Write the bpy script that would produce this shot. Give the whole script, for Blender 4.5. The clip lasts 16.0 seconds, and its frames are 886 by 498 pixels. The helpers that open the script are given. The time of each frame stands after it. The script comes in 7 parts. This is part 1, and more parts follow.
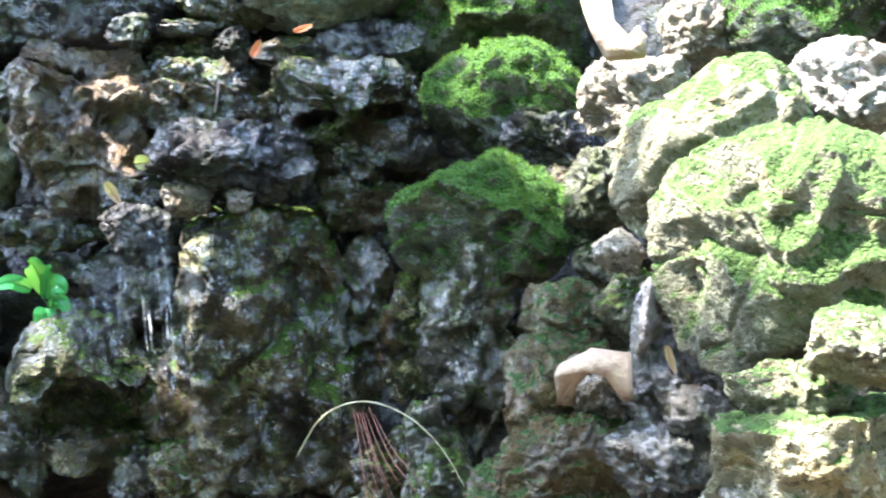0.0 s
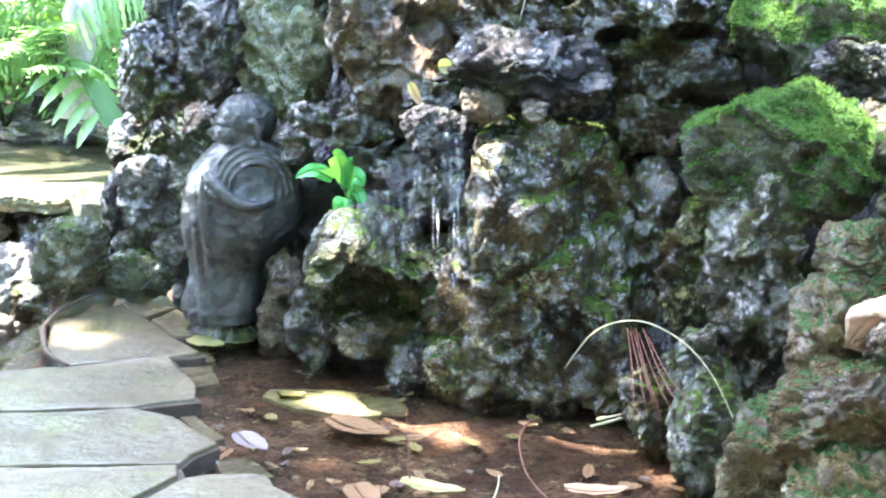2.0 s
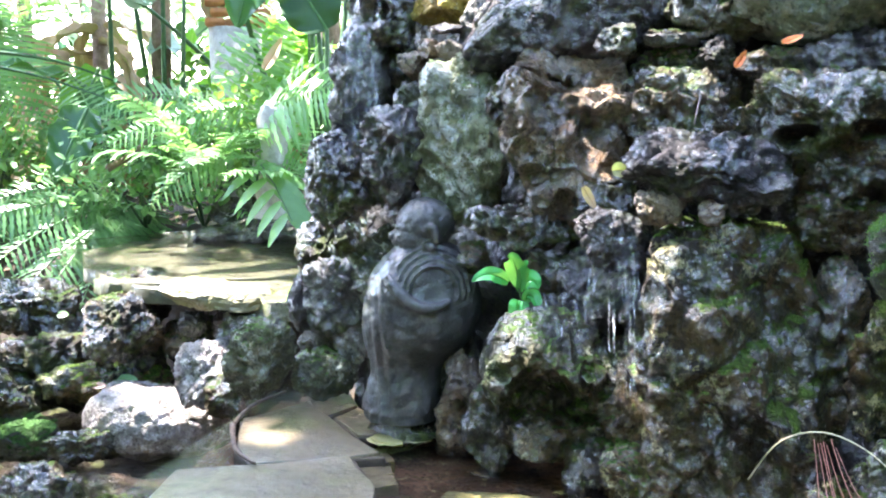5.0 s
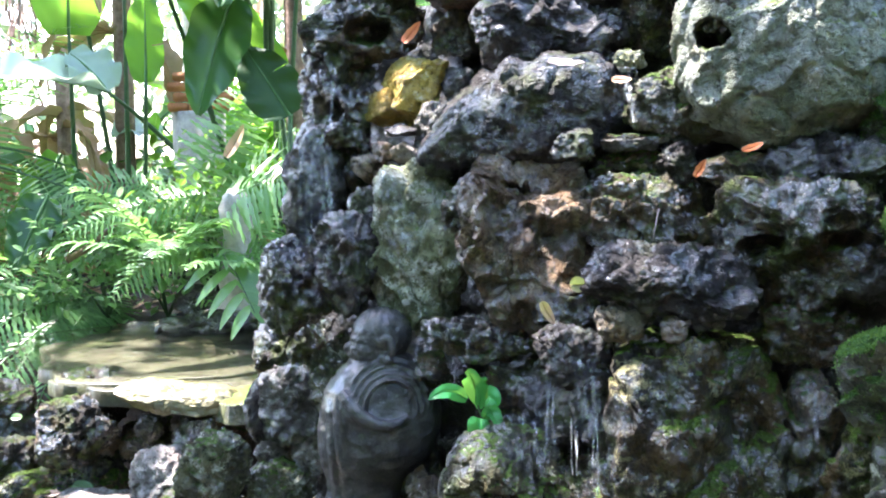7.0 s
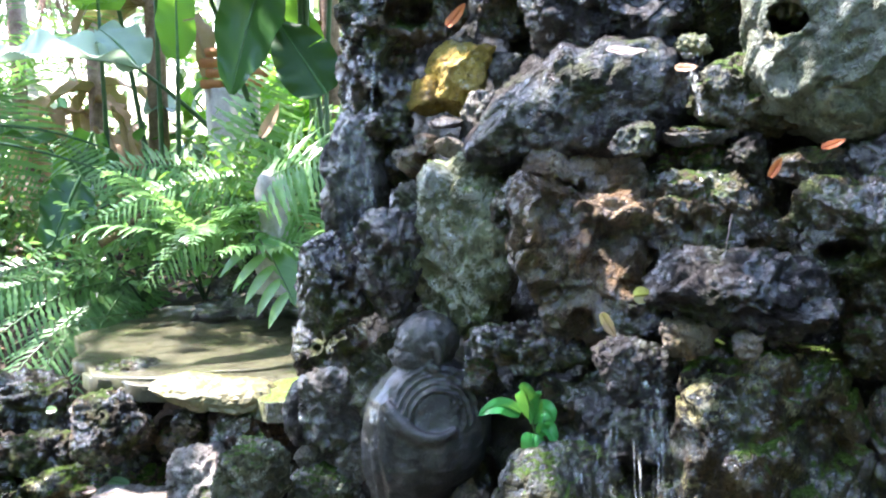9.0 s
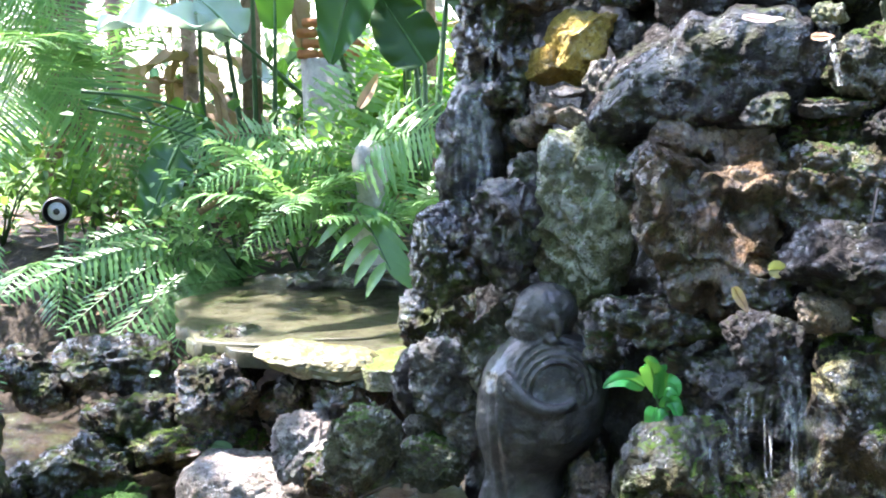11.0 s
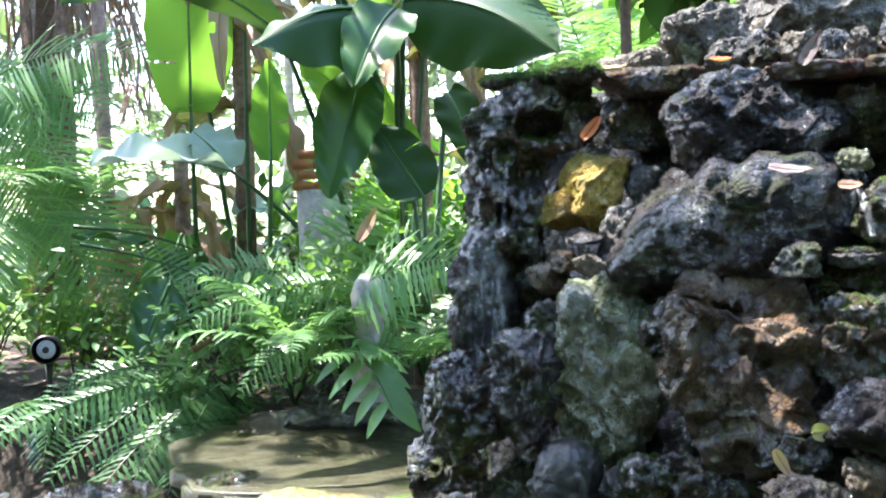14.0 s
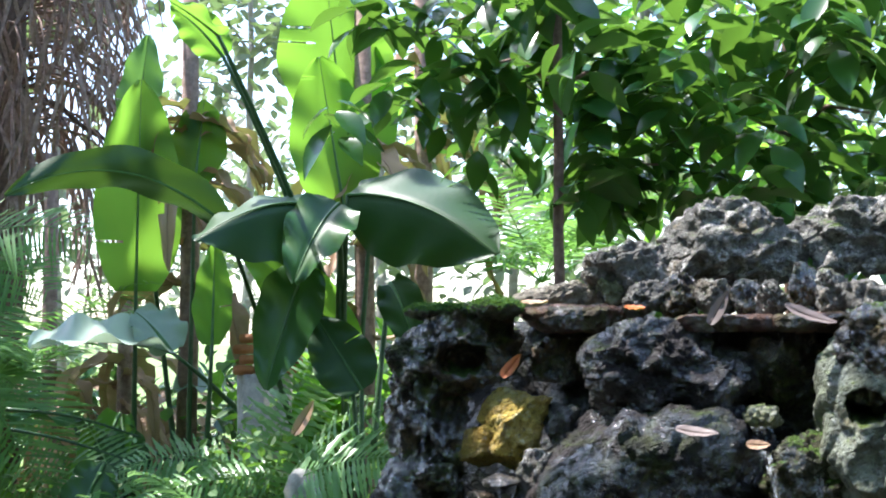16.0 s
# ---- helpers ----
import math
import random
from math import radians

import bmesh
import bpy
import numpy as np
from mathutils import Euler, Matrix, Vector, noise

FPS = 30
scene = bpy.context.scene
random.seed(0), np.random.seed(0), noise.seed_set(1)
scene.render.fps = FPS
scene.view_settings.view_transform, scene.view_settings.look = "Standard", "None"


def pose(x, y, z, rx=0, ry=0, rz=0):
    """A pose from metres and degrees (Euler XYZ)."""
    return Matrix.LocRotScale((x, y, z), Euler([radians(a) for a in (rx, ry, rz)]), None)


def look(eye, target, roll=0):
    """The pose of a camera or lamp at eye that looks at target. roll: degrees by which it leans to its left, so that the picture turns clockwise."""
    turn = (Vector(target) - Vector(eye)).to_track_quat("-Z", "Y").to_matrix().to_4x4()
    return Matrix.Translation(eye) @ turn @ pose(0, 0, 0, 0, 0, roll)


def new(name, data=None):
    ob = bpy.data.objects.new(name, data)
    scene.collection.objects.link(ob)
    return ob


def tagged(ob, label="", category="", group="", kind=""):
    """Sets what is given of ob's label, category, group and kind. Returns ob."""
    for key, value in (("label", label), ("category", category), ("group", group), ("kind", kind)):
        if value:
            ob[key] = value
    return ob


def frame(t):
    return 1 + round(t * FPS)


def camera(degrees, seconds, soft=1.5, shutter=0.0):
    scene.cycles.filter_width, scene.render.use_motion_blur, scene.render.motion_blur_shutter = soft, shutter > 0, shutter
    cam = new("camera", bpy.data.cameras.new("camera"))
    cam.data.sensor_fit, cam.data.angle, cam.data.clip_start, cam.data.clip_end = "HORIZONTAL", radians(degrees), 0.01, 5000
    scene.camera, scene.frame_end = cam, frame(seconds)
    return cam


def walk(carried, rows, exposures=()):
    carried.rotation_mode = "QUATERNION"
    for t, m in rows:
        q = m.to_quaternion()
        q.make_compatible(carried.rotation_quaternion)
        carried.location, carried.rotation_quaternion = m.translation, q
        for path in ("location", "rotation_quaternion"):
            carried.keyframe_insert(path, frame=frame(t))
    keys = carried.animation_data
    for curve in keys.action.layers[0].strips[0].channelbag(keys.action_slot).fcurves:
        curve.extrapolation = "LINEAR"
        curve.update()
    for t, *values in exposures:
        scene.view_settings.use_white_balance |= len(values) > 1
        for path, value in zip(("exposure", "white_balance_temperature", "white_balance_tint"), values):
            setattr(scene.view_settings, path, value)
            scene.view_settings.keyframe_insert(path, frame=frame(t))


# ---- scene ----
cam = camera(43.8, 16.0, soft=1.9, shutter=0.25)
PATH = [
    (0, (0.823, 0.071, 0.948), (1.186, 2.015, 0.652), -0.8),
    (0.5, (0.82, 0.061, 0.929), (1.02, 2.033, 0.66), -0.2),
    (1, (0.811, 0.059, 0.937), (0.88, 2.036, 0.646), 1.0),
    (1.5, (0.804, 0.056, 0.936), (0.795, 2.031, 0.623), 1.6),
    (2, (0.796, 0.059, 0.928), (0.67, 2.007, 0.49), 2.5),
    (2.5, (0.796, 0.048, 0.931), (0.589, 1.984, 0.471), 1.2),
    (3, (0.803, 0.056, 0.926), (0.564, 1.987, 0.465), 1.3),
    (3.5, (0.806, 0.052, 0.946), (0.496, 1.968, 0.465), 0.5),
    (4, (0.811, 0.053, 0.968), (0.434, 1.979, 0.584), -0.2),
    (4.5, (0.804, 0.047, 0.972), (0.404, 1.973, 0.61), 0.3),
    (5, (0.815, 0.056, 0.978), (0.354, 1.98, 0.681), 0.3),
    (7.5, (0.855, 0.224, 1.134), (0.426, 2.168, 0.94), -1.0),
    (8, (0.848, 0.258, 1.158), (0.414, 2.201, 0.966), -1.3),
    (8.5, (0.811, 0.337, 1.189), (0.368, 2.277, 0.995), -0.5),
    (9, (0.781, 0.374, 1.191), (0.286, 2.293, 0.921), -1.3),
    (9.5, (0.769, 0.375, 1.155), (0.239, 2.271, 0.804), -1.0),
    (10, (0.754, 0.352, 1.199), (0.139, 2.233, 0.91), -1.4),
    (12.5, (0.508, 0.357, 1.143), (-0.083, 2.235, 0.789), -0.3),
    (13, (0.504, 0.381, 1.182), (-0.093, 2.275, 0.947), -0.5),
    (13.5, (0.516, 0.412, 1.229), (-0.084, 2.313, 1.071), -1.2),
    (14, (0.548, 0.442, 1.27), (-0.038, 2.351, 1.156), -1.6),
    (14.5, (0.57, 0.437, 1.359), (-0.004, 2.353, 1.334), -0.5),
    (15, (0.601, 0.446, 1.405), (0.036, 2.364, 1.458), 0.3),
    (15.5, (0.635, 0.428, 1.484), (0.084, 2.348, 1.582), -1.7),
    (16, (0.663, 0.458, 1.512), (0.143, 2.385, 1.649), -0.3),
]
walk(cam, [(t, look(eye, target, roll)) for t, eye, target, roll in PATH], [(0.0, 4.15, 6250, 13), (1.0, 4.5, 6300, 13), (2.2, 4.75, 6300, 17), (3.5, 4.6, 6200, 18), (5.0, 4.2, 6200, 19), (8.0, 3.5, 6200, 20), (12.5, 3.4, 6200, 20), (16.0, 2.15, 6100, 14)])

# ---- light ----
SUN_EL, SUN_AZ = 62.0, -75.0  # degrees; azimuth from +y to +x
world = bpy.data.worlds.new("sky")
scene.world = world
world.use_nodes = True
wn = world.node_tree
sky = wn.nodes.new("ShaderNodeTexSky")
sky.sky_type, sky.sun_disc = "NISHITA", False
sky.sun_elevation, sky.sun_rotation = radians(SUN_EL), radians(SUN_AZ)
wn.links.new(sky.outputs[0], wn.nodes["Background"].inputs[0])
wn.nodes["Background"].inputs[1].default_value = 0.15
SUN_DIR = Vector((math.sin(radians(SUN_AZ)) * math.cos(radians(SUN_EL)), math.cos(radians(SUN_AZ)) * math.cos(radians(SUN_EL)), math.sin(radians(SUN_EL))))
sun = new("sun", bpy.data.lights.new("sun", "SUN"))
sun.data.energy, sun.data.angle, sun.data.color = 3.5, radians(0.6), (1.0, 0.95, 0.86)
sun.matrix_world = look(SUN_DIR * 30, (0, 0, 0))


# ---- materials ----
class Nodes:
    """Short-hand for a material's node tree."""

    def __init__(self, name):
        self.mat = bpy.data.materials.new(name)
        self.mat.use_nodes = True
        self.tree = self.mat.node_tree
        self.bsdf = self.tree.nodes["Principled BSDF"]
        self.out = self.tree.nodes["Material Output"]
        self.geo = self.add("ShaderNodeNewGeometry")
        self.info = self.add("ShaderNodeObjectInfo")

    def add(self, kind, **values):
        node = self.tree.nodes.new(kind)
        for key, value in values.items():
            if key in node.inputs:
                self.put(node.inputs[key], value)
        return node

    def put(self, socket, value):
        if isinstance(value, bpy.types.NodeSocket):
            self.tree.links.new(value, socket)
        else:
            socket.default_value = value

    def noise(self, scale, detail=4.0, rough=0.6, vector=None):
        n = self.add("ShaderNodeTexNoise", Scale=scale, Detail=detail, Roughness=rough)
        self.put(n.inputs["Vector"], vector or self.where())
        return n.outputs["Fac"]

    def voronoi(self, scale, feature="F1", vector=None):
        n = self.add("ShaderNodeTexVoronoi", Scale=scale)
        n.feature = feature
        self.put(n.inputs["Vector"], vector or self.where())
        return n.outputs["Distance"]

    def where(self):
        return self.geo.outputs["Position"]

    def math(self, op, a, b=0.0, clamp=False):
        n = self.add("ShaderNodeMath")
        n.operation, n.use_clamp = op, clamp
        self.put(n.inputs[0], a)
        self.put(n.inputs[1], b)
        return n.outputs[0]

    def span(self, value, low, high, to_low=0.0, to_high=1.0):
        n = self.add("ShaderNodeMapRange")
        n.interpolation_type = "SMOOTHSTEP"
        for i, v in enumerate((value, low, high, to_low, to_high)):
            self.put(n.inputs[i], v)
        return n.outputs[0]

    def mix(self, fac, a, b):
        n = self.add("ShaderNodeMix")
        n.data_type = "RGBA"
        self.put(n.inputs[0], fac)
        self.put(n.inputs[6], (*a, 1) if isinstance(a, tuple) else a)
        self.put(n.inputs[7], (*b, 1) if isinstance(b, tuple) else b)
        return n.outputs[2]

    def up(self):
        n = self.add("ShaderNodeSeparateXYZ")
        self.put(n.inputs[0], self.geo.outputs["Normal"])
        return n.outputs[2]

    def bump(self, height, strength, distance=0.01, normal=None):
        n = self.add("ShaderNodeBump", Strength=strength, Distance=distance, Height=height)
        if normal:
            self.put(n.inputs["Normal"], normal)
        return n.outputs[0]

    def done(self, **values):
        for key, value in values.items():
            self.put(self.bsdf.inputs[key.replace("_", " ")], (*value, 1) if isinstance(value, tuple) else value)
        return self.mat


def rock_material(name, base, second, pale, moss=0.0, wet=0.5, pale_amount=0.4, moss_colour=(0.07, 0.17, 0.02)):
    """Weathered limestone: two base colours, clustered mineral crust, algae, rust, moss on what faces up, a film of water."""
    n = Nodes(name)
    big, mid, fine = n.noise(5, 5, 0.6), n.noise(26, 5, 0.65), n.noise(120, 5, 0.7)
    bent = n.mix(0.04, n.where(), n.add("ShaderNodeTexNoise", Scale=24.0, Detail=3.0).outputs["Color"])
    pits, holes = n.voronoi(70, vector=bent), n.voronoi(27, vector=bent)
    knobs = n.math("ABSOLUTE", n.math("SUBTRACT", n.noise(46, 4, 0.6), 0.5))
    tone = n.math("ADD", n.math("MULTIPLY", big, 0.8), n.math("MULTIPLY", mid, 0.45))
    colour = n.mix(n.span(n.math("ADD", tone, n.math("MULTIPLY", n.noise(15, 6, 0.7), 0.6)), 0.84, 1.02), base, second)
    rust = n.span(n.noise(9.5, 5, 0.65), 0.53, 0.66, 0.0, 0.55)
    colour = n.mix(rust, colour, (0.45 * base[0] + 0.75 * second[0], 0.32 * base[1] + 0.56 * second[1], 0.15 * base[2] + 0.3 * second[2]))
    slime = n.span(n.math("ADD", n.noise(7, 5, 0.62), n.math("MULTIPLY", fine, 0.14)), 0.55, 0.66, 0.0, 0.85 * wet)
    colour = n.mix(slime, colour, n.mix(n.span(mid, 0.4, 0.65), (0.026, 0.042, 0.008), (0.11, 0.15, 0.032)))
    crust = n.math("MULTIPLY", n.span(n.noise(30, 9, 0.78), 0.6 - 0.16 * pale_amount, 0.65 - 0.15 * pale_amount), n.span(n.noise(12, 5, 0.62), 0.62 - 0.16 * pale_amount, 0.68 - 0.16 * pale_amount))
    colour = n.mix(crust, colour, pale)
    specks = n.math("MULTIPLY", n.span(n.noise(95, 6, 0.8), 0.57, 0.63), n.span(n.noise(11, 4, 0.6), 0.42, 0.6))
    colour = n.mix(n.math("MULTIPLY", specks, 0.15 + 0.35 * pale_amount), colour, pale)
    colour = n.mix(n.span(n.noise(62, 7, 0.76), 0.53, 0.6, 0.0, 0.8), colour, tuple(0.28 * c for c in base))
    colour = n.mix(n.span(n.info.outputs["Random"], 0, 1, 0.0, 0.4), colour, base)
    rough = n.span(n.math("ADD", mid, n.math("MULTIPLY", big, 0.5)), 0.55, 1.0, 0.7 - 0.3 * wet, 0.9 - 0.2 * wet)
    if moss:
        where = n.math("ADD", n.math("MULTIPLY", n.up(), 0.55), n.math("ADD", n.math("MULTIPLY", big, 0.9), n.math("MULTIPLY", mid, 0.5)))
        cover = n.span(n.math("ADD", where, n.math("MULTIPLY", fine, 0.2)), 1.66 - 0.95 * moss, 1.82 - 0.95 * moss)
        green = n.mix(n.span(n.noise(90, 5, 0.75), 0.35, 0.68), n.mix(n.span(big, 0.35, 0.65), moss_colour, tuple(0.45 * c for c in moss_colour)), tuple(1.7 * c for c in moss_colour))
        colour = n.mix(cover, colour, green)
        rough = n.add("ShaderNodeMix", Factor=cover, A=rough, B=0.95).outputs[0]
        wet_here = n.math("SUBTRACT", 1.0, cover, True)
    height = n.math("ADD", n.math("ADD", mid, n.math("MULTIPLY", fine, 0.6)), n.math("ADD", n.math("MULTIPLY", n.span(pits, 0.0, 0.45), 0.35), n.math("ADD", n.math("MULTIPLY", n.span(holes, 0.0, 0.4), 0.5), n.math("MULTIPLY", knobs, -1.4))))
    normal = n.bump(height, 1.0, 0.028)
    film = n.span(n.math("ADD", n.math("MULTIPLY", n.noise(11, 4, 0.6), 0.6), n.math("MULTIPLY", n.noise(38, 4, 0.6), 0.4)), 0.47, 0.53, 0.04 * wet, wet)
    coat = n.math("MULTIPLY", wet_here, film) if moss else film
    n.done(Base_Color=colour, Roughness=rough, Normal=normal, Coat_Weight=coat, Coat_Roughness=0.05, Coat_IOR=2.25, Coat_Normal=n.bump(n.math("ADD", n.noise(58, 5, 0.64), n.math("MULTIPLY", n.span(pits, 0.0, 0.4), 0.3)), 0.75, 0.015))
    n.bsdf.inputs["Specular IOR Level"].default_value = 0.3 - 0.1 * wet
    return n.mat


def leaf_material(name, colour, second, gloss=0.45, through_light=0.35, veins=0.0, glow_mix=0.5):
    """A leaf: colour varied leaf by leaf, with light that shines through it."""
    n = Nodes(name)
    tone = n.math("ADD", n.math("MULTIPLY", n.geo.outputs["Random Per Island"], 0.7), n.math("MULTIPLY", n.noise(14, 3), 0.5))
    c = n.mix(n.span(tone, 0.2, 0.95), colour, second)
    n.done(Base_Color=c, Roughness=gloss)
    if veins:
        n.put(n.bsdf.inputs["Normal"], n.bump(n.noise(60, 2), veins, 0.004))
    glow = n.add("ShaderNodeBsdfTranslucent")
    n.put(glow.inputs[0], n.mix(glow_mix, c, (0.3, 0.6, 0.06)))
    n.bsdf.inputs["Specular IOR Level"].default_value = 0.35 if glow_mix > 0.75 else 0.5
    m = n.add("ShaderNodeMixShader")
    n.put(m.inputs[0], through_light)
    n.put(m.inputs[1], n.bsdf.outputs[0])
    n.put(m.inputs[2], glow.outputs[0])
    n.put(n.out.inputs[0], m.outputs[0])
    return n.mat


def plain_material(name, colour, second, rough=0.7, scale=20.0, bump=0.3, metal=0.0):
    n = Nodes(name)
    a, b = n.noise(scale, 5, 0.65), n.noise(scale * 5, 4, 0.6)
    n.done(Base_Color=n.mix(n.span(n.math("ADD", a, n.math("MULTIPLY", b, 0.3)), 0.4, 0.9), colour, second), Roughness=n.span(b, 0.2, 0.8, rough - 0.12, min(1.0, rough + 0.12)), Metallic=metal, Normal=n.bump(n.math("ADD", a, n.math("MULTIPLY", b, 0.4)), bump, 0.01))
    return n.mat


def water_material(name, tint, ripple=0.25, scale=14.0, gloss=0.02, ior=1.33):
    """A clear water surface: tinted view through, with gloss that grows at flat angles."""
    n = Nodes(name)
    normal = n.bump(n.math("ADD", n.noise(scale, 3, 0.5), n.math("MULTIPLY", n.noise(scale * 4, 2, 0.5), 0.25)), ripple, 0.02)
    clear = n.add("ShaderNodeBsdfTransparent")
    clear.inputs[0].default_value = (*tint, 1)
    shine = n.add("ShaderNodeBsdfGlossy")
    n.put(shine.inputs["Roughness"], gloss)
    n.put(shine.inputs["Normal"], normal)
    f = n.add("ShaderNodeFresnel", IOR=ior)
    n.put(f.inputs["Normal"], normal)
    m = n.add("ShaderNodeMixShader")
    n.put(m.inputs[0], f.outputs[0])
    n.put(m.inputs[1], clear.outputs[0])
    n.put(m.inputs[2], shine.outputs[0])
    n.put(n.out.inputs[0], m.outputs[0])
    return n.mat


def stream_material(name):
    """Falling water: mostly clear, with white broken strands along the fall."""
    n = Nodes(name)
    stretch = n.add("ShaderNodeMapping", Scale=(1.0, 1.0, 0.12))
    n.put(stretch.inputs["Vector"], n.where())
    strands = n.noise(85, 3, 0.5, stretch.outputs[0])
    clear = n.add("ShaderNodeBsdfTransparent")
    n.done(Base_Color=(0.75, 0.8, 0.82), Roughness=0.08, Normal=n.bump(strands, 0.6, 0.01))
    m = n.add("ShaderNodeMixShader")
    n.put(m.inputs[0], n.span(strands, 0.48, 0.74, 0.02, 0.34))
    n.put(m.inputs[1], clear.outputs[0])
    n.put(m.inputs[2], n.bsdf.outputs[0])
    n.put(n.out.inputs[0], m.outputs[0])
    return n.mat


def flag_material(name, base, second, algae):
    """Smooth split stone, tinted patch by patch, with a wet sheen."""
    n = Nodes(name)
    big, mid, fine = n.noise(3.5, 4, 0.55), n.noise(22, 5, 0.6), n.noise(140, 3, 0.6)
    c = n.mix(n.span(n.math("ADD", big, n.math("MULTIPLY", n.info.outputs["Random"], 0.35)), 0.4, 0.95), base, second)
    c = n.mix(n.span(n.noise(4.2, 4, 0.6), 0.5, 0.68, 0.0, 0.6), c, algae)
    c = n.mix(n.span(n.noise(7, 5, 0.65), 0.55, 0.7, 0.0, 0.6), c, (0.6 * base[0], 0.45 * base[1], 0.4 * base[2]))
    c = n.mix(n.span(mid, 0.5, 0.75, 0.0, 0.35), c, tuple(0.5 * v for v in base))
    c = n.mix(n.span(n.noise(60, 6, 0.75), 0.52, 0.66, 0.0, 0.55), c, tuple(0.45 * v for v in base))
    c = n.mix(n.span(fine, 0.58, 0.7, 0.0, 0.45), c, tuple(1.6 * v for v in second))
    n.done(Base_Color=c, Roughness=n.span(mid, 0.3, 0.7, 0.35, 0.6), Normal=n.bump(n.math("ADD", mid, n.math("MULTIPLY", fine, 0.3)), 0.5, 0.008), Coat_Weight=n.span(n.noise(6, 4, 0.6), 0.45, 0.58, 0.1, 0.8), Coat_Roughness=0.06, Coat_Normal=n.bump(n.noise(46, 3, 0.55), 0.8, 0.012))
    return n.mat


M_DARK = rock_material("dark_wet_limestone", (0.013, 0.0098, 0.0055), (0.115, 0.08, 0.036), (0.42, 0.38, 0.26), 0.45, 1.0, 0.42, (0.045, 0.08, 0.014))
M_PURPLE = rock_material("slate_grey_wet_limestone", (0.011, 0.0092, 0.0095), (0.06, 0.05, 0.05), (0.28, 0.26, 0.23), 0.34, 0.72, 0.28, (0.045, 0.07, 0.018))
M_BROWN = rock_material("brown_honeycomb_limestone", (0.085, 0.056, 0.032), (0.33, 0.235, 0.15), (0.5, 0.42, 0.3), 0.0, 0.7, 0.5)
M_GOLD = rock_material("ochre_limestone", (0.42, 0.28, 0.045), (0.66, 0.5, 0.1), (0.76, 0.68, 0.34), 0.1, 0.35, 0.6)
M_GREEN = rock_material("algae_green_limestone", (0.19, 0.21, 0.11), (0.45, 0.48, 0.28), (0.72, 0.74, 0.6), 0.5, 0.9, 0.85, (0.14, 0.23, 0.045))
M_HERO = rock_material("mottled_wet_limestone", (0.016, 0.011, 0.005), (0.125, 0.085, 0.026), (0.44, 0.41, 0.2), 0.58, 0.9, 0.62, (0.06, 0.105, 0.014))
M_GREY = rock_material("grey_limestone", (0.05, 0.047, 0.043), (0.17, 0.16, 0.145), (0.5, 0.49, 0.44), 0.2, 0.9, 0.5)
M_PALE = rock_material("pale_dry_limestone", (0.2, 0.17, 0.13), (0.4, 0.36, 0.29), (0.62, 0.58, 0.5), 0.25, 0.1, 0.6, (0.08, 0.13, 0.03))
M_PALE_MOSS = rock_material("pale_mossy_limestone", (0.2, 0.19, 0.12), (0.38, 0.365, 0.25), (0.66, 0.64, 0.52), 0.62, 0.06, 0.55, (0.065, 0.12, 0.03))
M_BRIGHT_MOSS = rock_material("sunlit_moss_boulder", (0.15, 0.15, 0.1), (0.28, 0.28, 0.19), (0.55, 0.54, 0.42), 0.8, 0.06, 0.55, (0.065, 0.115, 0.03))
M_CORAL = rock_material("green_grey_coral_stone", (0.07, 0.072, 0.04), (0.2, 0.2, 0.12), (0.5, 0.51, 0.4), 0.5, 0.5, 0.6, (0.07, 0.13, 0.02))
M_MOSS = rock_material("moss_covered_limestone", (0.04, 0.045, 0.025), (0.1, 0.105, 0.065), (0.28, 0.29, 0.2), 0.92, 0.5, 0.4, (0.035, 0.088, 0.016))
M_RUSTMOSS = rock_material("rust_brown_mossy_limestone", (0.085, 0.055, 0.022), (0.22, 0.17, 0.075), (0.42, 0.42, 0.3), 0.56, 0.4, 0.4, (0.04, 0.085, 0.022))
M_SMOOTH = rock_material("smooth_grey_green_tufa", (0.17, 0.19, 0.14), (0.33, 0.36, 0.27), (0.5, 0.52, 0.42), 0.56, 0.5, 0.4, (0.12, 0.17, 0.04))
M_WHITE = rock_material("white_wave_worn_limestone", (0.26, 0.22, 0.2), (0.5, 0.46, 0.43), (0.78, 0.76, 0.72), 0.08, 0.4, 0.6)
M_TIER = rock_material("dry_grey_mossy_limestone", (0.13, 0.125, 0.11), (0.3, 0.29, 0.26), (0.62, 0.6, 0.56), 0.42, 0.08, 0.7, (0.1, 0.16, 0.04))
M_HOOD = rock_material("green_stained_limestone", (0.02, 0.021, 0.009), (0.095, 0.09, 0.038), (0.46, 0.47, 0.34), 0.55, 0.85, 0.5, (0.06, 0.11, 0.018))
M_SLATE = rock_material("red_brown_wet_slab", (0.1, 0.05, 0.035), (0.2, 0.11, 0.08), (0.36, 0.28, 0.24), 0.05, 0.7, 0.25)
M_FLAG = flag_material("wet_tan_flagstone", (0.092, 0.07, 0.038), (0.18, 0.142, 0.085), (0.125, 0.125, 0.036))
M_SLAB = flag_material("wet_olive_slab", (0.042, 0.042, 0.022), (0.09, 0.086, 0.046), (0.08, 0.105, 0.024))
M_LEDGE = flag_material("pale_yellow_ledge_stone", (0.13, 0.115, 0.05), (0.26, 0.24, 0.125), (0.18, 0.21, 0.055))
M_BED = rock_material("dark_stream_bed", (0.018, 0.012, 0.007), (0.065, 0.042, 0.024), (0.2, 0.15, 0.09), 0.2, 0.8, 0.3, (0.04, 0.065, 0.016))
# Backing added behind the stones, near black so their gaps stay dark.
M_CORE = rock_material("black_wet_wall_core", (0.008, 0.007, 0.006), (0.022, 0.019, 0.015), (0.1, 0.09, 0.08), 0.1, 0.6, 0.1)
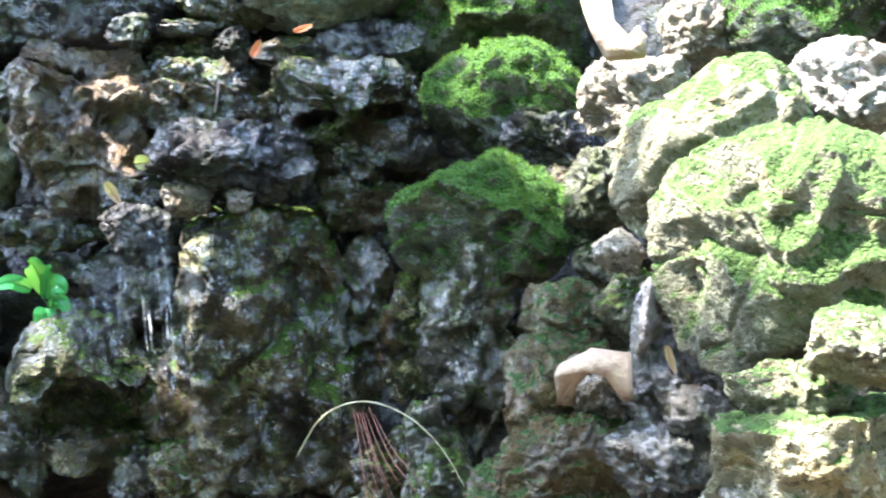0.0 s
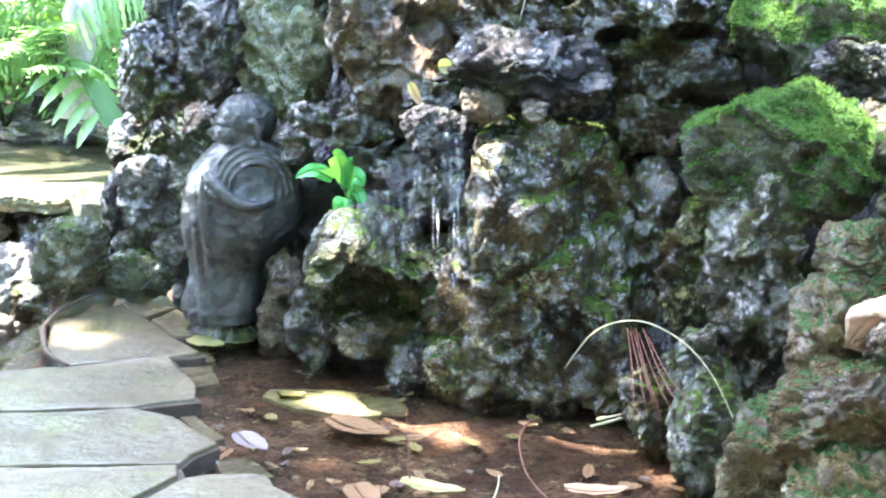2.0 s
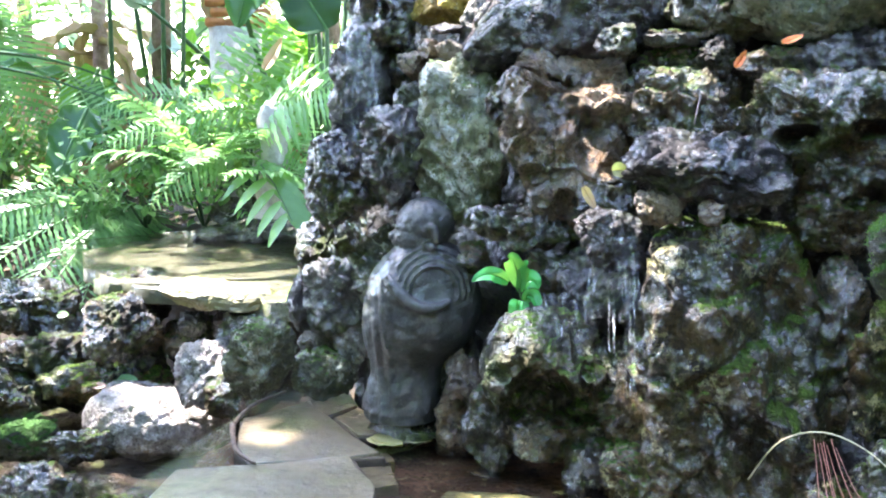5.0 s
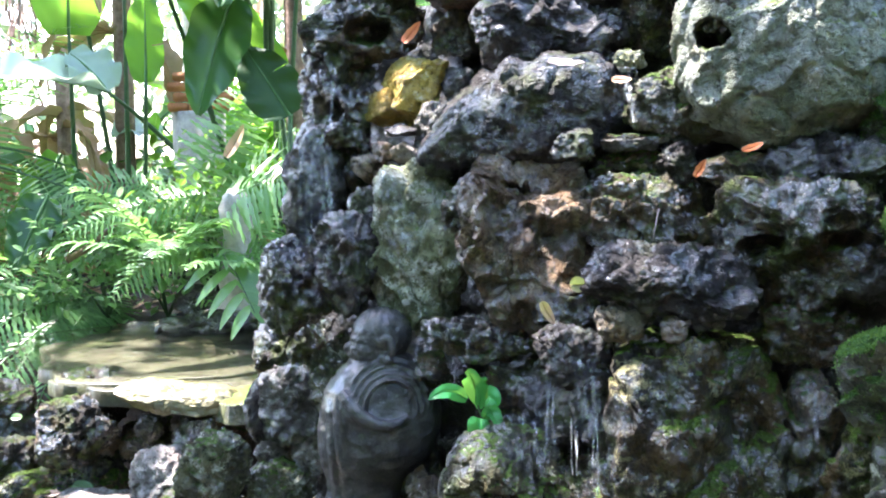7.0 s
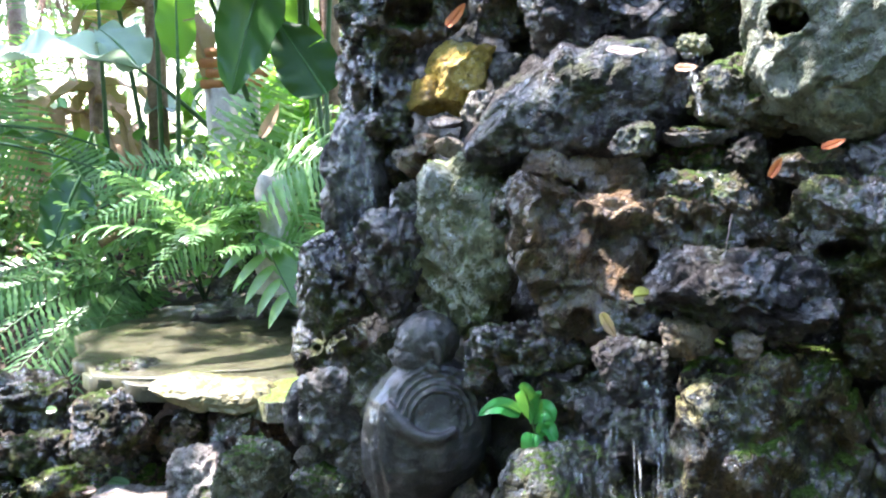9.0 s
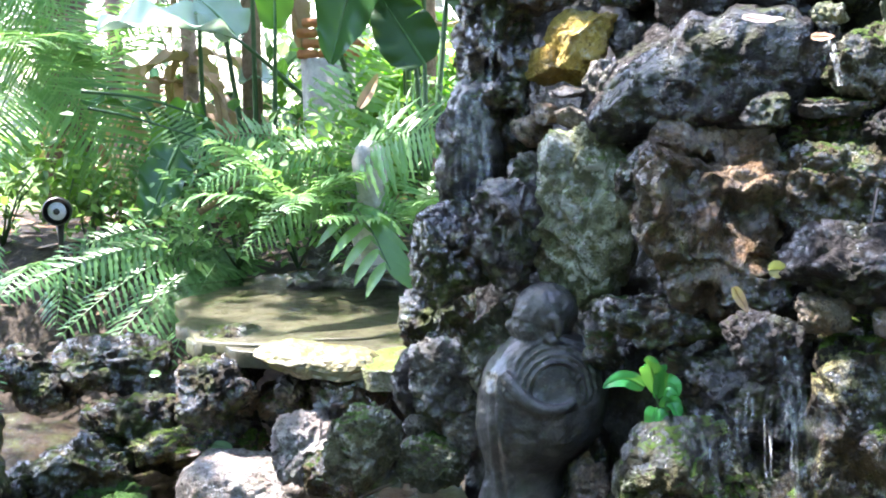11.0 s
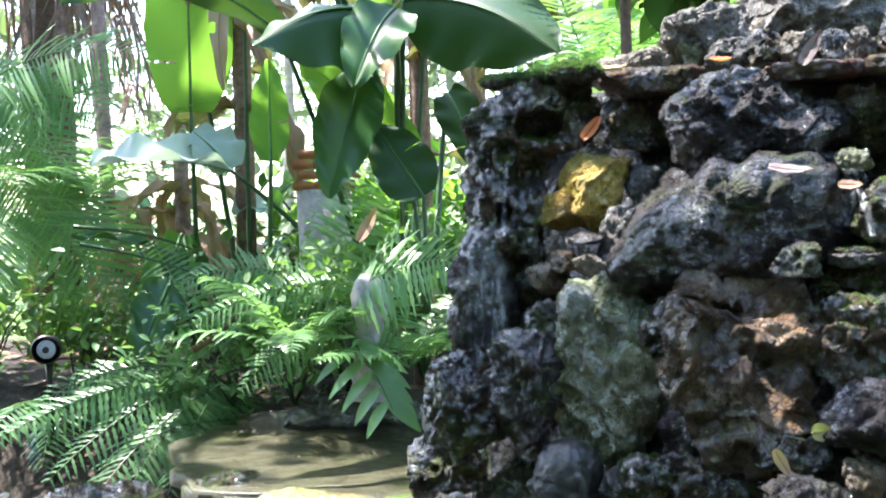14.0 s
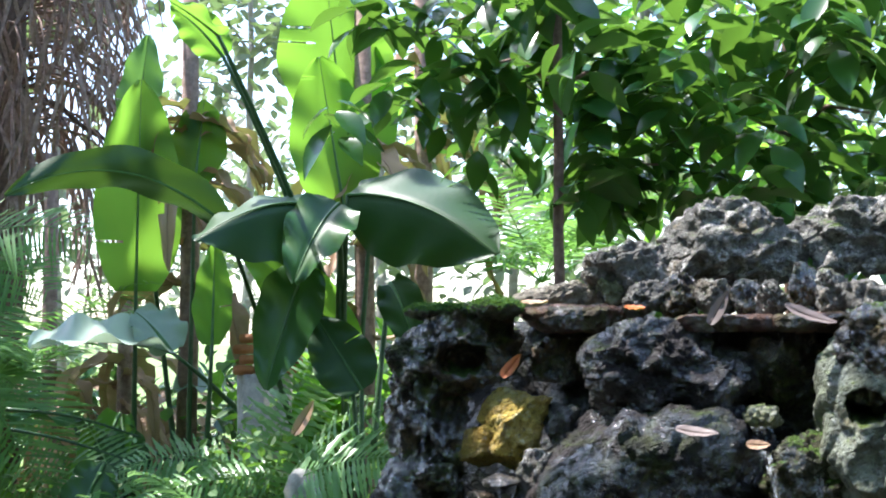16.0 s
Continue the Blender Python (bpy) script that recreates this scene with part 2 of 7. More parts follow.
M_MUD = rock_material("brown_pool_bed", (0.1, 0.05, 0.03), (0.27, 0.155, 0.095), (0.5, 0.42, 0.22), 0.0, 0.1, 0.5)
M_SOIL = plain_material("dark_leaf_soil", (0.035, 0.025, 0.017), (0.1, 0.075, 0.05), 0.9, 9, 0.8)
n = Nodes("dark_weathered_cast_stone")
blotch, sand = n.noise(16, 6, 0.65), n.noise(190, 4, 0.65)
c = n.mix(n.span(n.math("ADD", blotch, n.math("MULTIPLY", sand, 0.25)), 0.5, 0.82), (0.014, 0.014, 0.014), (0.085, 0.086, 0.082))
c = n.mix(n.span(n.noise(9, 5, 0.65), 0.56, 0.68, 0.0, 0.6), c, (0.035, 0.048, 0.022))
c = n.mix(n.span(n.noise(85, 6, 0.75), 0.6, 0.66, 0.0, 0.6), c, (0.2, 0.2, 0.185))
M_STATUE = n.done(Base_Color=c, Roughness=n.span(blotch, 0.3, 0.7, 0.38, 0.65), Normal=n.bump(n.math("ADD", n.noise(60, 5, 0.65), n.math("MULTIPLY", sand, 0.5)), 0.75, 0.01), Coat_Weight=n.span(n.noise(10, 4), 0.4, 0.6, 0.2, 0.8), Coat_Roughness=0.2)
M_PILLAR = plain_material("weathered_grey_stone", (0.26, 0.25, 0.23), (0.5, 0.48, 0.45), 0.8, 18, 0.5)
M_BARK = plain_material("brown_bark", (0.07, 0.045, 0.03), (0.16, 0.11, 0.08), 0.85, 30, 0.9)
# Far trees' sunlit paleness is put into this bark colour.
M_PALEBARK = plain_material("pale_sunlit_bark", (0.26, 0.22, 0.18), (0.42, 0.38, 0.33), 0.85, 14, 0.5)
M_REDBARK = plain_material("smooth_red_brown_bark", (0.12, 0.065, 0.045), (0.24, 0.15, 0.11), 0.7, 40, 0.4)
M_THATCH = plain_material("dry_brown_thatch", (0.16, 0.1, 0.075), (0.36, 0.25, 0.2), 0.9, 25, 0.6)
M_DRIFT = plain_material("tan_driftwood", (0.27, 0.18, 0.12), (0.5, 0.38, 0.28), 0.8, 24, 0.8)
M_BLACK = plain_material("black_plastic", (0.015, 0.015, 0.016), (0.03, 0.03, 0.03), 0.4, 40, 0.1)
M_LENS = plain_material("frosted_lamp_lens", (0.45, 0.47, 0.5), (0.65, 0.66, 0.68), 0.15, 60, 0.3)
M_TERRA = plain_material("terracotta", (0.34, 0.12, 0.045), (0.48, 0.2, 0.08), 0.75, 20, 0.3)
M_DEAD = leaf_material("dry_fallen_leaf", (0.2, 0.1, 0.05), (0.42, 0.26, 0.16), 0.6, 0.15)
M_PALELEAF = leaf_material("pale_dry_leaf", (0.12, 0.085, 0.075), (0.21, 0.16, 0.145), 0.6, 0.1, 0.0, 0.05)
M_REDLEAF = leaf_material("red_fallen_leaf", (0.45, 0.05, 0.02), (0.6, 0.16, 0.04), 0.5, 0.25)
M_YELLEAF = leaf_material("yellow_fallen_leaf", (0.42, 0.34, 0.1), (0.36, 0.31, 0.14), 0.5, 0.2)
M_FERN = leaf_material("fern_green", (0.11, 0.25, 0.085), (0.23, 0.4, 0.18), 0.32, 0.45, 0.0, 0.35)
# Darker copy of fern_green: the bank's shade is in its colour.
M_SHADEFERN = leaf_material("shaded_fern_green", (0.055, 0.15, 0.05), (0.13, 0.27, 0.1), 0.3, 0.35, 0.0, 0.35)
M_BANANA = leaf_material("banana_green", (0.014, 0.095, 0.016), (0.03, 0.15, 0.026), 0.42, 0.62, 0.2, 0.8)
# Dark glossy leaf; on banana leaves its darkness stands in for shade.
M_DARKSHADELEAF = leaf_material("dark_glossy_and_shaded_leaf", (0.014, 0.065, 0.016), (0.034, 0.115, 0.024), 0.3, 0.15, 0.0, 0.3)
# Banana green darkened and dulled: shade is put into the leaf colour.
M_SHADEBANANA = leaf_material("shaded_banana_green", (0.006, 0.036, 0.01), (0.014, 0.062, 0.016), 0.48, 0.1, 0.2, 0.4)
M_TREELEAF = leaf_material("tree_leaf_green", (0.016, 0.07, 0.018), (0.04, 0.13, 0.03), 0.24, 0.24, 0.0, 0.6)
M_PALM = leaf_material("palm_green", (0.08, 0.2, 0.07), (0.17, 0.33, 0.12), 0.34, 0.45, 0.0, 0.45)
# Leaf colour paled to stand in for sun glare on the gloss.
M_SHELL = leaf_material("sun_sheen_pale_leaf", (0.3, 0.42, 0.33), (0.45, 0.56, 0.47), 0.2, 0.2, 0.0, 0.2)
M_SPROUT = leaf_material("fresh_bright_green_leaf", (0.02, 0.2, 0.04), (0.045, 0.3, 0.065), 0.25, 0.25)
M_WOODS = leaf_material("woodland_green", (0.05, 0.12, 0.03), (0.14, 0.24, 0.07), 0.6, 0.35)
# Greyed pale leaves: the washed-out look of distance is in the colour.
M_FAR = leaf_material("far_washed_out_foliage", (0.15, 0.15, 0.13), (0.27, 0.26, 0.23), 0.7, 0.25)
M_TUFT = leaf_material("moss_green", (0.034, 0.085, 0.016), (0.08, 0.155, 0.03), 0.85, 0.25)
M_STALK = plain_material("green_stalk", (0.02, 0.07, 0.02), (0.05, 0.11, 0.035), 0.45, 20, 0.2)
M_MIDRIB = plain_material("pale_green_midrib", (0.05, 0.14, 0.04), (0.1, 0.22, 0.07), 0.45, 20, 0.2)
M_STRAW = plain_material("dry_straw", (0.35, 0.33, 0.18), (0.5, 0.46, 0.3), 0.6, 30, 0.2)
M_NEEDLE = plain_material("rust_red_pine_needle", (0.12, 0.04, 0.025), (0.2, 0.08, 0.05), 0.6, 30, 0.2)
M_WATER = water_material("clear_pool_water", (0.86, 0.84, 0.78), 0.7, 13)
M_FILM = water_material("moving_water_film", (0.9, 0.9, 0.86), 0.45, 16, 0.04, 1.28)
M_STREAM = stream_material("falling_water")


# ---- building helpers ----
def link(name, bm, material, parent=None, label="", smooth=True):
    mesh = bpy.data.meshes.new(name)
    bm.to_mesh(mesh)
    bm.free()
    if smooth:
        mesh.polygons.foreach_set("use_smooth", [True] * len(mesh.polygons))
    mesh.materials.append(material)
    ob = new(name, mesh)
    ob.parent = parent
    return tagged(ob, label)


part = link


def empty(name, m, label, category, group="", kind=""):
    ob = new(name)
    ob.matrix_world = m
    return tagged(ob, label, category, group, kind)


def grown(plant, at, size):
    """Set a built plant or lamp to its place and full size."""
    plant.location, plant.scale = at, (size, size, size)
    return plant


def shaped(unit, cuts, p):
    """A point of the unit ball pushed out to a boxy boulder with flat faces broken off."""
    ux, uy, uz = abs(unit.x), abs(unit.y), abs(unit.z)
    v = unit / (ux**p + uy**p + uz**p) ** (1 / p)
    for normal, reach in cuts:
        over = v.dot(normal) - reach
        if over > 0:
            v = v - normal * over * 0.96
    return v


def rock_mesh(w, d, h, seed, p=2.8, rough=1.0, sub=5, pits=1.0, flat=6, hollows=()):
    rnd = random.Random(seed)
    cuts = []
    for _ in range(flat):
        n = Vector((rnd.uniform(-1, 1), rnd.uniform(-1, 0.6), rnd.uniform(-0.9, 0.9))).normalized()
        cuts.append((n, rnd.uniform(0.68, 0.93)))
    bm = bmesh.new()
    bmesh.ops.create_icosphere(bm, subdivisions=sub, radius=1)
    half, size = Vector((w / 2, d / 2, h / 2)), (w * h) ** 0.5
    off = Vector((rnd.uniform(0, 50), rnd.uniform(0, 50), rnd.uniform(0, 50)))
    k_pit = 20 + rnd.uniform(-4, 7)
    for v in bm.verts:
        u = v.co.normalized()
        s = shaped(u, cuts, p)
        q = Vector((s.x * half.x, s.y * half.y, s.z * half.z))
        q = q + noise.noise_vector(q * (2.6 / size) + off) * (0.09 * size * rough)
        ledge = (0.22 - abs(noise.noise(q * (5.0 / size) + off))) * 0.13 * size
        near = noise.voronoi(q * (3.4 / size) + off + Vector((ledge, ledge, ledge)) * 3 / size)[0]
        crack = -max(0.0, 0.13 - (near[1] - near[0])) * 0.3 * size
        crag = (0.22 - abs(noise.fractal(q * 17 + off, 0.75, 2.2, 4))) * 0.012
        warp = Vector((crag, ledge, crag)) * 0.6
        pit = -max(0.0, 0.3 - noise.voronoi((q + warp) * k_pit + off)[0][0]) * 0.045 * pits
        grain = (0.2 - abs(noise.fractal(q * 48 + off, 0.8, 2.2, 2))) * 0.0075
        v.co = q + u * (ledge + crack + crag * min(1.0, size / 0.14) + pit * min(1.0, size / 0.12) + grain) * rough
        for hx, hz, r, deep in hollows:
            off_x, off_z = q.x / half.x - hx, q.z / half.z - hz
            far = math.sqrt(off_x * off_x + off_z * off_z) * (1 + 0.45 * noise.fractal(q * 11 + off, 0.8, 2.1, 3))
            if q.y < 0 and far < r:
                v.co.y += min(1.0, 1.5 * (1 - far / r)) * deep * d
    return bm


def tufts(ob, count, seed):
    """Short moss fibres over what faces up, as one part."""
    rnd, mesh = random.Random(seed), ob.data
    picks = [v for v in mesh.vertices if v.normal.z > -0.25 + 0.9 * noise.noise(v.co * 7 + Vector((seed, 0, 0))) and v.normal.y < 0.6]
    verts, faces = [], []
    for _ in range(count):
        v = picks[rnd.randrange(len(picks))]
        jitter = Vector((rnd.uniform(-1, 1), rnd.uniform(-1, 1), rnd.uniform(-1, 1)))
        p = v.co + jitter * 0.004
        way = (v.normal + jitter * 0.7).normalized() * rnd.uniform(0.003, 0.007)
        side = way.cross(Vector((rnd.uniform(-1, 1), rnd.uniform(-1, 1), rnd.uniform(-1, 1)))).normalized() * 0.0016
        i = len(verts)
        verts += [p - side, p + side, p + way]
        faces.append((i, i + 1, i + 2))
    made = bpy.data.meshes.new("moss_tufts")
    made.from_pydata(verts, [], faces)
    made.materials.append(M_TUFT)
    tuft = new("moss_tufts", made)
    tuft.parent = ob
    return tagged(tuft, kind="stuff")


def rock(x, y, z, w, d, h, yaw, tilt, material, seed, label, name="rock", category="rock", group="rocks of the fountain", p=3.3, rough=1.0, sub=5, pits=1.0, flat=6, hollows=(), moss_fibres=0):
    ob = link(name, rock_mesh(w, d, h, seed, p, rough, sub, pits, flat, hollows), material)
    if moss_fibres:
        tufts(ob, moss_fibres, seed)
    ob.matrix_world = pose(x, y, z, 0, 0, yaw) @ pose(0, 0, 0, 0, tilt, 0)
    return tagged(ob, label, category, group)


def tube(bm, points, radii, sides=8):
    """A tapered tube along points, closed at both ends."""
    rings = []
    for i, p in enumerate(points):
        p = Vector(p)
        a, b = Vector(points[max(i - 1, 0)]), Vector(points[min(i + 1, len(points) - 1)])
        ahead = (b - a).normalized()
        side = ahead.cross(Vector((0.3, 0.2, 1)) if abs(ahead.z) < 0.9 else Vector((1, 0.1, 0))).normalized()
        other = ahead.cross(side)
        r = radii[i] if isinstance(radii, (list, tuple)) else radii
        rings.append([bm.verts.new(p + (side * math.cos(k * 2 * math.pi / sides) + other * math.sin(k * 2 * math.pi / sides)) * r) for k in range(sides)])
    for r0, r1 in zip(rings, rings[1:]):
        for k in range(sides):
            bm.faces.new((r0[k], r0[(k + 1) % sides], r1[(k + 1) % sides], r1[k]))
    bm.faces.new(rings[0][::-1])
    bm.faces.new(rings[-1])
    return rings


def arc(start, way, length, droop, count=10, side=0.0):
    """Points of a stem that starts along way and bends down under its weight."""
    pts, p, w = [], Vector(start), Vector(way).normalized()
    step = length / (count - 1)
    across = w.cross(Vector((0, 0, 1)))
    across = across.normalized() if across.length > 1e-3 else Vector((1, 0, 0))
    for _ in range(count):
        pts.append(p.copy())
        p = p + w * step
        w = (w + Vector((0, 0, -1)) * droop * step + across * side * step).normalized()
    return pts


# ---- ground, pool, core of the wall ----
def smooth_step(a, b, v):
    s = min(max((v - a) / (b - a), 0.0), 1.0)
    return s * s * (3 - 2 * s)


def ground_height(x, y):
    """Level garden soil with a pool basin, a stream bed, a bank beside the upper pool and a lawn at the back."""
    wx, wy = x + 0.18 * noise.noise(Vector((x * 1.6, y * 1.6, 3))), y + 0.18 * noise.noise(Vector((x * 1.6, y * 1.6, 8)))
    land = 0.06
    left = -2.6 - 0.85 * (wy - 3.4)
    stream_here = smooth_step(left - 0.35, left, wx) * smooth_step(1.2, 1.8, wy) * smooth_step(-0.45, -0.6, x)
    bed = land + (-0.55 + 0.24 * smooth_step(4.4, 5.0, y) - land) * stream_here
    bank = 0.02 + 0.2 * smooth_step(4.3, 5.4, y) - 0.2 * smooth_step(7.0, 9.0, y)
    z = bed + (bank - bed) * smooth_step(4.1, 4.9, y + 0.15 * x)
    side = smooth_step(-2.8, -3.6, x) * smooth_step(7.0, 4.0, y)
    z = z + side * 0.25
    pool_here = smooth_step(-0.62, -0.45, x) * smooth_step(2.2, 1.8, wx) * smooth_step(0.65, 1.0, wy) * smooth_step(3.6, 3.3, y)
    z = z + (-0.1 - z) * pool_here
    return z + 0.04 * noise.noise(Vector((x * 1.3, y * 1.3, 0)))


def ground_sheet():
    steps = [-60, -40, -28, -20, -15, -11, -8.5, -6.8] + [-5.6 + 0.16 * i for i in range(64)] + [6, 8, 11, 15, 20, 28, 40, 60]
    ahead = [-30, -18, -10, -6, -4] + [-3 + 0.16 * i for i in range(92)] + [13, 15, 18, 22, 28, 36, 50, 80]
    bm = bmesh.new()
    rows = [[bm.verts.new((x, y, ground_height(x, y))) for x in steps] for y in ahead]
    for a, b in zip(rows, rows[1:]):
        for i in range(len(steps) - 1):
            bm.faces.new((a[i], a[i + 1], b[i + 1], b[i]))
    n = Nodes("garden_ground")
    big, fine = n.noise(1.2, 5), n.noise(30, 5, 0.7)
    split = n.add("ShaderNodeSeparateXYZ")
    n.put(split.inputs[0], n.where())
    lawn = n.span(n.math("ADD", split.outputs[1], n.math("MULTIPLY", big, 2.0)), 8.2, 9.6)
    soil = n.mix(n.span(fine, 0.35, 0.7), (0.02, 0.015, 0.01), (0.075, 0.053, 0.034))
    grass = n.mix(n.span(n.math("ADD", fine, n.math("MULTIPLY", big, 0.4)), 0.4, 0.9), (0.08, 0.15, 0.03), (0.2, 0.29, 0.08))
    n.done(Base_Color=n.mix(lawn, soil, grass), Roughness=0.9, Normal=n.bump(fine, 0.8, 0.02))
    return tagged(link("ground", bm, n.mat), "dark garden soil with leaf litter and a sunny lawn beyond", "ground", kind="structure")


ground = ground_sheet()


def sheet(name, x0, x1, y0, y1, z, step, bumpy, material, seed=0.0):
    bm = bmesh.new()
    nx, ny = int((x1 - x0) / step) + 1, int((y1 - y0) / step) + 1
    rows = []
    for j in range(ny + 1):
        y = y0 + (y1 - y0) * j / ny
        rows.append([])
        for i in range(nx + 1):
            x = x0 + (x1 - x0) * i / nx
            rows[-1].append(bm.verts.new((x, y, z + bumpy * noise.fractal(Vector((x * 6, y * 6, seed)), 0.8, 2.1, 4))))
    for a, b in zip(rows, rows[1:]):
        for i in range(nx):
            bm.faces.new((a[i], a[i + 1], b[i + 1], b[i]))
    return link(name, bm, material)


tagged(sheet("pool_bed", -0.5, 1.9, 0.2, 3.3, -0.045, 0.03, 0.012, M_MUD), "brown silty pool bed under shallow water", "pool bed", kind="structure")
pool = tagged(sheet("water", -0.52, 1.95, 0.2, 3.35, 0.0, 0.2, 0.0, M_WATER), "clear shallow pool water with soft ripples", "water", kind="structure")
pool.visible_shadow = False
stream = tagged(sheet("water", -3.6, -0.5, 2.0, 5.0, -0.36, 0.2, 0.0, M_WATER), "dark shallow stream water between rocks", "water", kind="structure")
stream.visible_shadow = False
tagged(sheet("stream_bed", -3.6, -0.45, 0.8, 5.0, -0.42, 0.05, 0.04, M_BED, 5.0), "brown stony stream bed under shallow water", "stream bed", kind="structure")


def wall_core():
    """An added mass behind the stones, near black: battered towards the back, closed at the ends, with a rough wet
    face.
    """
    bm = bmesh.new()
    cols, rows, grid = 70, 40, []
    for j in range(rows + 1):
        grid.append([])
        for i in range(cols + 1):
            s, z = i / cols, -0.15 + 1.67 * j / rows
            x = -0.24 + 2.5 * s
            y = 3.16 - 0.42 * x + 0.3 * z
            bump = noise.fractal(Vector((x * 7, z * 7, 3)), 0.8, 2.1, 4) * 0.05 - max(0.0, 0.3 - noise.voronoi(Vector((x * 5, z * 5, 1)))[0][0]) * 0.1
            grid[-1].append(bm.verts.new((x + 0.02 * bump, y - bump, z)))
    # a sloping rough back: each later sheet lies further back and lower
    sheets = [grid]
    for k, (deep, low) in enumerate([(0.2, 0.97), (0.45, 0.93), (0.7, 0.8), (0.9, 0.5), (1.05, 0.1)]):
        sheets.append([[bm.verts.new((v.co.x + 0.32 * deep + 0.05 * noise.noise(Vector((i * 0.2, j * 0.2, k))), v.co.y + deep + 0.09 * noise.noise(Vector((i * 0.15, j * 0.2, k + 9))), -0.15 + (v.co.z + 0.15) * low + 0.05 * noise.noise(Vector((i * 0.2, k * 0.7, 4))))) for i, v in enumerate(row)] for j, row in enumerate(grid[-1:])][0])
    for a, b in zip(grid, grid[1:]):
        for i in range(cols):
            bm.faces.new((a[i], a[i + 1], b[i + 1], b[i]))
    top = [grid[-1]] + sheets[1:]
    for a, b in zip(top, top[1:]):
        for i in range(cols):
            bm.faces.new((a[i], a[i + 1], b[i + 1], b[i]))
    foot = [bm.verts.new((v.co.x, v.co.y + 0.1, -0.2)) for v in (top[-1][0], top[-1][-1])]
    bm.faces.new([row[0] for row in grid] + [row[0] for row in top[1:]] + [foot[0]])
    bm.faces.new(([row[-1] for row in grid] + [row[-1] for row in top[1:]] + [foot[1]])[::-1])
    bm.faces.new([*top[-1], foot[1], foot[0]])
    return tagged(link("wall_core", bm, M_CORE), "black wet core added behind the fountain wall's stones", "wall", kind="structure")


wall_core()


def backing_stones():
    """Rough stones heaped over the top, the back and the far end of the core."""
    r = random.Random(31)
    for deep in (0.42, 0.66, 0.88, 1.02):
        for k in range(8):
            along = -0.15 + 0.32 * k + r.uniform(-0.06, 0.06)
            size = r.uniform(0.3, 0.42)
            top = {0.42: 1.36, 0.66: 1.18, 0.88: 0.75, 1.02: 0.25}[deep]
            rock(along + 0.32 * deep, 3.5 - 0.55 * along + deep, top - 0.08, size, size * 0.85, size * 0.7, r.uniform(0, 90), 0, r.choice((M_TIER, M_GREY, M_DARK)), 500 + int(deep * 100) + k, "rough grey stone heaped behind the fountain wall", sub=4)
    for k in range(14):
        size = r.uniform(0.3, 0.45)
        s = r.uniform(0, 1)
        rock(2.3 + 0.25 * s, 2.0 + 0.9 * s - 0.1, 0.12 + 1.15 * (k / 13) * (1 - 0.35 * s), size, size, size * 0.75, r.uniform(0, 90), 0, r.choice((M_TIER, M_GREY, M_CORAL)), 600 + k, "rough grey stone closing the end of the fountain wall", sub=4)


backing_stones()


def flag_mesh(poly, thick, seed):
    """A slab with an uneven edge and worn rim over an outline."""
    rnd, mid = random.Random(seed), sum(poly, Vector((0, 0))) / len(poly)
    ring = []
    for a, b in zip(poly, poly[1:] + poly[:1]):
        count = max(2, int((b - a).length / 0.03))
        for k in range(count):
            q = a.lerp(b, k / count)
            ring.append(q + (mid - q).normalized() * (0.003 + 0.012 * noise.noise(Vector((q.x * 9, q.y * 9, seed)))))
    bm = bmesh.new()
    levels = [(1.0, -thick), (1.0, -0.004), (0.993, 0.0), (0.98, 0.0), (0.8, 0.0), (0.5, 0.0), (0.2, 0.0)]
    rings = []
    for scale, z in levels:
        rings.append([bm.verts.new((*(q - mid) * scale, z + (0.005 * noise.noise(Vector((q.x * scale * 5, q.y * scale * 5, seed))) if z == 0 else 0))) for q in ring])
    for r0, r1 in zip(rings, rings[1:]):
        for k in range(len(ring)):
            bm.faces.new((r0[k], r0[(k + 1) % len(ring)], r1[(k + 1) % len(ring)], r1[k]))
    bm.faces.new(rings[-1])
    return bm, mid


def flagstone(floor, corners, seed, sunk=False):
    bm, mid = flag_mesh([Vector(c) for c in corners][::-1], 0.05, seed)
    ob = part("flagstone", bm, M_FLAG, floor)
    ob.location = (mid.x, mid.y, -0.014 if sunk else 0.012)
    if not sunk:
        centre = sum((Vector(c) for c in corners), Vector((0, 0))) / len(corners)
        bm, mid = flag_mesh([centre + (Vector(c) - centre) * 1.04 for c in corners][::-1], 0.04, seed + 50)
        bed = part("joint_bed", bm, M_SOIL, floor)
        bed.location = (mid.x, mid.y, 0.002 + 0.0004 * seed)


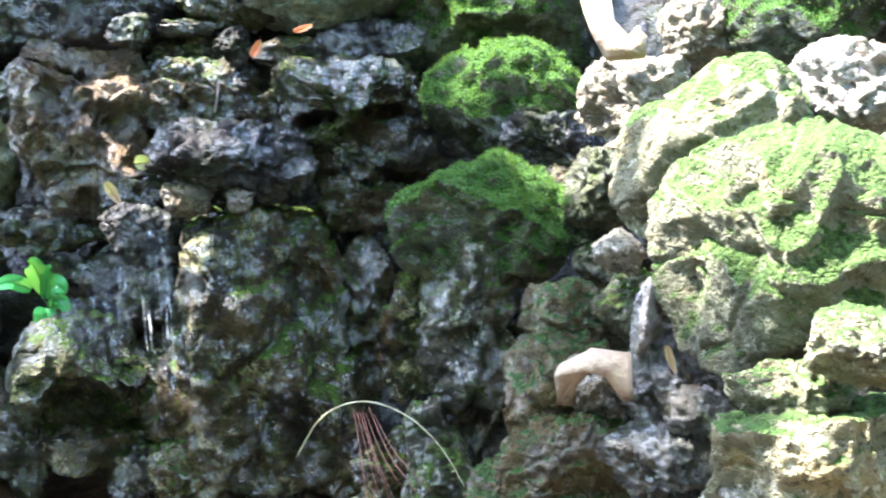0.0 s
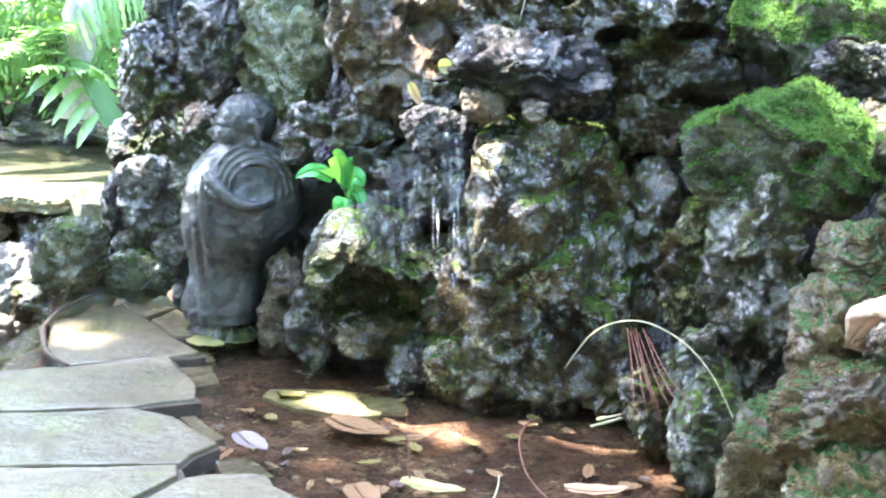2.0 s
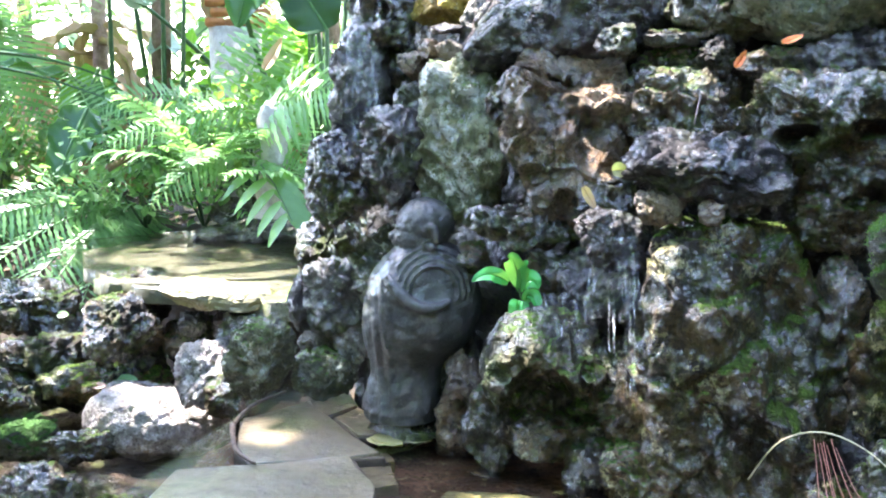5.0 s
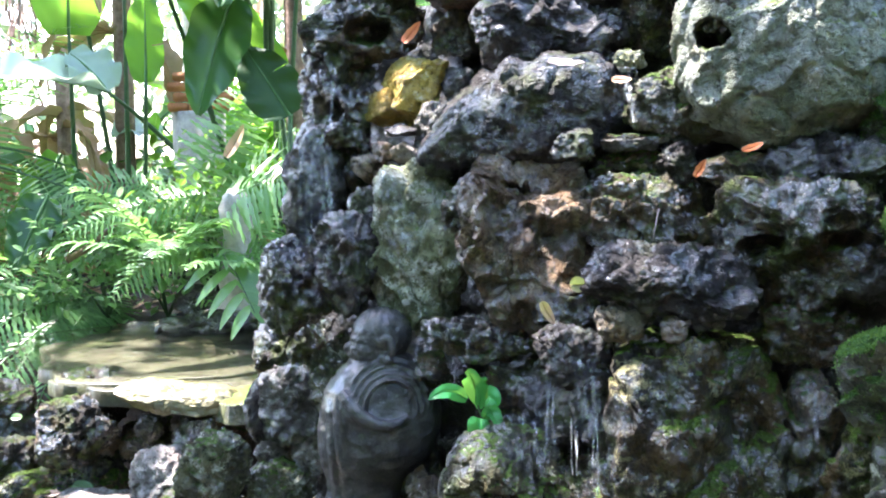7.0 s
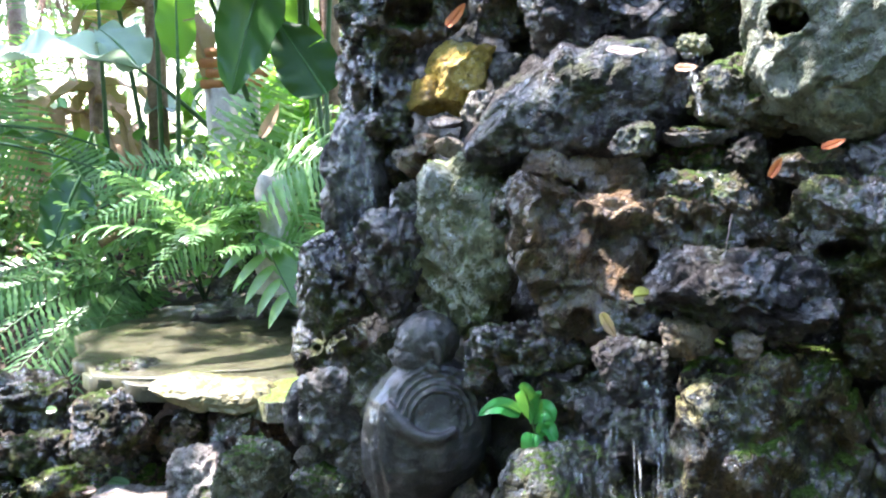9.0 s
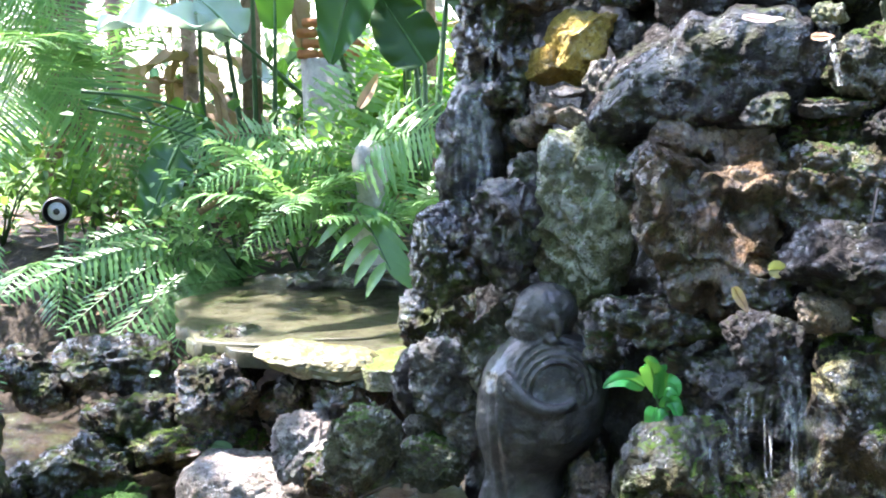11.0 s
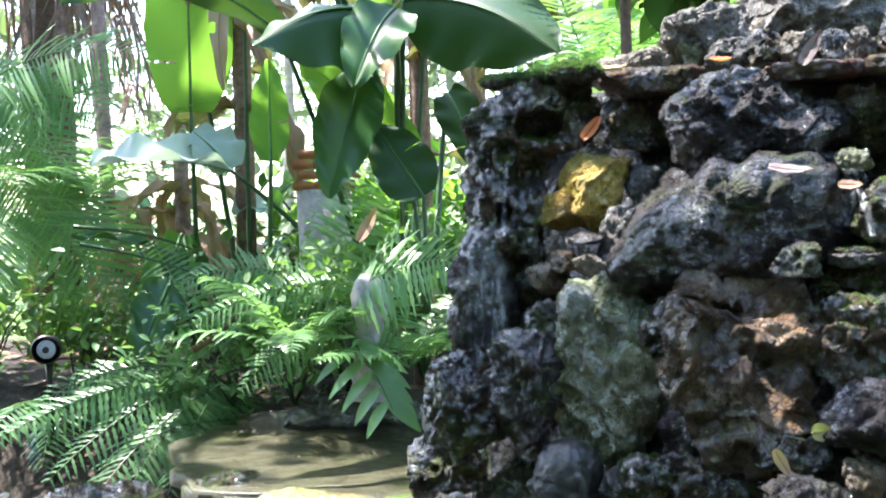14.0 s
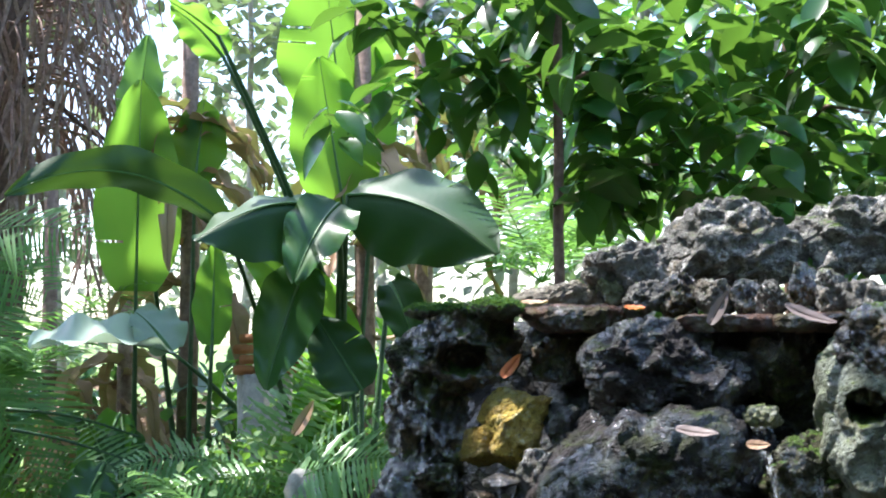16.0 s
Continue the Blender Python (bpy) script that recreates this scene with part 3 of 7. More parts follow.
def paving():
    """Crazy paving: broad flagstones, with small ones sunk in the pool's edge."""
    floor = empty("pavement", pose(0, 0, 0), "wet tan crazy paving of flagstones at the pool", "paving", kind="structure")
    flagstone(floor, ((-0.47, 2.93), (-0.35, 3.14), (-0.23, 3.01), (-0.11, 2.86), (0.01, 2.74), (-0.29, 2.58), (-0.38, 2.68)), 0)
    flagstone(floor, ((-0.43, 2.26), (-0.46, 2.49), (-0.34, 2.56), (-0.28, 2.58), (-0.06, 2.69), (0.04, 2.54), (0.09, 2.42), (-0.04, 2.34), (-0.33, 2.26)), 1)
    flagstone(floor, ((-0.44, 1.97), (-0.43, 2.24), (-0.33, 2.24), (-0.03, 2.33), (0.08, 2.30), (0.21, 2.17), (0.17, 2.11), (0.16, 2.06), (-0.31, 1.96)), 2)
    flagstone(floor, ((-0.37, 1.60), (-0.42, 1.94), (-0.30, 1.95), (0.16, 2.05), (0.18, 2.01), (0.12, 1.89), (0.05, 1.77)), 3)
    flagstone(floor, ((0.14, 1.89), (0.19, 2.00), (0.23, 2.02), (0.34, 2.04), (0.37, 1.99), (0.50, 1.90), (0.62, 1.75), (0.31, 1.55), (0.07, 1.76)), 4)
    flagstone(floor, ((-0.36, 3.15), (-0.29, 3.35), (-0.19, 3.14), (-0.24, 3.02)), 5)
    flagstone(floor, ((-0.22, 3.01), (-0.18, 3.12), (0.02, 2.90), (-0.10, 2.87)), 6)
    flagstone(floor, ((-0.09, 2.85), (-0.01, 2.85), (0.04, 2.76), (0.01, 2.74)), 7, True)
    flagstone(floor, ((0.06, 2.37), (0.09, 2.39), (0.20, 2.26), (0.18, 2.22)), 8, True)
    flagstone(floor, ((-0.05, 2.69), (0.04, 2.72), (0.10, 2.59), (0.04, 2.55)), 9, True)
    flagstone(floor, ((0.21, 2.14), (0.28, 2.17), (0.35, 2.08), (0.25, 2.03)), 10, True)
    for i, corners in enumerate((((-0.55, 1.75), (-0.16, 1.85), (-0.02, 1.3), (-0.5, 1.2)), ((0.0, 1.3), (0.0, 1.72), (0.5, 1.6), (0.55, 1.25)))):
        flagstone(floor, corners, 20 + i)
    return floor


paving()


def outline(rx, ry, seed, count=40, ragged=0.13):
    return [Vector((rx * math.cos(a) * r, ry * math.sin(a) * r)) for a, r in ((k * 2 * math.pi / count, 1 + ragged * 1.6 * noise.fractal(Vector((math.cos(k * 2 * math.pi / count) * 1.6, math.sin(k * 2 * math.pi / count) * 1.6, seed * 3.1)), 0.7, 2.1, 3)) for k in range(count))]


def slab(x, y, z, rx, ry, turn, thick, seed, material, label):
    bm, mid = flag_mesh(outline(rx, ry, seed), thick, seed)
    ob = link("stone_slab", bm, material)
    ob.matrix_world = pose(x, y, z, 0, 0, turn)
    return tagged(ob, label, "slab", "slabs of the upper pool")


slab(-1.3, 4.62, 0.21, 0.6, 0.72, 10, 0.06, 3, M_SLAB, "broad flat wet slab under the upper pool's water film")
slab(-0.85, 4.5, 0.2, 0.5, 0.75, -10, 0.06, 4, M_SLAB, "flat wet slab at the foot of the fountain wall")
slab(-1.2, 4.12, 0.195, 0.4, 0.28, 0, 0.06, 9, M_SLAB, "lower flat wet slab at the upper pool's lip")
rock(-0.95, 3.80, 0.185, 0.44, 0.26, 0.1, 4, 3, M_LEDGE, 700, "pale sunlit ledge stone at the upper pool's lip", p=4.5, rough=0.5, pits=0.3, flat=3, sub=6)
slab(-0.62, 3.86, 0.2, 0.2, 0.17, 20, 0.07, 6, M_GREEN, "green wet ledge stone at the upper pool's lip")
# Slab added on the bed; its pale colour makes the patch of sunlight.
slab(0.385, 2.58, -0.034, 0.17, 0.08, -4, 0.03, 14, M_LEDGE, "pale yellow-green slab added as the sun patch on the pool bed")
bm, _ = flag_mesh(outline(0.92, 0.72, 8, 24, 0.07), 0.008, 8)
film = tagged(link("water", bm, M_FILM), "thin moving film of water over the upper slabs", "water", kind="structure")
film.location = (-1.1, 4.58, 0.232)
film.visible_shadow = False


# ---- rocks of the wall, the banks and the stream ----
# t x0 y0 x1 y1 mat off opts
# top and left column
rock(-0.094, 3.359, 1.449, 0.366, 0.233, 0.212, 13, 0, M_DARK, 1, "dark wet pitted limestone rock built into the fountain wall", "boulder", sub=6, hollows=((.15, -.3, .4, .5),))
rock(-0.145, 3.354, 1.256, 0.249, 0.232, 0.322, 14, 0, M_DARK, 2, "dark wet pitted limestone rock built into the fountain wall", "boulder", sub=6, hollows=((.3, .3, .35, .4), (-.2, -.4, .25, .3),))
rock(0.233, 3.415, 1.524, 0.280, 0.297, 0.073, 8, -0, M_SLATE, 3, "red-brown wet flat ledge slab on the wall top", "rock", p=5, rough=.6, pits=0.3, flat=1, sub=6)
rock(0.198, 3.437, 1.425, 0.187, 0.147, 0.147, 9, -0, M_DARK, 4, "dark wet pitted limestone rock built into the fountain wall", "rock")
rock(0.489, 3.17, 1.405, 0.43, 0.291, 0.225, 4, -4, M_PURPLE, 5, "slate-grey wet pitted rock glistening in the fountain wall", "boulder", sub=6)
rock(0.095, 3.26, 1.25, 0.16, 0.16, 0.19, 40, 24, M_GOLD, 6, "ochre yellow angular rock in the fountain wall", "rock", p=9, rough=0.7, pits=0.3, flat=5, sub=6)
rock(0.0, 3.27, 1.19, 0.15, 0.13, 0.105, -25, -16, M_GOLD, 7, "smaller ochre yellow angular rock in the fountain wall", "rock", p=9, rough=0.7, pits=0.3, flat=5)
rock(0.216, 3.261, 1.255, 0.101, 0.105, 0.108, 9, -0, M_GREY, 8, "grey rough limestone rock stacked in the rockery", "rock")
rock(0.427, 3.109, 1.152, 0.558, 0.356, 0.333, 7, -6, M_PURPLE, 9, "slate-grey wet pitted rock glistening in the fountain wall", "boulder", p=4.2, rough=0.7, flat=3, sub=6)
rock(0.187, 3.139, 1.114, 0.121, 0.113, 0.188, 12, -1, M_GREY, 10, "grey rough limestone rock stacked in the rockery", "rock")
rock(0.581, 2.887, 1.089, 0.100, 0.104, 0.082, 5, -1, M_PURPLE, 11, "slate-grey wet pitted rock glistening in the fountain wall", "rock")
rock(1.071, 2.978, 1.311, 0.514, 0.433, 0.466, -4, -1, M_SMOOTH, 12, "smooth grey-green tufa boulder with a round hole", "boulder", flat=0, p=2.6, rough=.6, sub=7, pits=.4, hollows=((-.6, .14, .16, 1.2), (-.3, .55, .07, 0.35)))
rock(0.63, 3.2, 1.512, 0.24, 0.26, 0.04, 6, 0, M_SLATE, 713, "thin red-brown capping slab on the wall top", p=5, rough=0.5, pits=0.3, flat=1)
rock(0.85, 3.14, 1.512, 0.22, 0.26, 0.045, -8, 1, M_SLATE, 714, "thin red-brown capping slab on the wall top", p=5, rough=0.5, pits=0.3, flat=1)
rock(1.07, 3.06, 1.51, 0.24, 0.26, 0.045, -14, 0, M_SLATE, 715, "thin red-brown capping slab on the wall top", p=5, rough=0.5, pits=0.3, flat=1)
rock(0.706, 3.06, 1.3, 0.085, 0.09, 0.055, 5, 0, M_GREEN, 716, "small yellow-green stone in the wall's dark hollow", flat=3, p=2.6)
rock(0.842, 2.986, 1.187, 0.273, 0.190, 0.181, -1, -1, M_HOOD, 13, "smooth green-stained water-worn boulder in shade", "rock", flat=0, p=2.6, sub=6)
rock(0.731, 2.974, 1.103, 0.168, 0.113, 0.027, 1, -1, M_DARK, 14, "dark wet pitted limestone rock built into the fountain wall", "rock", p=5, flat=1)
rock(0.782, 3.22, 1.415, 0.203, 0.179, 0.189, -3, -0, M_DARK, 15, "dark wet pitted limestone rock built into the fountain wall", "rock", sub=6)
rock(0.934, 2.908, 1.442, 0.196, 0.182, 0.214, -6, -0, M_DARK, 16, "dark wet pitted limestone rock built into the fountain wall", "rock", p=2.4, pits=.5, sub=6)
# second tier at the back
rock(0.639, 3.485, 1.733, 0.355, 0.258, 0.252, 0, -0, M_TIER, 17, "dry grey mossy limestone rock of the upper tier", "boulder", sub=6)
rock(0.960, 3.509, 1.738, 0.379, 0.223, 0.193, -6, -0, M_TIER, 18, "dry grey mossy limestone rock of the upper tier", "boulder", sub=6)
rock(0.367, 3.504, 1.636, 0.251, 0.189, 0.187, 6, -0, M_TIER, 19, "dry grey mossy limestone rock of the upper tier", "rock", sub=6)
rock(0.181, 3.520, 1.571, 0.314, 0.153, 0.113, 9, -0, M_PALE, 20, "pale dry limestone rock in the rockery", "boulder", p=2.2, sub=6)
rock(0.420, 3.330, 1.574, 0.102, 0.100, 0.091, 5, -0, M_TIER, 21, "dry grey mossy limestone rock of the upper tier", "rock", p=3.5)
rock(0.513, 3.337, 1.581, 0.109, 0.101, 0.106, 3, -0, M_DARK, 22, "dark wet pitted limestone rock built into the fountain wall", "rock", p=3.5)
rock(0.603, 3.290, 1.575, 0.096, 0.100, 0.096, 1, -0, M_TIER, 23, "dry grey mossy limestone rock of the upper tier", "rock", p=3.5)
rock(0.674, 3.291, 1.574, 0.073, 0.100, 0.095, -0, -0, M_DARK, 24, "dark wet pitted limestone rock built into the fountain wall", "rock", p=3.5)
rock(0.737, 3.240, 1.569, 0.079, 0.100, 0.086, -2, -0, M_TIER, 25, "dry grey mossy limestone rock of the upper tier", "rock", p=3.5)
rock(0.808, 3.237, 1.589, 0.078, 0.100, 0.128, -3, -0, M_DARK, 26, "dark wet pitted limestone rock built into the fountain wall", "rock", p=3.5)
rock(0.871, 3.183, 1.582, 0.075, 0.100, 0.116, -4, -0, M_TIER, 27, "dry grey mossy limestone rock of the upper tier", "rock", p=3.5)
rock(0.948, 3.126, 1.565, 0.156, 0.100, 0.081, -6, -0, M_TIER, 28, "dry grey mossy limestone rock of the upper tier", "rock", p=3.5)
rock(0.331, 3.472, 1.605, 0.089, 0.100, 0.105, 6, -0, M_GREEN, 29, "algae-green limestone boulder in the wet wall", "rock")
# left column
rock(-0.202, 3.248, 0.963, 0.187, 0.175, 0.397, 14, 2, M_GREY, 30, "grey rough limestone rock stacked in the rockery", "boulder", p=2.4, rough=.7, sub=6, pits=.3)
rock(-0.125, 3.214, 1.120, 0.154, 0.100, 0.071, 12, -0, M_DARK, 31, "dark wet pitted limestone rock built into the fountain wall", "rock", p=4)
rock(0.094, 3.122, 1.130, 0.102, 0.100, 0.029, 9, -0, M_GREY, 32, "grey rough limestone rock stacked in the rockery", "rock", p=5)
rock(0.033, 3.140, 1.078, 0.067, 0.100, 0.059, 10, -0, M_BROWN, 33, "brown honeycombed limestone rock in the fountain wall", "rock")
rock(0.108, 3.088, 1.072, 0.081, 0.100, 0.055, 8, -0, M_PALE, 34, "pale dry limestone rock in the rockery", "rock")
rock(-0.013, 3.177, 1.027, 0.121, 0.100, 0.076, 10, -0, M_BROWN, 35, "brown honeycombed limestone rock in the fountain wall", "rock")
rock(-0.015, 3.099, 0.944, 0.097, 0.100, 0.079, 11, -0, M_GREY, 36, "grey rough limestone rock stacked in the rockery", "rock")
rock(-0.077, 3.278, 1.023, 0.126, 0.119, 0.189, 11, -0, M_DARK, 37, "dark wet pitted limestone rock built into the fountain wall", "rock")
rock(-0.234, 3.143, 0.698, 0.219, 0.204, 0.274, 15, -0, M_DARK, 38, "dark wet pitted limestone rock built into the fountain wall", "rock", sub=6)
rock(-0.035, 3.070, 0.771, 0.216, 0.201, 0.298, 11, -0, M_PURPLE, 39, "slate-grey wet pitted rock glistening in the fountain wall", "rock", pits=.4, sub=6)
rock(0.155, 3.063, 0.821, 0.276, 0.255, 0.479, 7, -3, M_GREEN, 40, "algae-green limestone boulder in the wet wall", "boulder", p=2.2, sub=6, flat=2)
rock(0.191, 3.035, 1.018, 0.127, 0.100, 0.092, 7, -0, M_GREEN, 41, "algae-green limestone boulder in the wet wall", "rock")
rock(0.299, 2.925, 0.947, 0.108, 0.101, 0.128, 5, -0, M_DARK, 42, "dark wet pitted limestone rock built into the fountain wall", "rock")
rock(0.455, 2.955, 0.835, 0.345, 0.317, 0.437, 7, 4, M_BROWN, 43, "brown honeycombed limestone rock in the fountain wall", "boulder", sub=7, pits=1.6, hollows=((-.25, .45, .45, .3), (.25, .0, .35, .2),))
rock(0.697, 3.013, 1.013, 0.212, 0.162, 0.160, 2, 0, M_HERO, 44, "large mottled wet boulder with green algae at the pool", "rock", p=3.5, sub=6)
rock(0.565, 3.036, 1.073, 0.123, 0.110, 0.102, 5, 0, M_DARK, 45, "dark wet pitted limestone rock built into the fountain wall", "rock", p=2.2)
rock(0.746, 2.883, 0.927, 0.293, 0.196, 0.183, 1, 0, M_DARK, 46, "dark wet pitted limestone rock built into the fountain wall", "rock", sub=6)
rock(0.714, 2.935, 1.089, 0.131, 0.110, 0.033, 2, 0, M_GREY, 47, "grey rough limestone rock stacked in the rockery", "rock", p=5)
rock(0.827, 2.902, 1.050, 0.091, 0.110, 0.103, -0, 0, M_PURPLE, 48, "slate-grey wet pitted rock glistening in the fountain wall", "rock")
rock(1.090, 2.779, 0.897, 0.459, 0.249, 0.206, -6, -2, M_DARK, 49, "dark wet pitted limestone rock built into the fountain wall", "boulder", sub=7, pits=1.5, hollows=((-.3, -.3, .3, .4), (.4, -.2, .25, .3),))
rock(1.164, 2.851, 1.041, 0.307, 0.174, 0.146, -7, 1, M_PURPLE, 50, "slate-grey wet pitted rock glistening in the fountain wall", "rock", p=3.4, sub=6)
rock(0.960, 2.847, 1.028, 0.165, 0.112, 0.090, -3, 1, M_DARK, 51, "dark wet pitted limestone rock built into the fountain wall", "rock")
rock(1.115, 2.762, 0.794, 0.221, 0.155, 0.147, -6, 1, M_DARK, 52, "dark wet pitted limestone rock built into the fountain wall", "rock", sub=6)
rock(0.822, 2.682, 0.779, 0.401, 0.226, 0.191, -0, 5, M_PURPLE, 53, "slate-grey wet pitted rock glistening in the fountain wall", "boulder", p=2.3, sub=6, pits=.6)
rock(0.712, 2.635, 0.701, 0.112, 0.1, 0.082, 2, 1, M_PALE, 54, "small cream square stone wedged in the wall", "rock", p=3.2)
rock(0.829, 2.61, 0.696, 0.06, 0.1, 0.066, -0, 1, M_BROWN, 55, "brown honeycombed limestone rock in the fountain wall", "rock")
rock(0.574, 2.847, 0.692, 0.173, 0.116, 0.106, 5, 1, M_DARK, 56, "dark wet pitted limestone rock built into the fountain wall", "rock")
rock(0.349, 2.880, 0.608, 0.296, 0.144, 0.106, 9, 4, M_DARK, 57, "dark wet pitted limestone rock built into the fountain wall", "rock", p=4, sub=6)
rock(0.608, 2.654, 0.612, 0.210, 0.144, 0.136, 4, 7, M_PURPLE, 58, "slate-grey wet pitted rock glistening in the fountain wall", "rock", p=3, sub=6)
rock(0.473, 2.885, 0.473, 0.245, 0.133, 0.107, 7, 21, M_DARK, 59, "dark wet pitted limestone rock built into the fountain wall", "rock", sub=6)
rock(0.504, 2.910, 0.375, 0.288, 0.128, 0.085, 6, 1, M_DARK, 60, "dark wet pitted limestone rock built into the fountain wall", "rock", sub=6)
rock(0.212, 2.944, 0.513, 0.101, 0.100, 0.093, 12, 1, M_DARK, 61, "dark wet pitted limestone rock built into the fountain wall", "rock")
rock(0.57, 2.86, 0.43, 0.3, 0.2, 0.34, 2, 4, M_PURPLE, 710, "slate-grey wet rock behind the falling water", "rock", sub=6)
rock(0.66, 2.8, 0.46, 0.27, 0.2, 0.24, 4, -6, M_PURPLE, 711, "slate-grey wet rock behind the falling water", "rock", sub=6)
rock(0.68, 2.72, 0.22, 0.25, 0.2, 0.32, 4, 3, M_DARK, 712, "dark wet rock between the hood and the boulder", "rock", sub=6)
# hood and hero boulder
rock(0.436, 2.710, 0.286, 0.300, 0.300, 0.290, 8, 1, M_HOOD, 62, "rounded green-stained rock hood over a dark hollow", "boulder", p=2.4, rough=0.6, sub=7, pits=0.4, flat=2, hollows=((0.1, -0.5, 0.72, 0.8),))
rock(0.446, 2.794, 0.097, 0.302, 0.172, 0.144, 8, 1, M_DARK, 63, "dark wet pitted limestone rock built into the fountain wall", "rock", sub=6)
rock(0.862, 2.725, 0.290, 0.435, 0.428, 0.729, -1, 1, M_HERO, 64, "large mottled wet boulder with green algae at the pool", "boulder", p=3.4, rough=0.85, sub=7, pits=0.8, flat=4, hollows=((0.5, 0.5, 0.3, 0.16), (0.45, -0.3, 0.2, 0.12)))
rock(0.871, 2.784, 0.605, 0.355, 0.161, 0.111, -1, 1, M_HERO, 65, "large mottled wet boulder with green algae at the pool", "rock", sub=6)
rock(1.123, 2.762, 0.350, 0.164, 0.154, 0.462, -7, 5, M_DARK, 66, "dark wet pitted limestone rock built into the fountain wall", "boulder", p=2.2, pits=.4, sub=6)
rock(1.200, 2.482, 0.386, 0.137, 0.127, 0.334, -9, 1, M_HERO, 67, "large mottled wet boulder with green algae at the pool", "rock", p=2.4, sub=6)
rock(1.119, 2.783, 0.664, 0.232, 0.157, 0.146, -6, 1, M_DARK, 68, "dark wet pitted limestone rock built into the fountain wall", "rock", p=3, sub=6)
rock(1.233, 2.769, 0.785, 0.186, 0.119, 0.107, -9, 1, M_GREY, 69, "grey rough limestone rock stacked in the rockery", "rock", sub=6)
# moss rocks
rock(1.504, 2.803, 1.12, 0.521, 0.335, 0.36, -14, 1, M_MOSS, 70, "boulder thickly covered with green moss", "boulder", p=2.7, rough=0.8, sub=6, moss_fibres=18000)
rock(1.444, 2.618, 0.907, 0.362, 0.282, 0.288, -14, 1, M_MOSS, 71, "boulder thickly covered with green moss", "boulder", p=2.7, rough=0.8, sub=6, moss_fibres=13694)
rock(1.337, 2.341, 0.667, 0.395, 0.284, 0.282, -13, 1, M_MOSS, 72, "boulder thickly covered with green moss", "boulder", p=2.7, rough=0.8, sub=6, moss_fibres=14644)
rock(1.290, 2.288, 0.443, 0.204, 0.188, 0.381, -12, -3, M_HOOD, 73, "green-stained wet limestone rock at the pool edge", "boulder", sub=6)
rock(1.296, 2.335, 0.303, 0.165, 0.153, 0.431, -12, 1, M_DARK, 74, "dark wet pitted limestone rock built into the fountain wall", "boulder", sub=6)
rock(1.511, 2.473, 0.815, 0.192, 0.143, 0.139, -16, 1, M_PURPLE, 75, "slate-grey wet pitted rock glistening in the fountain wall", "rock", sub=6)
rock(1.482, 2.429, 0.736, 0.206, 0.117, 0.061, -16, 1, M_BROWN, 76, "brown honeycombed limestone rock in the fountain wall", "rock", p=4, sub=6)
rock(1.547, 2.291, 0.666, 0.146, 0.129, 0.135, -18, 1, M_MOSS, 77, "boulder thickly covered with green moss", "rock", moss_fibres=1294, rough=0.6)
rock(1.559, 2.198, 0.581, 0.136, 0.117, 0.106, -19, 1, M_CORAL, 78, "green-grey coral stone lump in the rockery", "rock")
rock(1.425, 2.041, 0.487, 0.165, 0.153, 0.165, -17, 1, M_RUSTMOSS, 79, "rust-brown limestone rock grown over with green moss", "rock", sub=6)
rock(1.528, 1.983, 0.539, 0.128, 0.119, 0.128, -20, 1, M_CORAL, 80, "green-grey coral stone lump in the rockery", "rock")
rock(1.453, 2.354, 0.324, 0.153, 0.144, 0.282, -16, 1, M_DARK, 81, "dark wet pitted limestone rock built into the fountain wall", "rock", sub=6)
# right bank (nearer)
rock(1.689, 2.315, 0.888, 0.290, 0.214, 0.212, -21, 3, M_PALE, 82, "pale dry limestone rock in the rockery", "rock", p=3.4, sub=6)
rock(1.799, 2.309, 1.025, 0.188, 0.168, 0.179, -24, 19, M_PALE, 83, "pale dry limestone rock in the rockery", "rock", p=3, sub=6)
rock(2.014, 2.209, 1.065, 0.379, 0.256, 0.245, -29, -1, M_MOSS, 84, "boulder thickly covered with green moss", "boulder", p=2.6, moss_fibres=6083, rough=0.6, sub=6)
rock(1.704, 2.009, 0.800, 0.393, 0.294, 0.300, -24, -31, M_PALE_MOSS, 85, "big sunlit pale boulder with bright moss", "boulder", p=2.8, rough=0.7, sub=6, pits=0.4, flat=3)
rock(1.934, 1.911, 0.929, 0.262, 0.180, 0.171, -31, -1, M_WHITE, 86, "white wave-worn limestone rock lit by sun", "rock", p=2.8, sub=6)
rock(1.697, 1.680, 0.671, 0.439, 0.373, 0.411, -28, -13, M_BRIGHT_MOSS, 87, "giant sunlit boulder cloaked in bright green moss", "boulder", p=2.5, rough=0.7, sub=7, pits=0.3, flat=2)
rock(1.559, 2.243, 0.737, 0.146, 0.137, 0.171, -19, -1, M_CORAL, 88, "green-grey coral stone lump in the rockery", "rock", sub=6)
rock(1.490, 1.930, 0.649, 0.088, 0.117, 0.078, -20, 9, M_PALE, 89, "pale dry limestone rock in the rockery", "rock", p=3)
rock(1.489, 1.785, 0.550, 0.048, 0.117, 0.144, -21, 7, M_WHITE, 90, "white wave-worn limestone rock lit by sun", "rock", p=2.4, rough=.6, sub=6)
rock(1.426, 1.869, 0.423, 0.135, 0.117, 0.094, -18, -1, M_PALE, 91, "pale dry limestone rock in the rockery", "rock", p=2.3, pits=1.6, sub=6)
rock(1.400, 1.971, 0.384, 0.207, 0.192, 0.229, -17, -1, M_RUSTMOSS, 92, "rust-brown limestone rock grown over with green moss", "rock", sub=6)
rock(1.503, 1.768, 0.429, 0.124, 0.117, 0.168, -22, -1, M_GREY, 93, "grey rough limestone rock stacked in the rockery", "rock", sub=6)
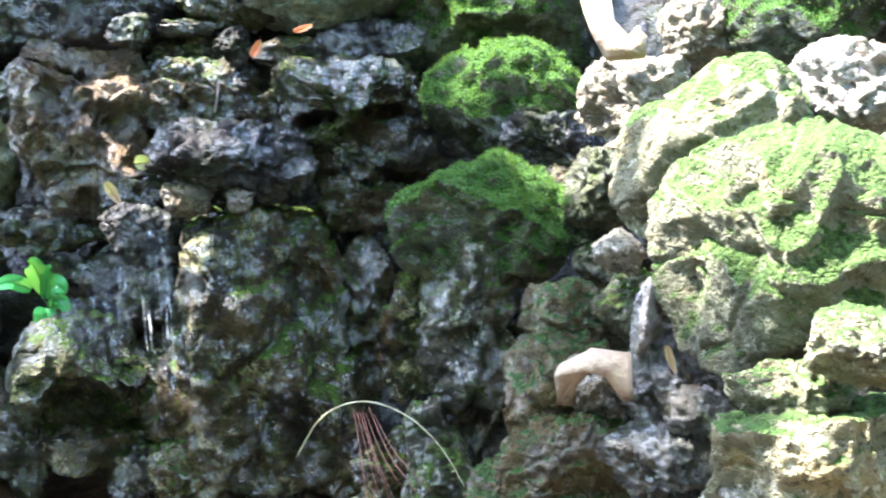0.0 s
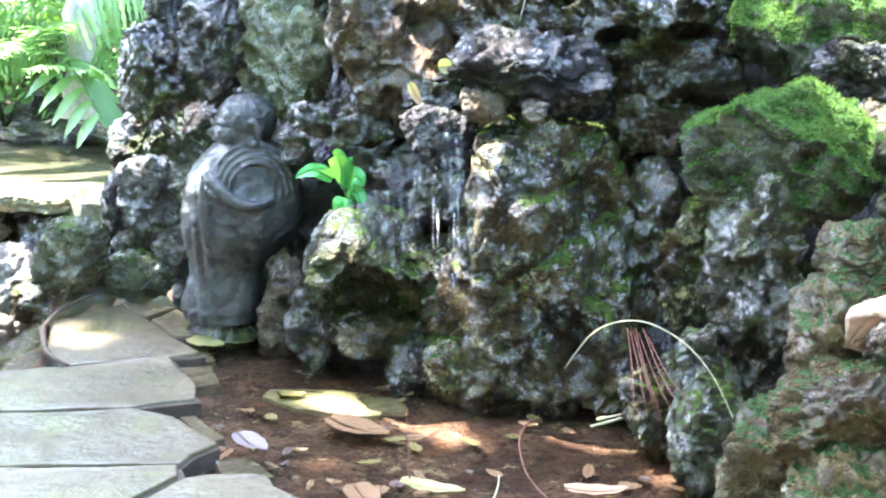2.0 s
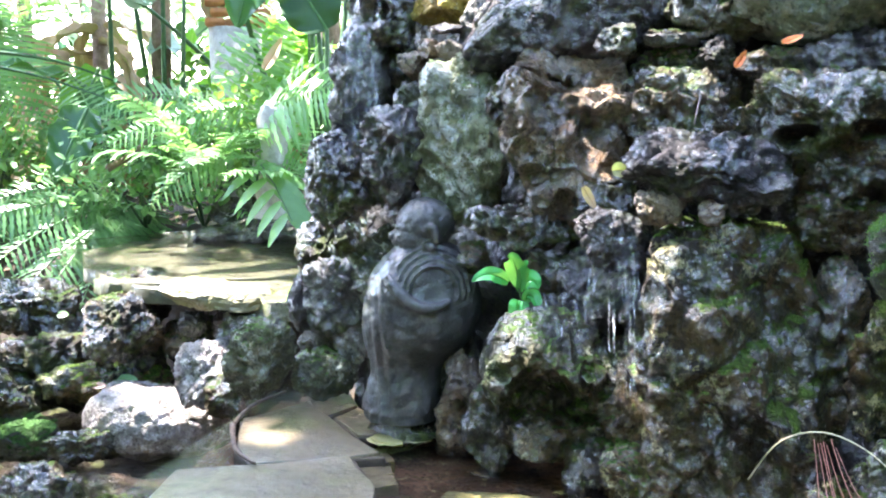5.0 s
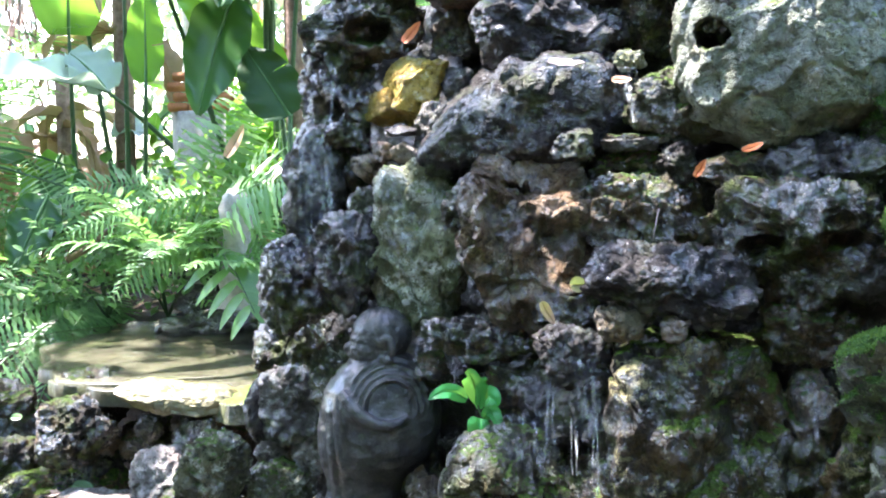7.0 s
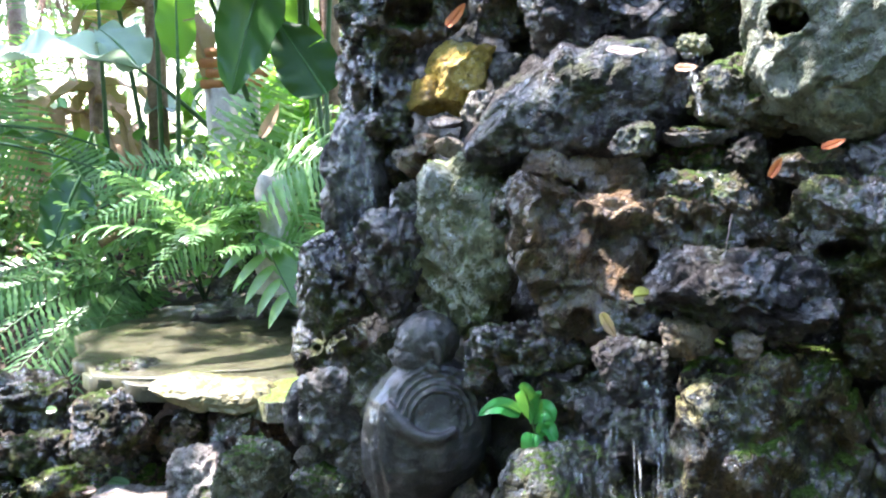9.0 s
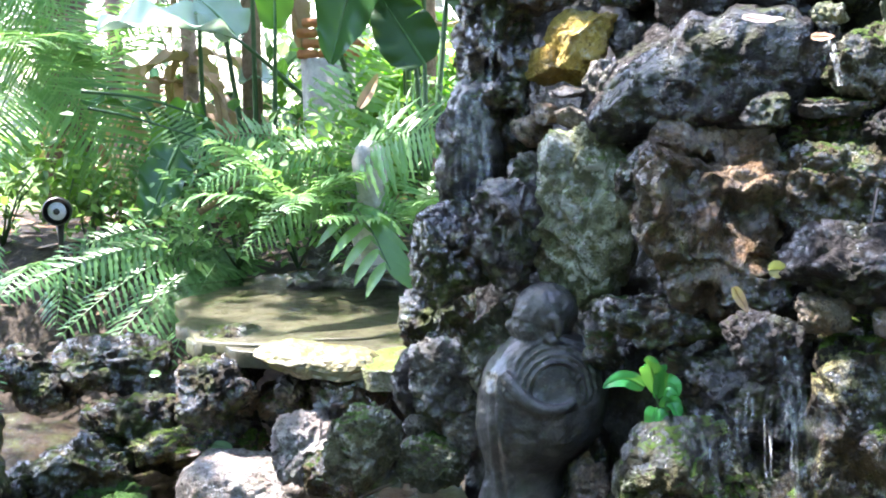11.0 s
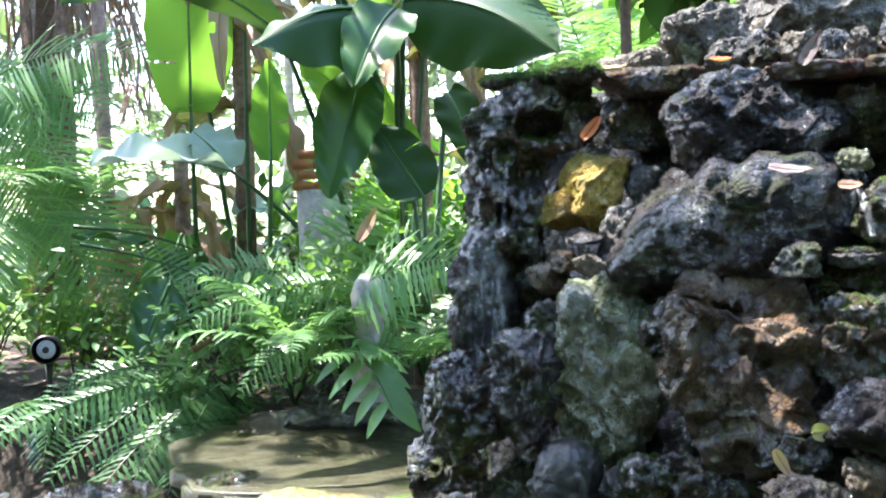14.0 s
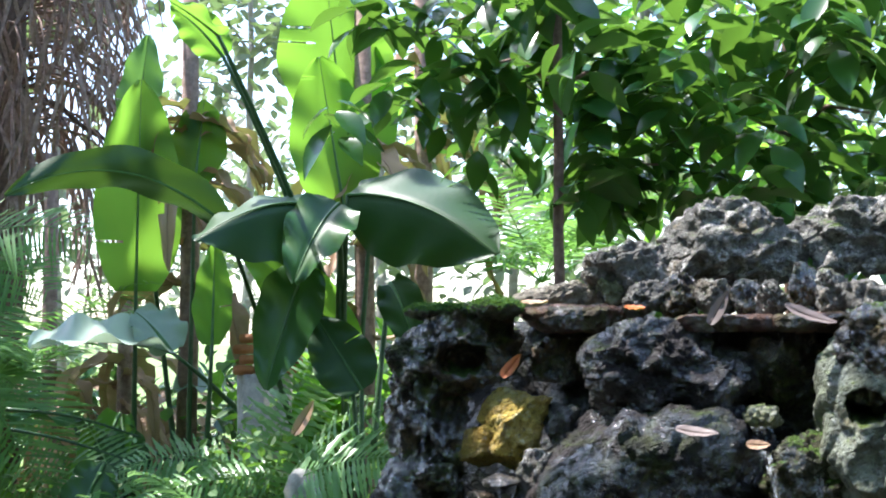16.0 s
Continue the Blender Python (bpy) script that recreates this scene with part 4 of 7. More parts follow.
rock(1.365, 1.862, 0.289, 0.245, 0.172, 0.166, -17, -1, M_RUSTMOSS, 94, "rust-brown limestone rock grown over with green moss", "rock", sub=6)
rock(1.485, 1.701, 0.336, 0.212, 0.130, 0.116, -22, -1, M_GREY, 95, "grey rough limestone rock stacked in the rockery", "rock", sub=6)
rock(1.553, 1.702, 0.406, 0.116, 0.117, 0.116, -24, -1, M_GREY, 96, "grey rough limestone rock stacked in the rockery", "rock")
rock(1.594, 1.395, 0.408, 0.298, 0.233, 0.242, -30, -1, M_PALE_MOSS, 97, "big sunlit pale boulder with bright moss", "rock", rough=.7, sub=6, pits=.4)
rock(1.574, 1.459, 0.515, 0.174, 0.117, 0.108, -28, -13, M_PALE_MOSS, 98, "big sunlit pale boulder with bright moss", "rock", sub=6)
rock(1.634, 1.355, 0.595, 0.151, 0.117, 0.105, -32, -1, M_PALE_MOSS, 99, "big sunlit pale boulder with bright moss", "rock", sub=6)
rock(1.506, 1.460, 0.375, 0.083, 0.117, 0.050, -26, -1, M_WHITE, 100, "white wave-worn limestone rock lit by sun", "rock", p=2.2)
rock(1.420, 1.799, 0.103, 0.276, 0.185, 0.286, -19, -1, M_RUSTMOSS, 101, "rust-brown limestone rock grown over with green moss", "rock", sub=6)
rock(1.530, 1.503, 0.270, 0.192, 0.153, 0.157, -26, -1, M_CORAL, 102, "green-grey coral stone lump in the rockery", "rock", sub=6)
# behind and left of the statue
rock(-0.421, 3.578, 0.437, 0.228, 0.213, 0.261, 16, -0, M_DARK, 103, "dark wet pitted limestone rock built into the fountain wall", "rock", sub=6)
rock(-0.128, 3.209, 0.433, 0.185, 0.173, 0.257, 13, -0, M_CORAL, 104, "green-grey coral stone lump in the rockery", "rock", sub=6)
rock(-0.282, 3.265, 0.327, 0.234, 0.218, 0.234, 15, -0, M_GREY, 105, "grey rough limestone rock stacked in the rockery", "rock", sub=6)
rock(-0.37, 3.32, 0.29, 0.19, 0.17, 0.22, 18, 0, M_PURPLE, 106, "smooth slate-blue wet stone beside the statue", "rock", p=2.4, rough=0.6, pits=0.3, flat=2)
rock(-0.476, 3.081, 0.161, 0.187, 0.175, 0.260, 20, 20, M_CORAL, 107, "green-grey coral stone lump in the rockery", "rock", sub=6)
rock(-0.36, 3.3, 0.16, 0.13, 0.13, 0.15, 18, 12, M_WHITE, 108, "white sunlit porous stone beside the statue", "rock", sub=6)
rock(-0.235, 3.25, 0.19, 0.14, 0.13, 0.17, 10, -8, M_WHITE, 701, "white sunlit porous stone beside the statue", "rock", sub=6)
rock(-0.31, 3.2, 0.09, 0.2, 0.14, 0.14, 14, 0, M_CORAL, 702, "low green-grey pitted stone beside the flagstones", "rock", sub=6)
rock(0.096, 3.070, 0.144, 0.229, 0.213, 0.291, 9, -0, M_DARK, 109, "dark wet pitted limestone rock built into the fountain wall", "rock", sub=6)
rock(-0.005, 3.060, 0.098, 0.139, 0.131, 0.155, 11, -0, M_BROWN, 110, "brown honeycombed limestone rock in the fountain wall", "rock")
rock(0.204, 2.865, 0.181, 0.088, 0.100, 0.127, 12, 0, M_BROWN, 111, "brown honeycombed limestone rock in the fountain wall", "rock")
# cliff under the slab
rock(-1.073, 3.857, 0.068, 0.112, 0.115, 0.100, 24, -0, M_GREY, 112, "grey rough limestone rock stacked in the rockery", "rock")
rock(-0.966, 3.902, 0.061, 0.121, 0.115, 0.092, 23, -0, M_GREY, 113, "grey rough limestone rock stacked in the rockery", "rock")
rock(-0.9, 3.603, -0.06, 0.228, 0.207, 0.218, 24, -0, M_WHITE, 114, "white lichen-covered rock below the upper slab", "rock", sub=6)
rock(-1.363, 3.855, 0.033, 0.325, 0.250, 0.249, 28, -0, M_DARK, 115, "dark wet pitted limestone rock built into the fountain wall", "rock", sub=6)
rock(-0.806, 3.767, 0.016, 0.234, 0.220, 0.264, 21, -0, M_DARK, 116, "dark wet pitted limestone rock built into the fountain wall", "rock", sub=6)
rock(-1.428, 4.041, 0.116, 0.288, 0.226, 0.227, 28, -0, M_DARK, 117, "dark wet pitted limestone rock built into the fountain wall", "rock", sub=6)
rock(-1.399, 4.032, -0.135, 0.270, 0.215, 0.215, 28.000, -0.000, M_PURPLE, 118, "slate-grey wet pitted rock glistening in the fountain wall", "rock")
rock(-0.764, 3.538, -0.102, 0.212, 0.185, 0.193, 22, -0, M_DARK, 119, "dark wet pitted limestone rock built into the fountain wall", "rock")
rock(-1.132, 3.991, -0.034, 0.264, 0.186, 0.177, 24, -0, M_DARK, 120, "dark wet pitted limestone rock built into the fountain wall", "rock")
rock(-0.821, 3.941, 0.048, 0.213, 0.169, 0.170, 20, -0, M_DARK, 121, "dark wet pitted limestone rock built into the fountain wall", "rock")
rock(-1.165, 3.72, -0.285, 0.54, 0.4, 0.27, 20, 8, M_WHITE, 122, "flat whitish rock with a dark ridged underside", "boulder", p=2.4, rough=0.5, sub=6, pits=0.15, flat=3)
rock(-1.337, 3.472, -0.325, 0.301, 0.149, 0.110, 31, -0, M_DARK, 123, "dark wet pitted limestone rock built into the fountain wall", "rock", sub=6)
rock(-1.764, 4.018, -0.269, 0.386, 0.271, 0.258, 32, -0, M_HOOD, 124, "green-stained wet rock in the stream", "boulder", sub=6)
rock(-1.867, 3.802, -0.321, 0.124, 0.133, 0.136, 35, -0, M_PALE, 125, "pale dry limestone rock in the rockery", "rock")
rock(-1.953, 3.836, -0.303, 0.125, 0.133, 0.149, 35, -0, M_MOSS, 126, "boulder thickly covered with green moss", "rock", moss_fibres=949, rough=0.6)
rock(-1.748, 4.112, -0.086, 0.158, 0.150, 0.214, 31, -0, M_DARK, 127, "dark wet pitted limestone rock built into the fountain wall", "rock")
rock(-2.232, 4.025, -0.085, 0.312, 0.184, 0.156, 37, -0, M_DARK, 128, "dark wet pitted limestone rock built into the fountain wall", "rock", sub=6)
rock(-1.697, 4.129, -0.184, 0.130, 0.133, 0.088, 30, -0, M_PALE, 129, "pale dry limestone rock in the rockery", "rock")
rock(-2.007, 3.560, -0.283, 0.366, 0.177, 0.129, 38, -0, M_DARK, 130, "dark wet pitted limestone rock built into the fountain wall", "rock", sub=6)
rock(-1.736, 3.641, -0.369, 0.323, 0.197, 0.173, 34, -0, M_MOSS, 131, "moss-covered rock in the stream", "rock", sub=6)
rock(-2.377, 3.996, 0.001, 0.289, 0.204, 0.192, 38, -0, M_DARK, 133, "dark wet pitted limestone rock built into the fountain wall", "rock")
rock(-1.986, 4.122, -0.002, 0.289, 0.204, 0.193, 34, -0, M_DARK, 134, "dark wet pitted limestone rock built into the fountain wall", "rock")
# lawn-side stones by the upper pool
rock(-1.547, 5.288, 0.317, 0.231, 0.157, 0.144, 23, -0, M_GREY, 136, "grey rough limestone rock stacked in the rockery", "rock")
rock(-1.274, 5.050, 0.253, 0.698, 0.250, 0.123, 21, -0, M_GREY, 137, "grey rough limestone rock stacked in the rockery", "boulder", p=4, sub=6)
rock(-1.457, 5.688, 0.395, 0.308, 0.289, 0.431, 20, -0, M_DARK, 138, "dark wet pitted limestone rock built into the fountain wall", "boulder", sub=6)
# stones along the waterline
rock(0.685, 2.646, 0.051, 0.199, 0.174, 0.181, 3, 1, M_HERO, 139, "large mottled wet boulder with green algae at the pool", "rock", p=3, sub=6)
rock(1.129, 2.370, 0.088, 0.154, 0.143, 0.255, -8, 1, M_HERO, 141, "large mottled wet boulder with green algae at the pool", "rock", sub=6)
rock(1.205, 2.171, 0.087, 0.133, 0.125, 0.255, -11, 1, M_HOOD, 142, "green-stained wet limestone rock at the pool edge", "rock", sub=6)
rock(1.217, 2.244, 0.129, 0.143, 0.133, 0.337, -11, 1, M_HOOD, 143, "green-stained wet limestone rock at the pool edge", "rock", sub=6)
rock(1.284, 1.964, 0.106, 0.167, 0.156, 0.291, -14, 1, M_RUSTMOSS, 144, "rust-brown limestone rock grown over with green moss", "rock", sub=6)
rock(1.047, 2.599, 0.069, 0.182, 0.170, 0.218, -5, 1, M_DARK, 145, "dark wet pitted limestone rock built into the fountain wall", "rock", sub=6)
rock(0.166, 2.918, 0.107, 0.106, 0.105, 0.294, 13, 1, M_BROWN, 146, "brown honeycombed limestone rock in the fountain wall", "rock", sub=6)
rock(0.279, 2.805, 0.084, 0.125, 0.118, 0.249, 11, 1, M_DARK, 147, "dark wet pitted limestone rock built into the fountain wall", "rock")
rock(0.562, 2.692, 0.040, 0.150, 0.130, 0.159, 5, 1, M_DARK, 148, "dark wet pitted limestone rock built into the fountain wall", "rock")
# mossy stones of the left stream
rock(-1.750, 3.892, -0.140, 0.416, 0.253, 0.221, 34, 0, M_DARK, 149, "dark wet pitted limestone rock built into the fountain wall", "boulder", sub=6)
rock(-1.5, 3.9, -0.19, 0.509, 0.235, 0.166, 32, 0, M_HERO, 150, "large mottled wet boulder with green algae at the pool", "boulder", sub=6)
rock(-1.539, 3.451, -0.307, 0.243, 0.166, 0.154, 35, 0, M_MOSS, 151, "moss-covered rock in the stream", "rock")
rock(-1.349, 3.227, -0.440, 0.313, 0.247, 0.250, 35, 0, M_DARK, 152, "dark wet pitted limestone rock built into the fountain wall", "rock", sub=6)
rock(-1.043, 3.146, -0.449, 0.370, 0.193, 0.150, 32, 0, M_HERO, 153, "large mottled wet boulder with green algae at the pool", "rock", sub=6)
rock(-1.845, 3.629, -0.234, 0.374, 0.251, 0.233, 37, 0, M_DARK, 154, "dark wet pitted limestone rock built into the fountain wall", "rock", sub=6)
rock(-1.944, 4.034, 0.045, 0.451, 0.264, 0.226, 35, 0, M_DARK, 156, "dark wet pitted limestone rock built into the fountain wall", "boulder", sub=6)


# ---- the stone statue ----
def statue():
    """A small stout robed figure, one plain mesh: stooped body, draped robe with a rolled edge, ringed collar, bare head in profile."""
    bm = bmesh.new()
    # height, shift to the side, half width
    profile = [(0.0, 0.0, 0.106), (0.03, 0.0, 0.112), (0.08, 0.004, 0.103), (0.13, 0.008, 0.099), (0.16, 0.014, 0.104), (0.19, 0.026, 0.124), (0.22, 0.038, 0.146), (0.25, 0.046, 0.158), (0.3, 0.053, 0.164), (0.36, 0.056, 0.159), (0.41, 0.06, 0.144), (0.45, 0.064, 0.12), (0.48, 0.066, 0.09), (0.5, 0.066, 0.055)]
    fine = []
    for (z0, c0, a0), (z1, c1, a1) in zip(profile, profile[1:]):
        count = max(3, int((z1 - z0) / 0.005))
        fine += [(z0 + (z1 - z0) * k / count, c0 + (c1 - c0) * k / count, a0 + (a1 - a0) * k / count) for k in range(count)]
    fine.append(profile[-1])
    rings = []
    for z, c, a in fine:
        ring = []
        for k in range(110):
            t = k * 2 * math.pi / 110
            x, front = c + a * math.cos(t), max(0.0, -math.sin(t))
            edge = 0.338 + 2.2 * (x - 0.075) ** 2 + 4.5 * max(0.0, 0.03 - x) ** 2
            above = smooth_step(-0.006, 0.016, z - edge) * smooth_step(-0.045, -0.02, x)
            ring_out = math.hypot(x - 0.085, (z - 0.375) * 0.95)
            out = 0.012 * math.exp(-(((z - edge) / 0.012) ** 2)) * smooth_step(-0.05, -0.03, x) * smooth_step(0.16, 0.09, x) * front
            out += 0.014 * math.exp(-(((x + 0.03) / 0.018) ** 2)) * smooth_step(0.43, 0.4, z) * smooth_step(0.24, 0.37, z) * front
            out -= 0.011 * above * front * smooth_step(0.075, 0.04, ring_out)
            out += 0.008 * math.sin(ring_out * 400) * above * front**0.4 * smooth_step(0.05, 0.06, ring_out) * smooth_step(0.122, 0.112, ring_out)
            out += 0.005 * math.sin(x * 210 + z * 16) * smooth_step(0.0, -0.06, x) * smooth_step(0.4, 0.3, z) * front
            out += 0.0025 * math.sin(x * 70 - z * 50) * smooth_step(0.17, 0.1, z)
            out += 0.004 * noise.fractal(Vector((x * 40, math.sin(t) * 5, z * 40)), 0.8, 2.1, 3) + 0.004 * noise.noise(Vector((x * 14, math.sin(t), z * 14)))
            r = 1 + out / a
            ring.append(bm.verts.new((c + a * r * math.cos(t), a * 0.9 * r * math.sin(t), z)))
        rings.append(ring)
    for r0, r1 in zip(rings, rings[1:]):
        for k in range(110):
            bm.faces.new((r0[k], r0[(k + 1) % 110], r1[(k + 1) % 110], r1[k]))
    bm.faces.new(rings[0][::-1])
    bm.faces.new(rings[-1])

    def ball(x, y, z, rx, ry, rz, seed=0):
        made = bmesh.ops.create_icosphere(bm, subdivisions=5, radius=1)["verts"]
        for v in made:
            v.co = Vector((x + v.co.x * rx, y + v.co.y * ry, z + v.co.z * rz)) + v.co * 0.004 * noise.fractal(v.co * 5 + Vector((seed, 0, 0)), 0.8, 2.1, 3)

    ball(0.064, 0, 0.547, 0.079, 0.077, 0.072)
    ball(0.036, -0.004, 0.511, 0.062, 0.064, 0.05, 2)
    ball(0.024, -0.006, 0.486, 0.043, 0.05, 0.028, 3)
    ball(0.026, -0.006, 0.54, 0.046, 0.058, 0.02, 4)
    ball(-0.022, -0.006, 0.514, 0.015, 0.017, 0.013, 5)
    ball(-0.016, -0.006, 0.496, 0.013, 0.021, 0.008, 6)
    ball(0.05, -0.005, 0.485, 0.06, 0.06, 0.04, 7)
    # rolled edge of the robe, from the raised fold at the chest down and across
    def on_body(x, z, out):
        c, a = next(((c0 + (c1 - c0) * (z - z0) / (z1 - z0), a0 + (a1 - a0) * (z - z0) / (z1 - z0)) for (z0, c0, a0), (z1, c1, a1) in zip(profile, profile[1:]) if z0 <= z <= z1))
        return (x, -(a * 0.9 * math.sqrt(max(0.05, 1 - ((x - c) / a) ** 2)) + out), z)

    roll = [(-0.04, 0.412), (-0.026, 0.396), (-0.006, 0.374), (0.018, 0.355), (0.045, 0.342), (0.075, 0.337), (0.105, 0.343), (0.13, 0.356)]
    tube(bm, [on_body(x, z, 0.004) for x, z in roll], [0.016, 0.02, 0.019, 0.018, 0.016, 0.014, 0.011, 0.006], 12)
    fold = [(-0.042, 0.41), (-0.046, 0.37), (-0.05, 0.32), (-0.048, 0.27), (-0.04, 0.22)]
    tube(bm, [on_body(x, z, 0.001) for x, z in fold], [0.017, 0.016, 0.014, 0.011, 0.006], 12)
    ear = [(0.076 + 0.015 * math.cos(a), -0.079, 0.518 + 0.029 * math.sin(a)) for a in (radians(150 - 25 * k) for k in range(13))]
    tube(bm, ear, [0.009 + 0.003 * math.sin(math.pi * k / 12) for k in range(13)], 8)
    ball(0.07, -0.068, 0.494, 0.013, 0.012, 0.014, 8)
    ob = link("statue", bm, M_STATUE)
    skin = ob.modifiers.new("skin", "REMESH")
    skin.mode, skin.voxel_size, skin.use_smooth_shade = "VOXEL", 0.0032, True
    ob.matrix_world = pose(0.008, 2.945, 0.052, 0, 0, 14.7)
    rock(0.02, 2.985, 0.015, 0.27, 0.25, 0.1, 20, 0, M_DARK, 411, "low wet stone under the statue in the pool", p=3.6, pits=0.3, rough=0.5)
    return tagged(ob, "small dark cast-stone statue of a robed figure in the pool", "statue")


statue()


# ---- falling water ----
def fall(points, width, label, seed, strands=3):
    """A thin stream: a few twisting strands of water that start and end on rock."""
    rnd = random.Random(seed)
    flow = empty("water_stream", pose(*points[0]), label, "falling water", "streams of the fountain")
    start = Vector(points[0])
    for s in range(strands):
        shift = Vector((rnd.uniform(-1, 1) * width / 2, rnd.uniform(-0.01, 0.0), 0)) - start
        pts = []
        for a, b in zip(points, points[1:]):
            for k in range(5):
                pts.append(Vector(a).lerp(Vector(b), k / 5) + shift + Vector((rnd.uniform(-1, 1), rnd.uniform(-1, 1), 0)) * 0.002)
        pts.append(Vector(points[-1]) + shift)
        bm = bmesh.new()
        tube(bm, pts, [rnd.uniform(0.0007, 0.0026) for _ in pts], 6)
        part("strand", bm, M_STREAM, flow).visible_shadow = False
    return flow


def veil(x, y, z0, z1, width, yaw, seed, lean=0.0):
    """A broken sheet of falling water."""
    rnd = random.Random(seed)
    bm = bmesh.new()
    cols, rows = 10, 24
    grid = []
    for j in range(rows + 1):
        s = j / rows
        grid.append([])
        for i in range(cols + 1):
            u = i / cols - 0.5
            grid[-1].append(bm.verts.new((u * width * (1 + 0.25 * s) + lean * s, -0.03 * s**0.5 + 0.008 * noise.noise(Vector((u * 9, s * 4, seed))), z1 + (z0 - z1) * s)))
    for a, b in zip(grid, grid[1:]):
        for i in range(cols):
            if rnd.random() > 0.08:
                bm.faces.new((a[i], a[i + 1], b[i + 1], b[i]))
    ob = link("water_veil", bm, M_STREAM)
    ob.matrix_world = pose(x, y, 0, 0, 0, yaw)
    ob.visible_shadow = False
    return tagged(ob, "thin broken sheet of falling water on the rock face", "falling water", "streams of the fountain")


# ---- leaves and plants ----
def blade(bm, base, way, normal, length, width, bend=0.2, segments=4, fold=0.25, lobes=0.0):
    """A pointed leaf with a folded midrib."""
    way, p = way.normalized(), Vector(base)
    across = way.cross(normal).normalized()
    last = None
    for k in range(segments + 1):
        s = k / segments
        half = width / 2 * math.sin(math.pi * min(1.0, 0.06 + 0.94 * s) ** 0.8) ** 0.8 * (1 - lobes * (k % 2)) if k < segments else 0.0
        lift = across.cross(way).normalized()
        row = (bm.verts.new(p - across * half + lift * half * fold), bm.verts.new(p), bm.verts.new(p + across * half + lift * half * fold))
        if last:
            bm.faces.new((last[0], last[1], row[1], row[0]))
            bm.faces.new((last[1], last[2], row[2], row[1]))
        last = row
        p = p + way * (length / segments)
        way = (way - lift * bend / segments + Vector((0, 0, -1)) * bend * 0.5 / segments).normalized()


def frond_mesh(start, way, length, droop, width, pairs, seed, side=0.0, narrow=0.13, bare=0.15):
    rnd = random.Random(seed)
    bm = bmesh.new()
    pts = arc((0, 0, 0), way, length, droop, 16, side)
    tube(bm, pts, [0.004 * (1 - 0.8 * i / 15) + 0.0006 for i in range(16)], 5)
    for k in range(pairs):
        s = bare + (1 - bare) * (k + 0.5) / pairs
        i = min(int(s * 15), 14)
        p = pts[i].lerp(pts[i + 1], s * 15 - i)
        ahead = (pts[i + 1] - pts[i]).normalized()
        across = ahead.cross(Vector((0, 0, 1)))
        across = across.normalized() if across.length > 0.01 else Vector((1, 0, 0))
        above = across.cross(ahead)
        size = width * (math.sin(math.pi * (0.18 + 0.8 * (s - bare) / (1 - bare))) ** 0.8 * 0.95 + 0.05) * rnd.uniform(0.85, 1.1)
        for sign in (-1, 1):
            if rnd.random() < 0.04:
                continue
            out = across * sign + ahead * rnd.uniform(0.35, 0.6) + above * rnd.uniform(-0.1, 0.25)
            blade(bm, p, out, above + ahead * 0.15 * rnd.uniform(-1, 1), size, size * narrow + 0.004, rnd.uniform(0.3, 0.7), 3, 0.2)
    return bm


def fern(x, y, z, fronds, length, label, seed, width=0.13, spread=1.0, heading=None, arcs=360, material=None, name="fern", pairs=22, droop=1.6, narrow=0.13):
    """A clump of arching fronds from one crown."""
    rnd = random.Random(seed)
    base = empty(name, pose(x, y, z), label, "fern" if name == "fern" else "palm", "plants of the fern bed")
    for k in range(fronds):
        a = radians((heading or 0) + arcs * ((k + 0.5) / fronds - 0.5) + rnd.uniform(-12, 12))
        up = rnd.uniform(0.55, 1.3) / spread
        long = length * rnd.uniform(0.75, 1.1)
        part("frond", frond_mesh((0, 0, 0), Vector((math.sin(a), math.cos(a), up)), long, droop * rnd.uniform(0.7, 1.3) / length * 0.6, width * rnd.uniform(0.85, 1.15), pairs, seed * 31 + k, rnd.uniform(-0.3, 0.3), narrow), material or M_FERN, base)
    return base


def broad_leaf_mesh(pts, width, seed, fold=0.18, ragged=0.0, wave=0.02, facing=None, rib=0.0, midrib=True):
    """A large blade laid along pts, with a raised midrib and wavy edges."""
    rnd = random.Random(seed)
    bm = bmesh.new()
    count, half = len(pts), 6
    rows = []
    for i, p in enumerate(pts):
        s = i / (count - 1)
        ahead = (Vector(pts[min(i + 1, count - 1)]) - Vector(pts[max(i - 1, 0)])).normalized()
        across = ahead.cross(facing or Vector((0, 0, 1)))
        across = across.normalized() if across.length > 0.01 else Vector((1, 0, 0))
        above = across.cross(ahead)
        w = width / 2 * max(0.015, math.sin(math.pi * min(1, 0.04 + 0.96 * s) ** 0.75)) ** 0.6
        row = []
        for j in range(-half, half + 1):
            u = j / half
            row.append(bm.verts.new(Vector(p) + across * u * w + above * (abs(u) * fold * w + wave * math.sin(s * 19 + u * 3 + seed) * u * u - 0.004 * (j == 0) + rib * (i % 2) * min(1, abs(u) * 3))))
        rows.append(row)
    torn = {(rnd.randrange(2, count - 2), rnd.choice((-1, 1))) for _ in range(int(ragged * 4))}
    for i, (a, b) in enumerate(zip(rows, rows[1:])):
        for j in range(2 * half):
            outer = abs(j - half + 0.5) > 1.6
            if (i, 1 if j >= half else -1) in torn and outer:
                continue
            bm.faces.new((a[j], a[j + 1], b[j + 1], b[j]))
    if midrib:
        tube(bm, pts, [max(0.0015, 0.008 * (1 - i / count)) * min(1.0, width * 6) for i in range(count)], 6)
    return bm


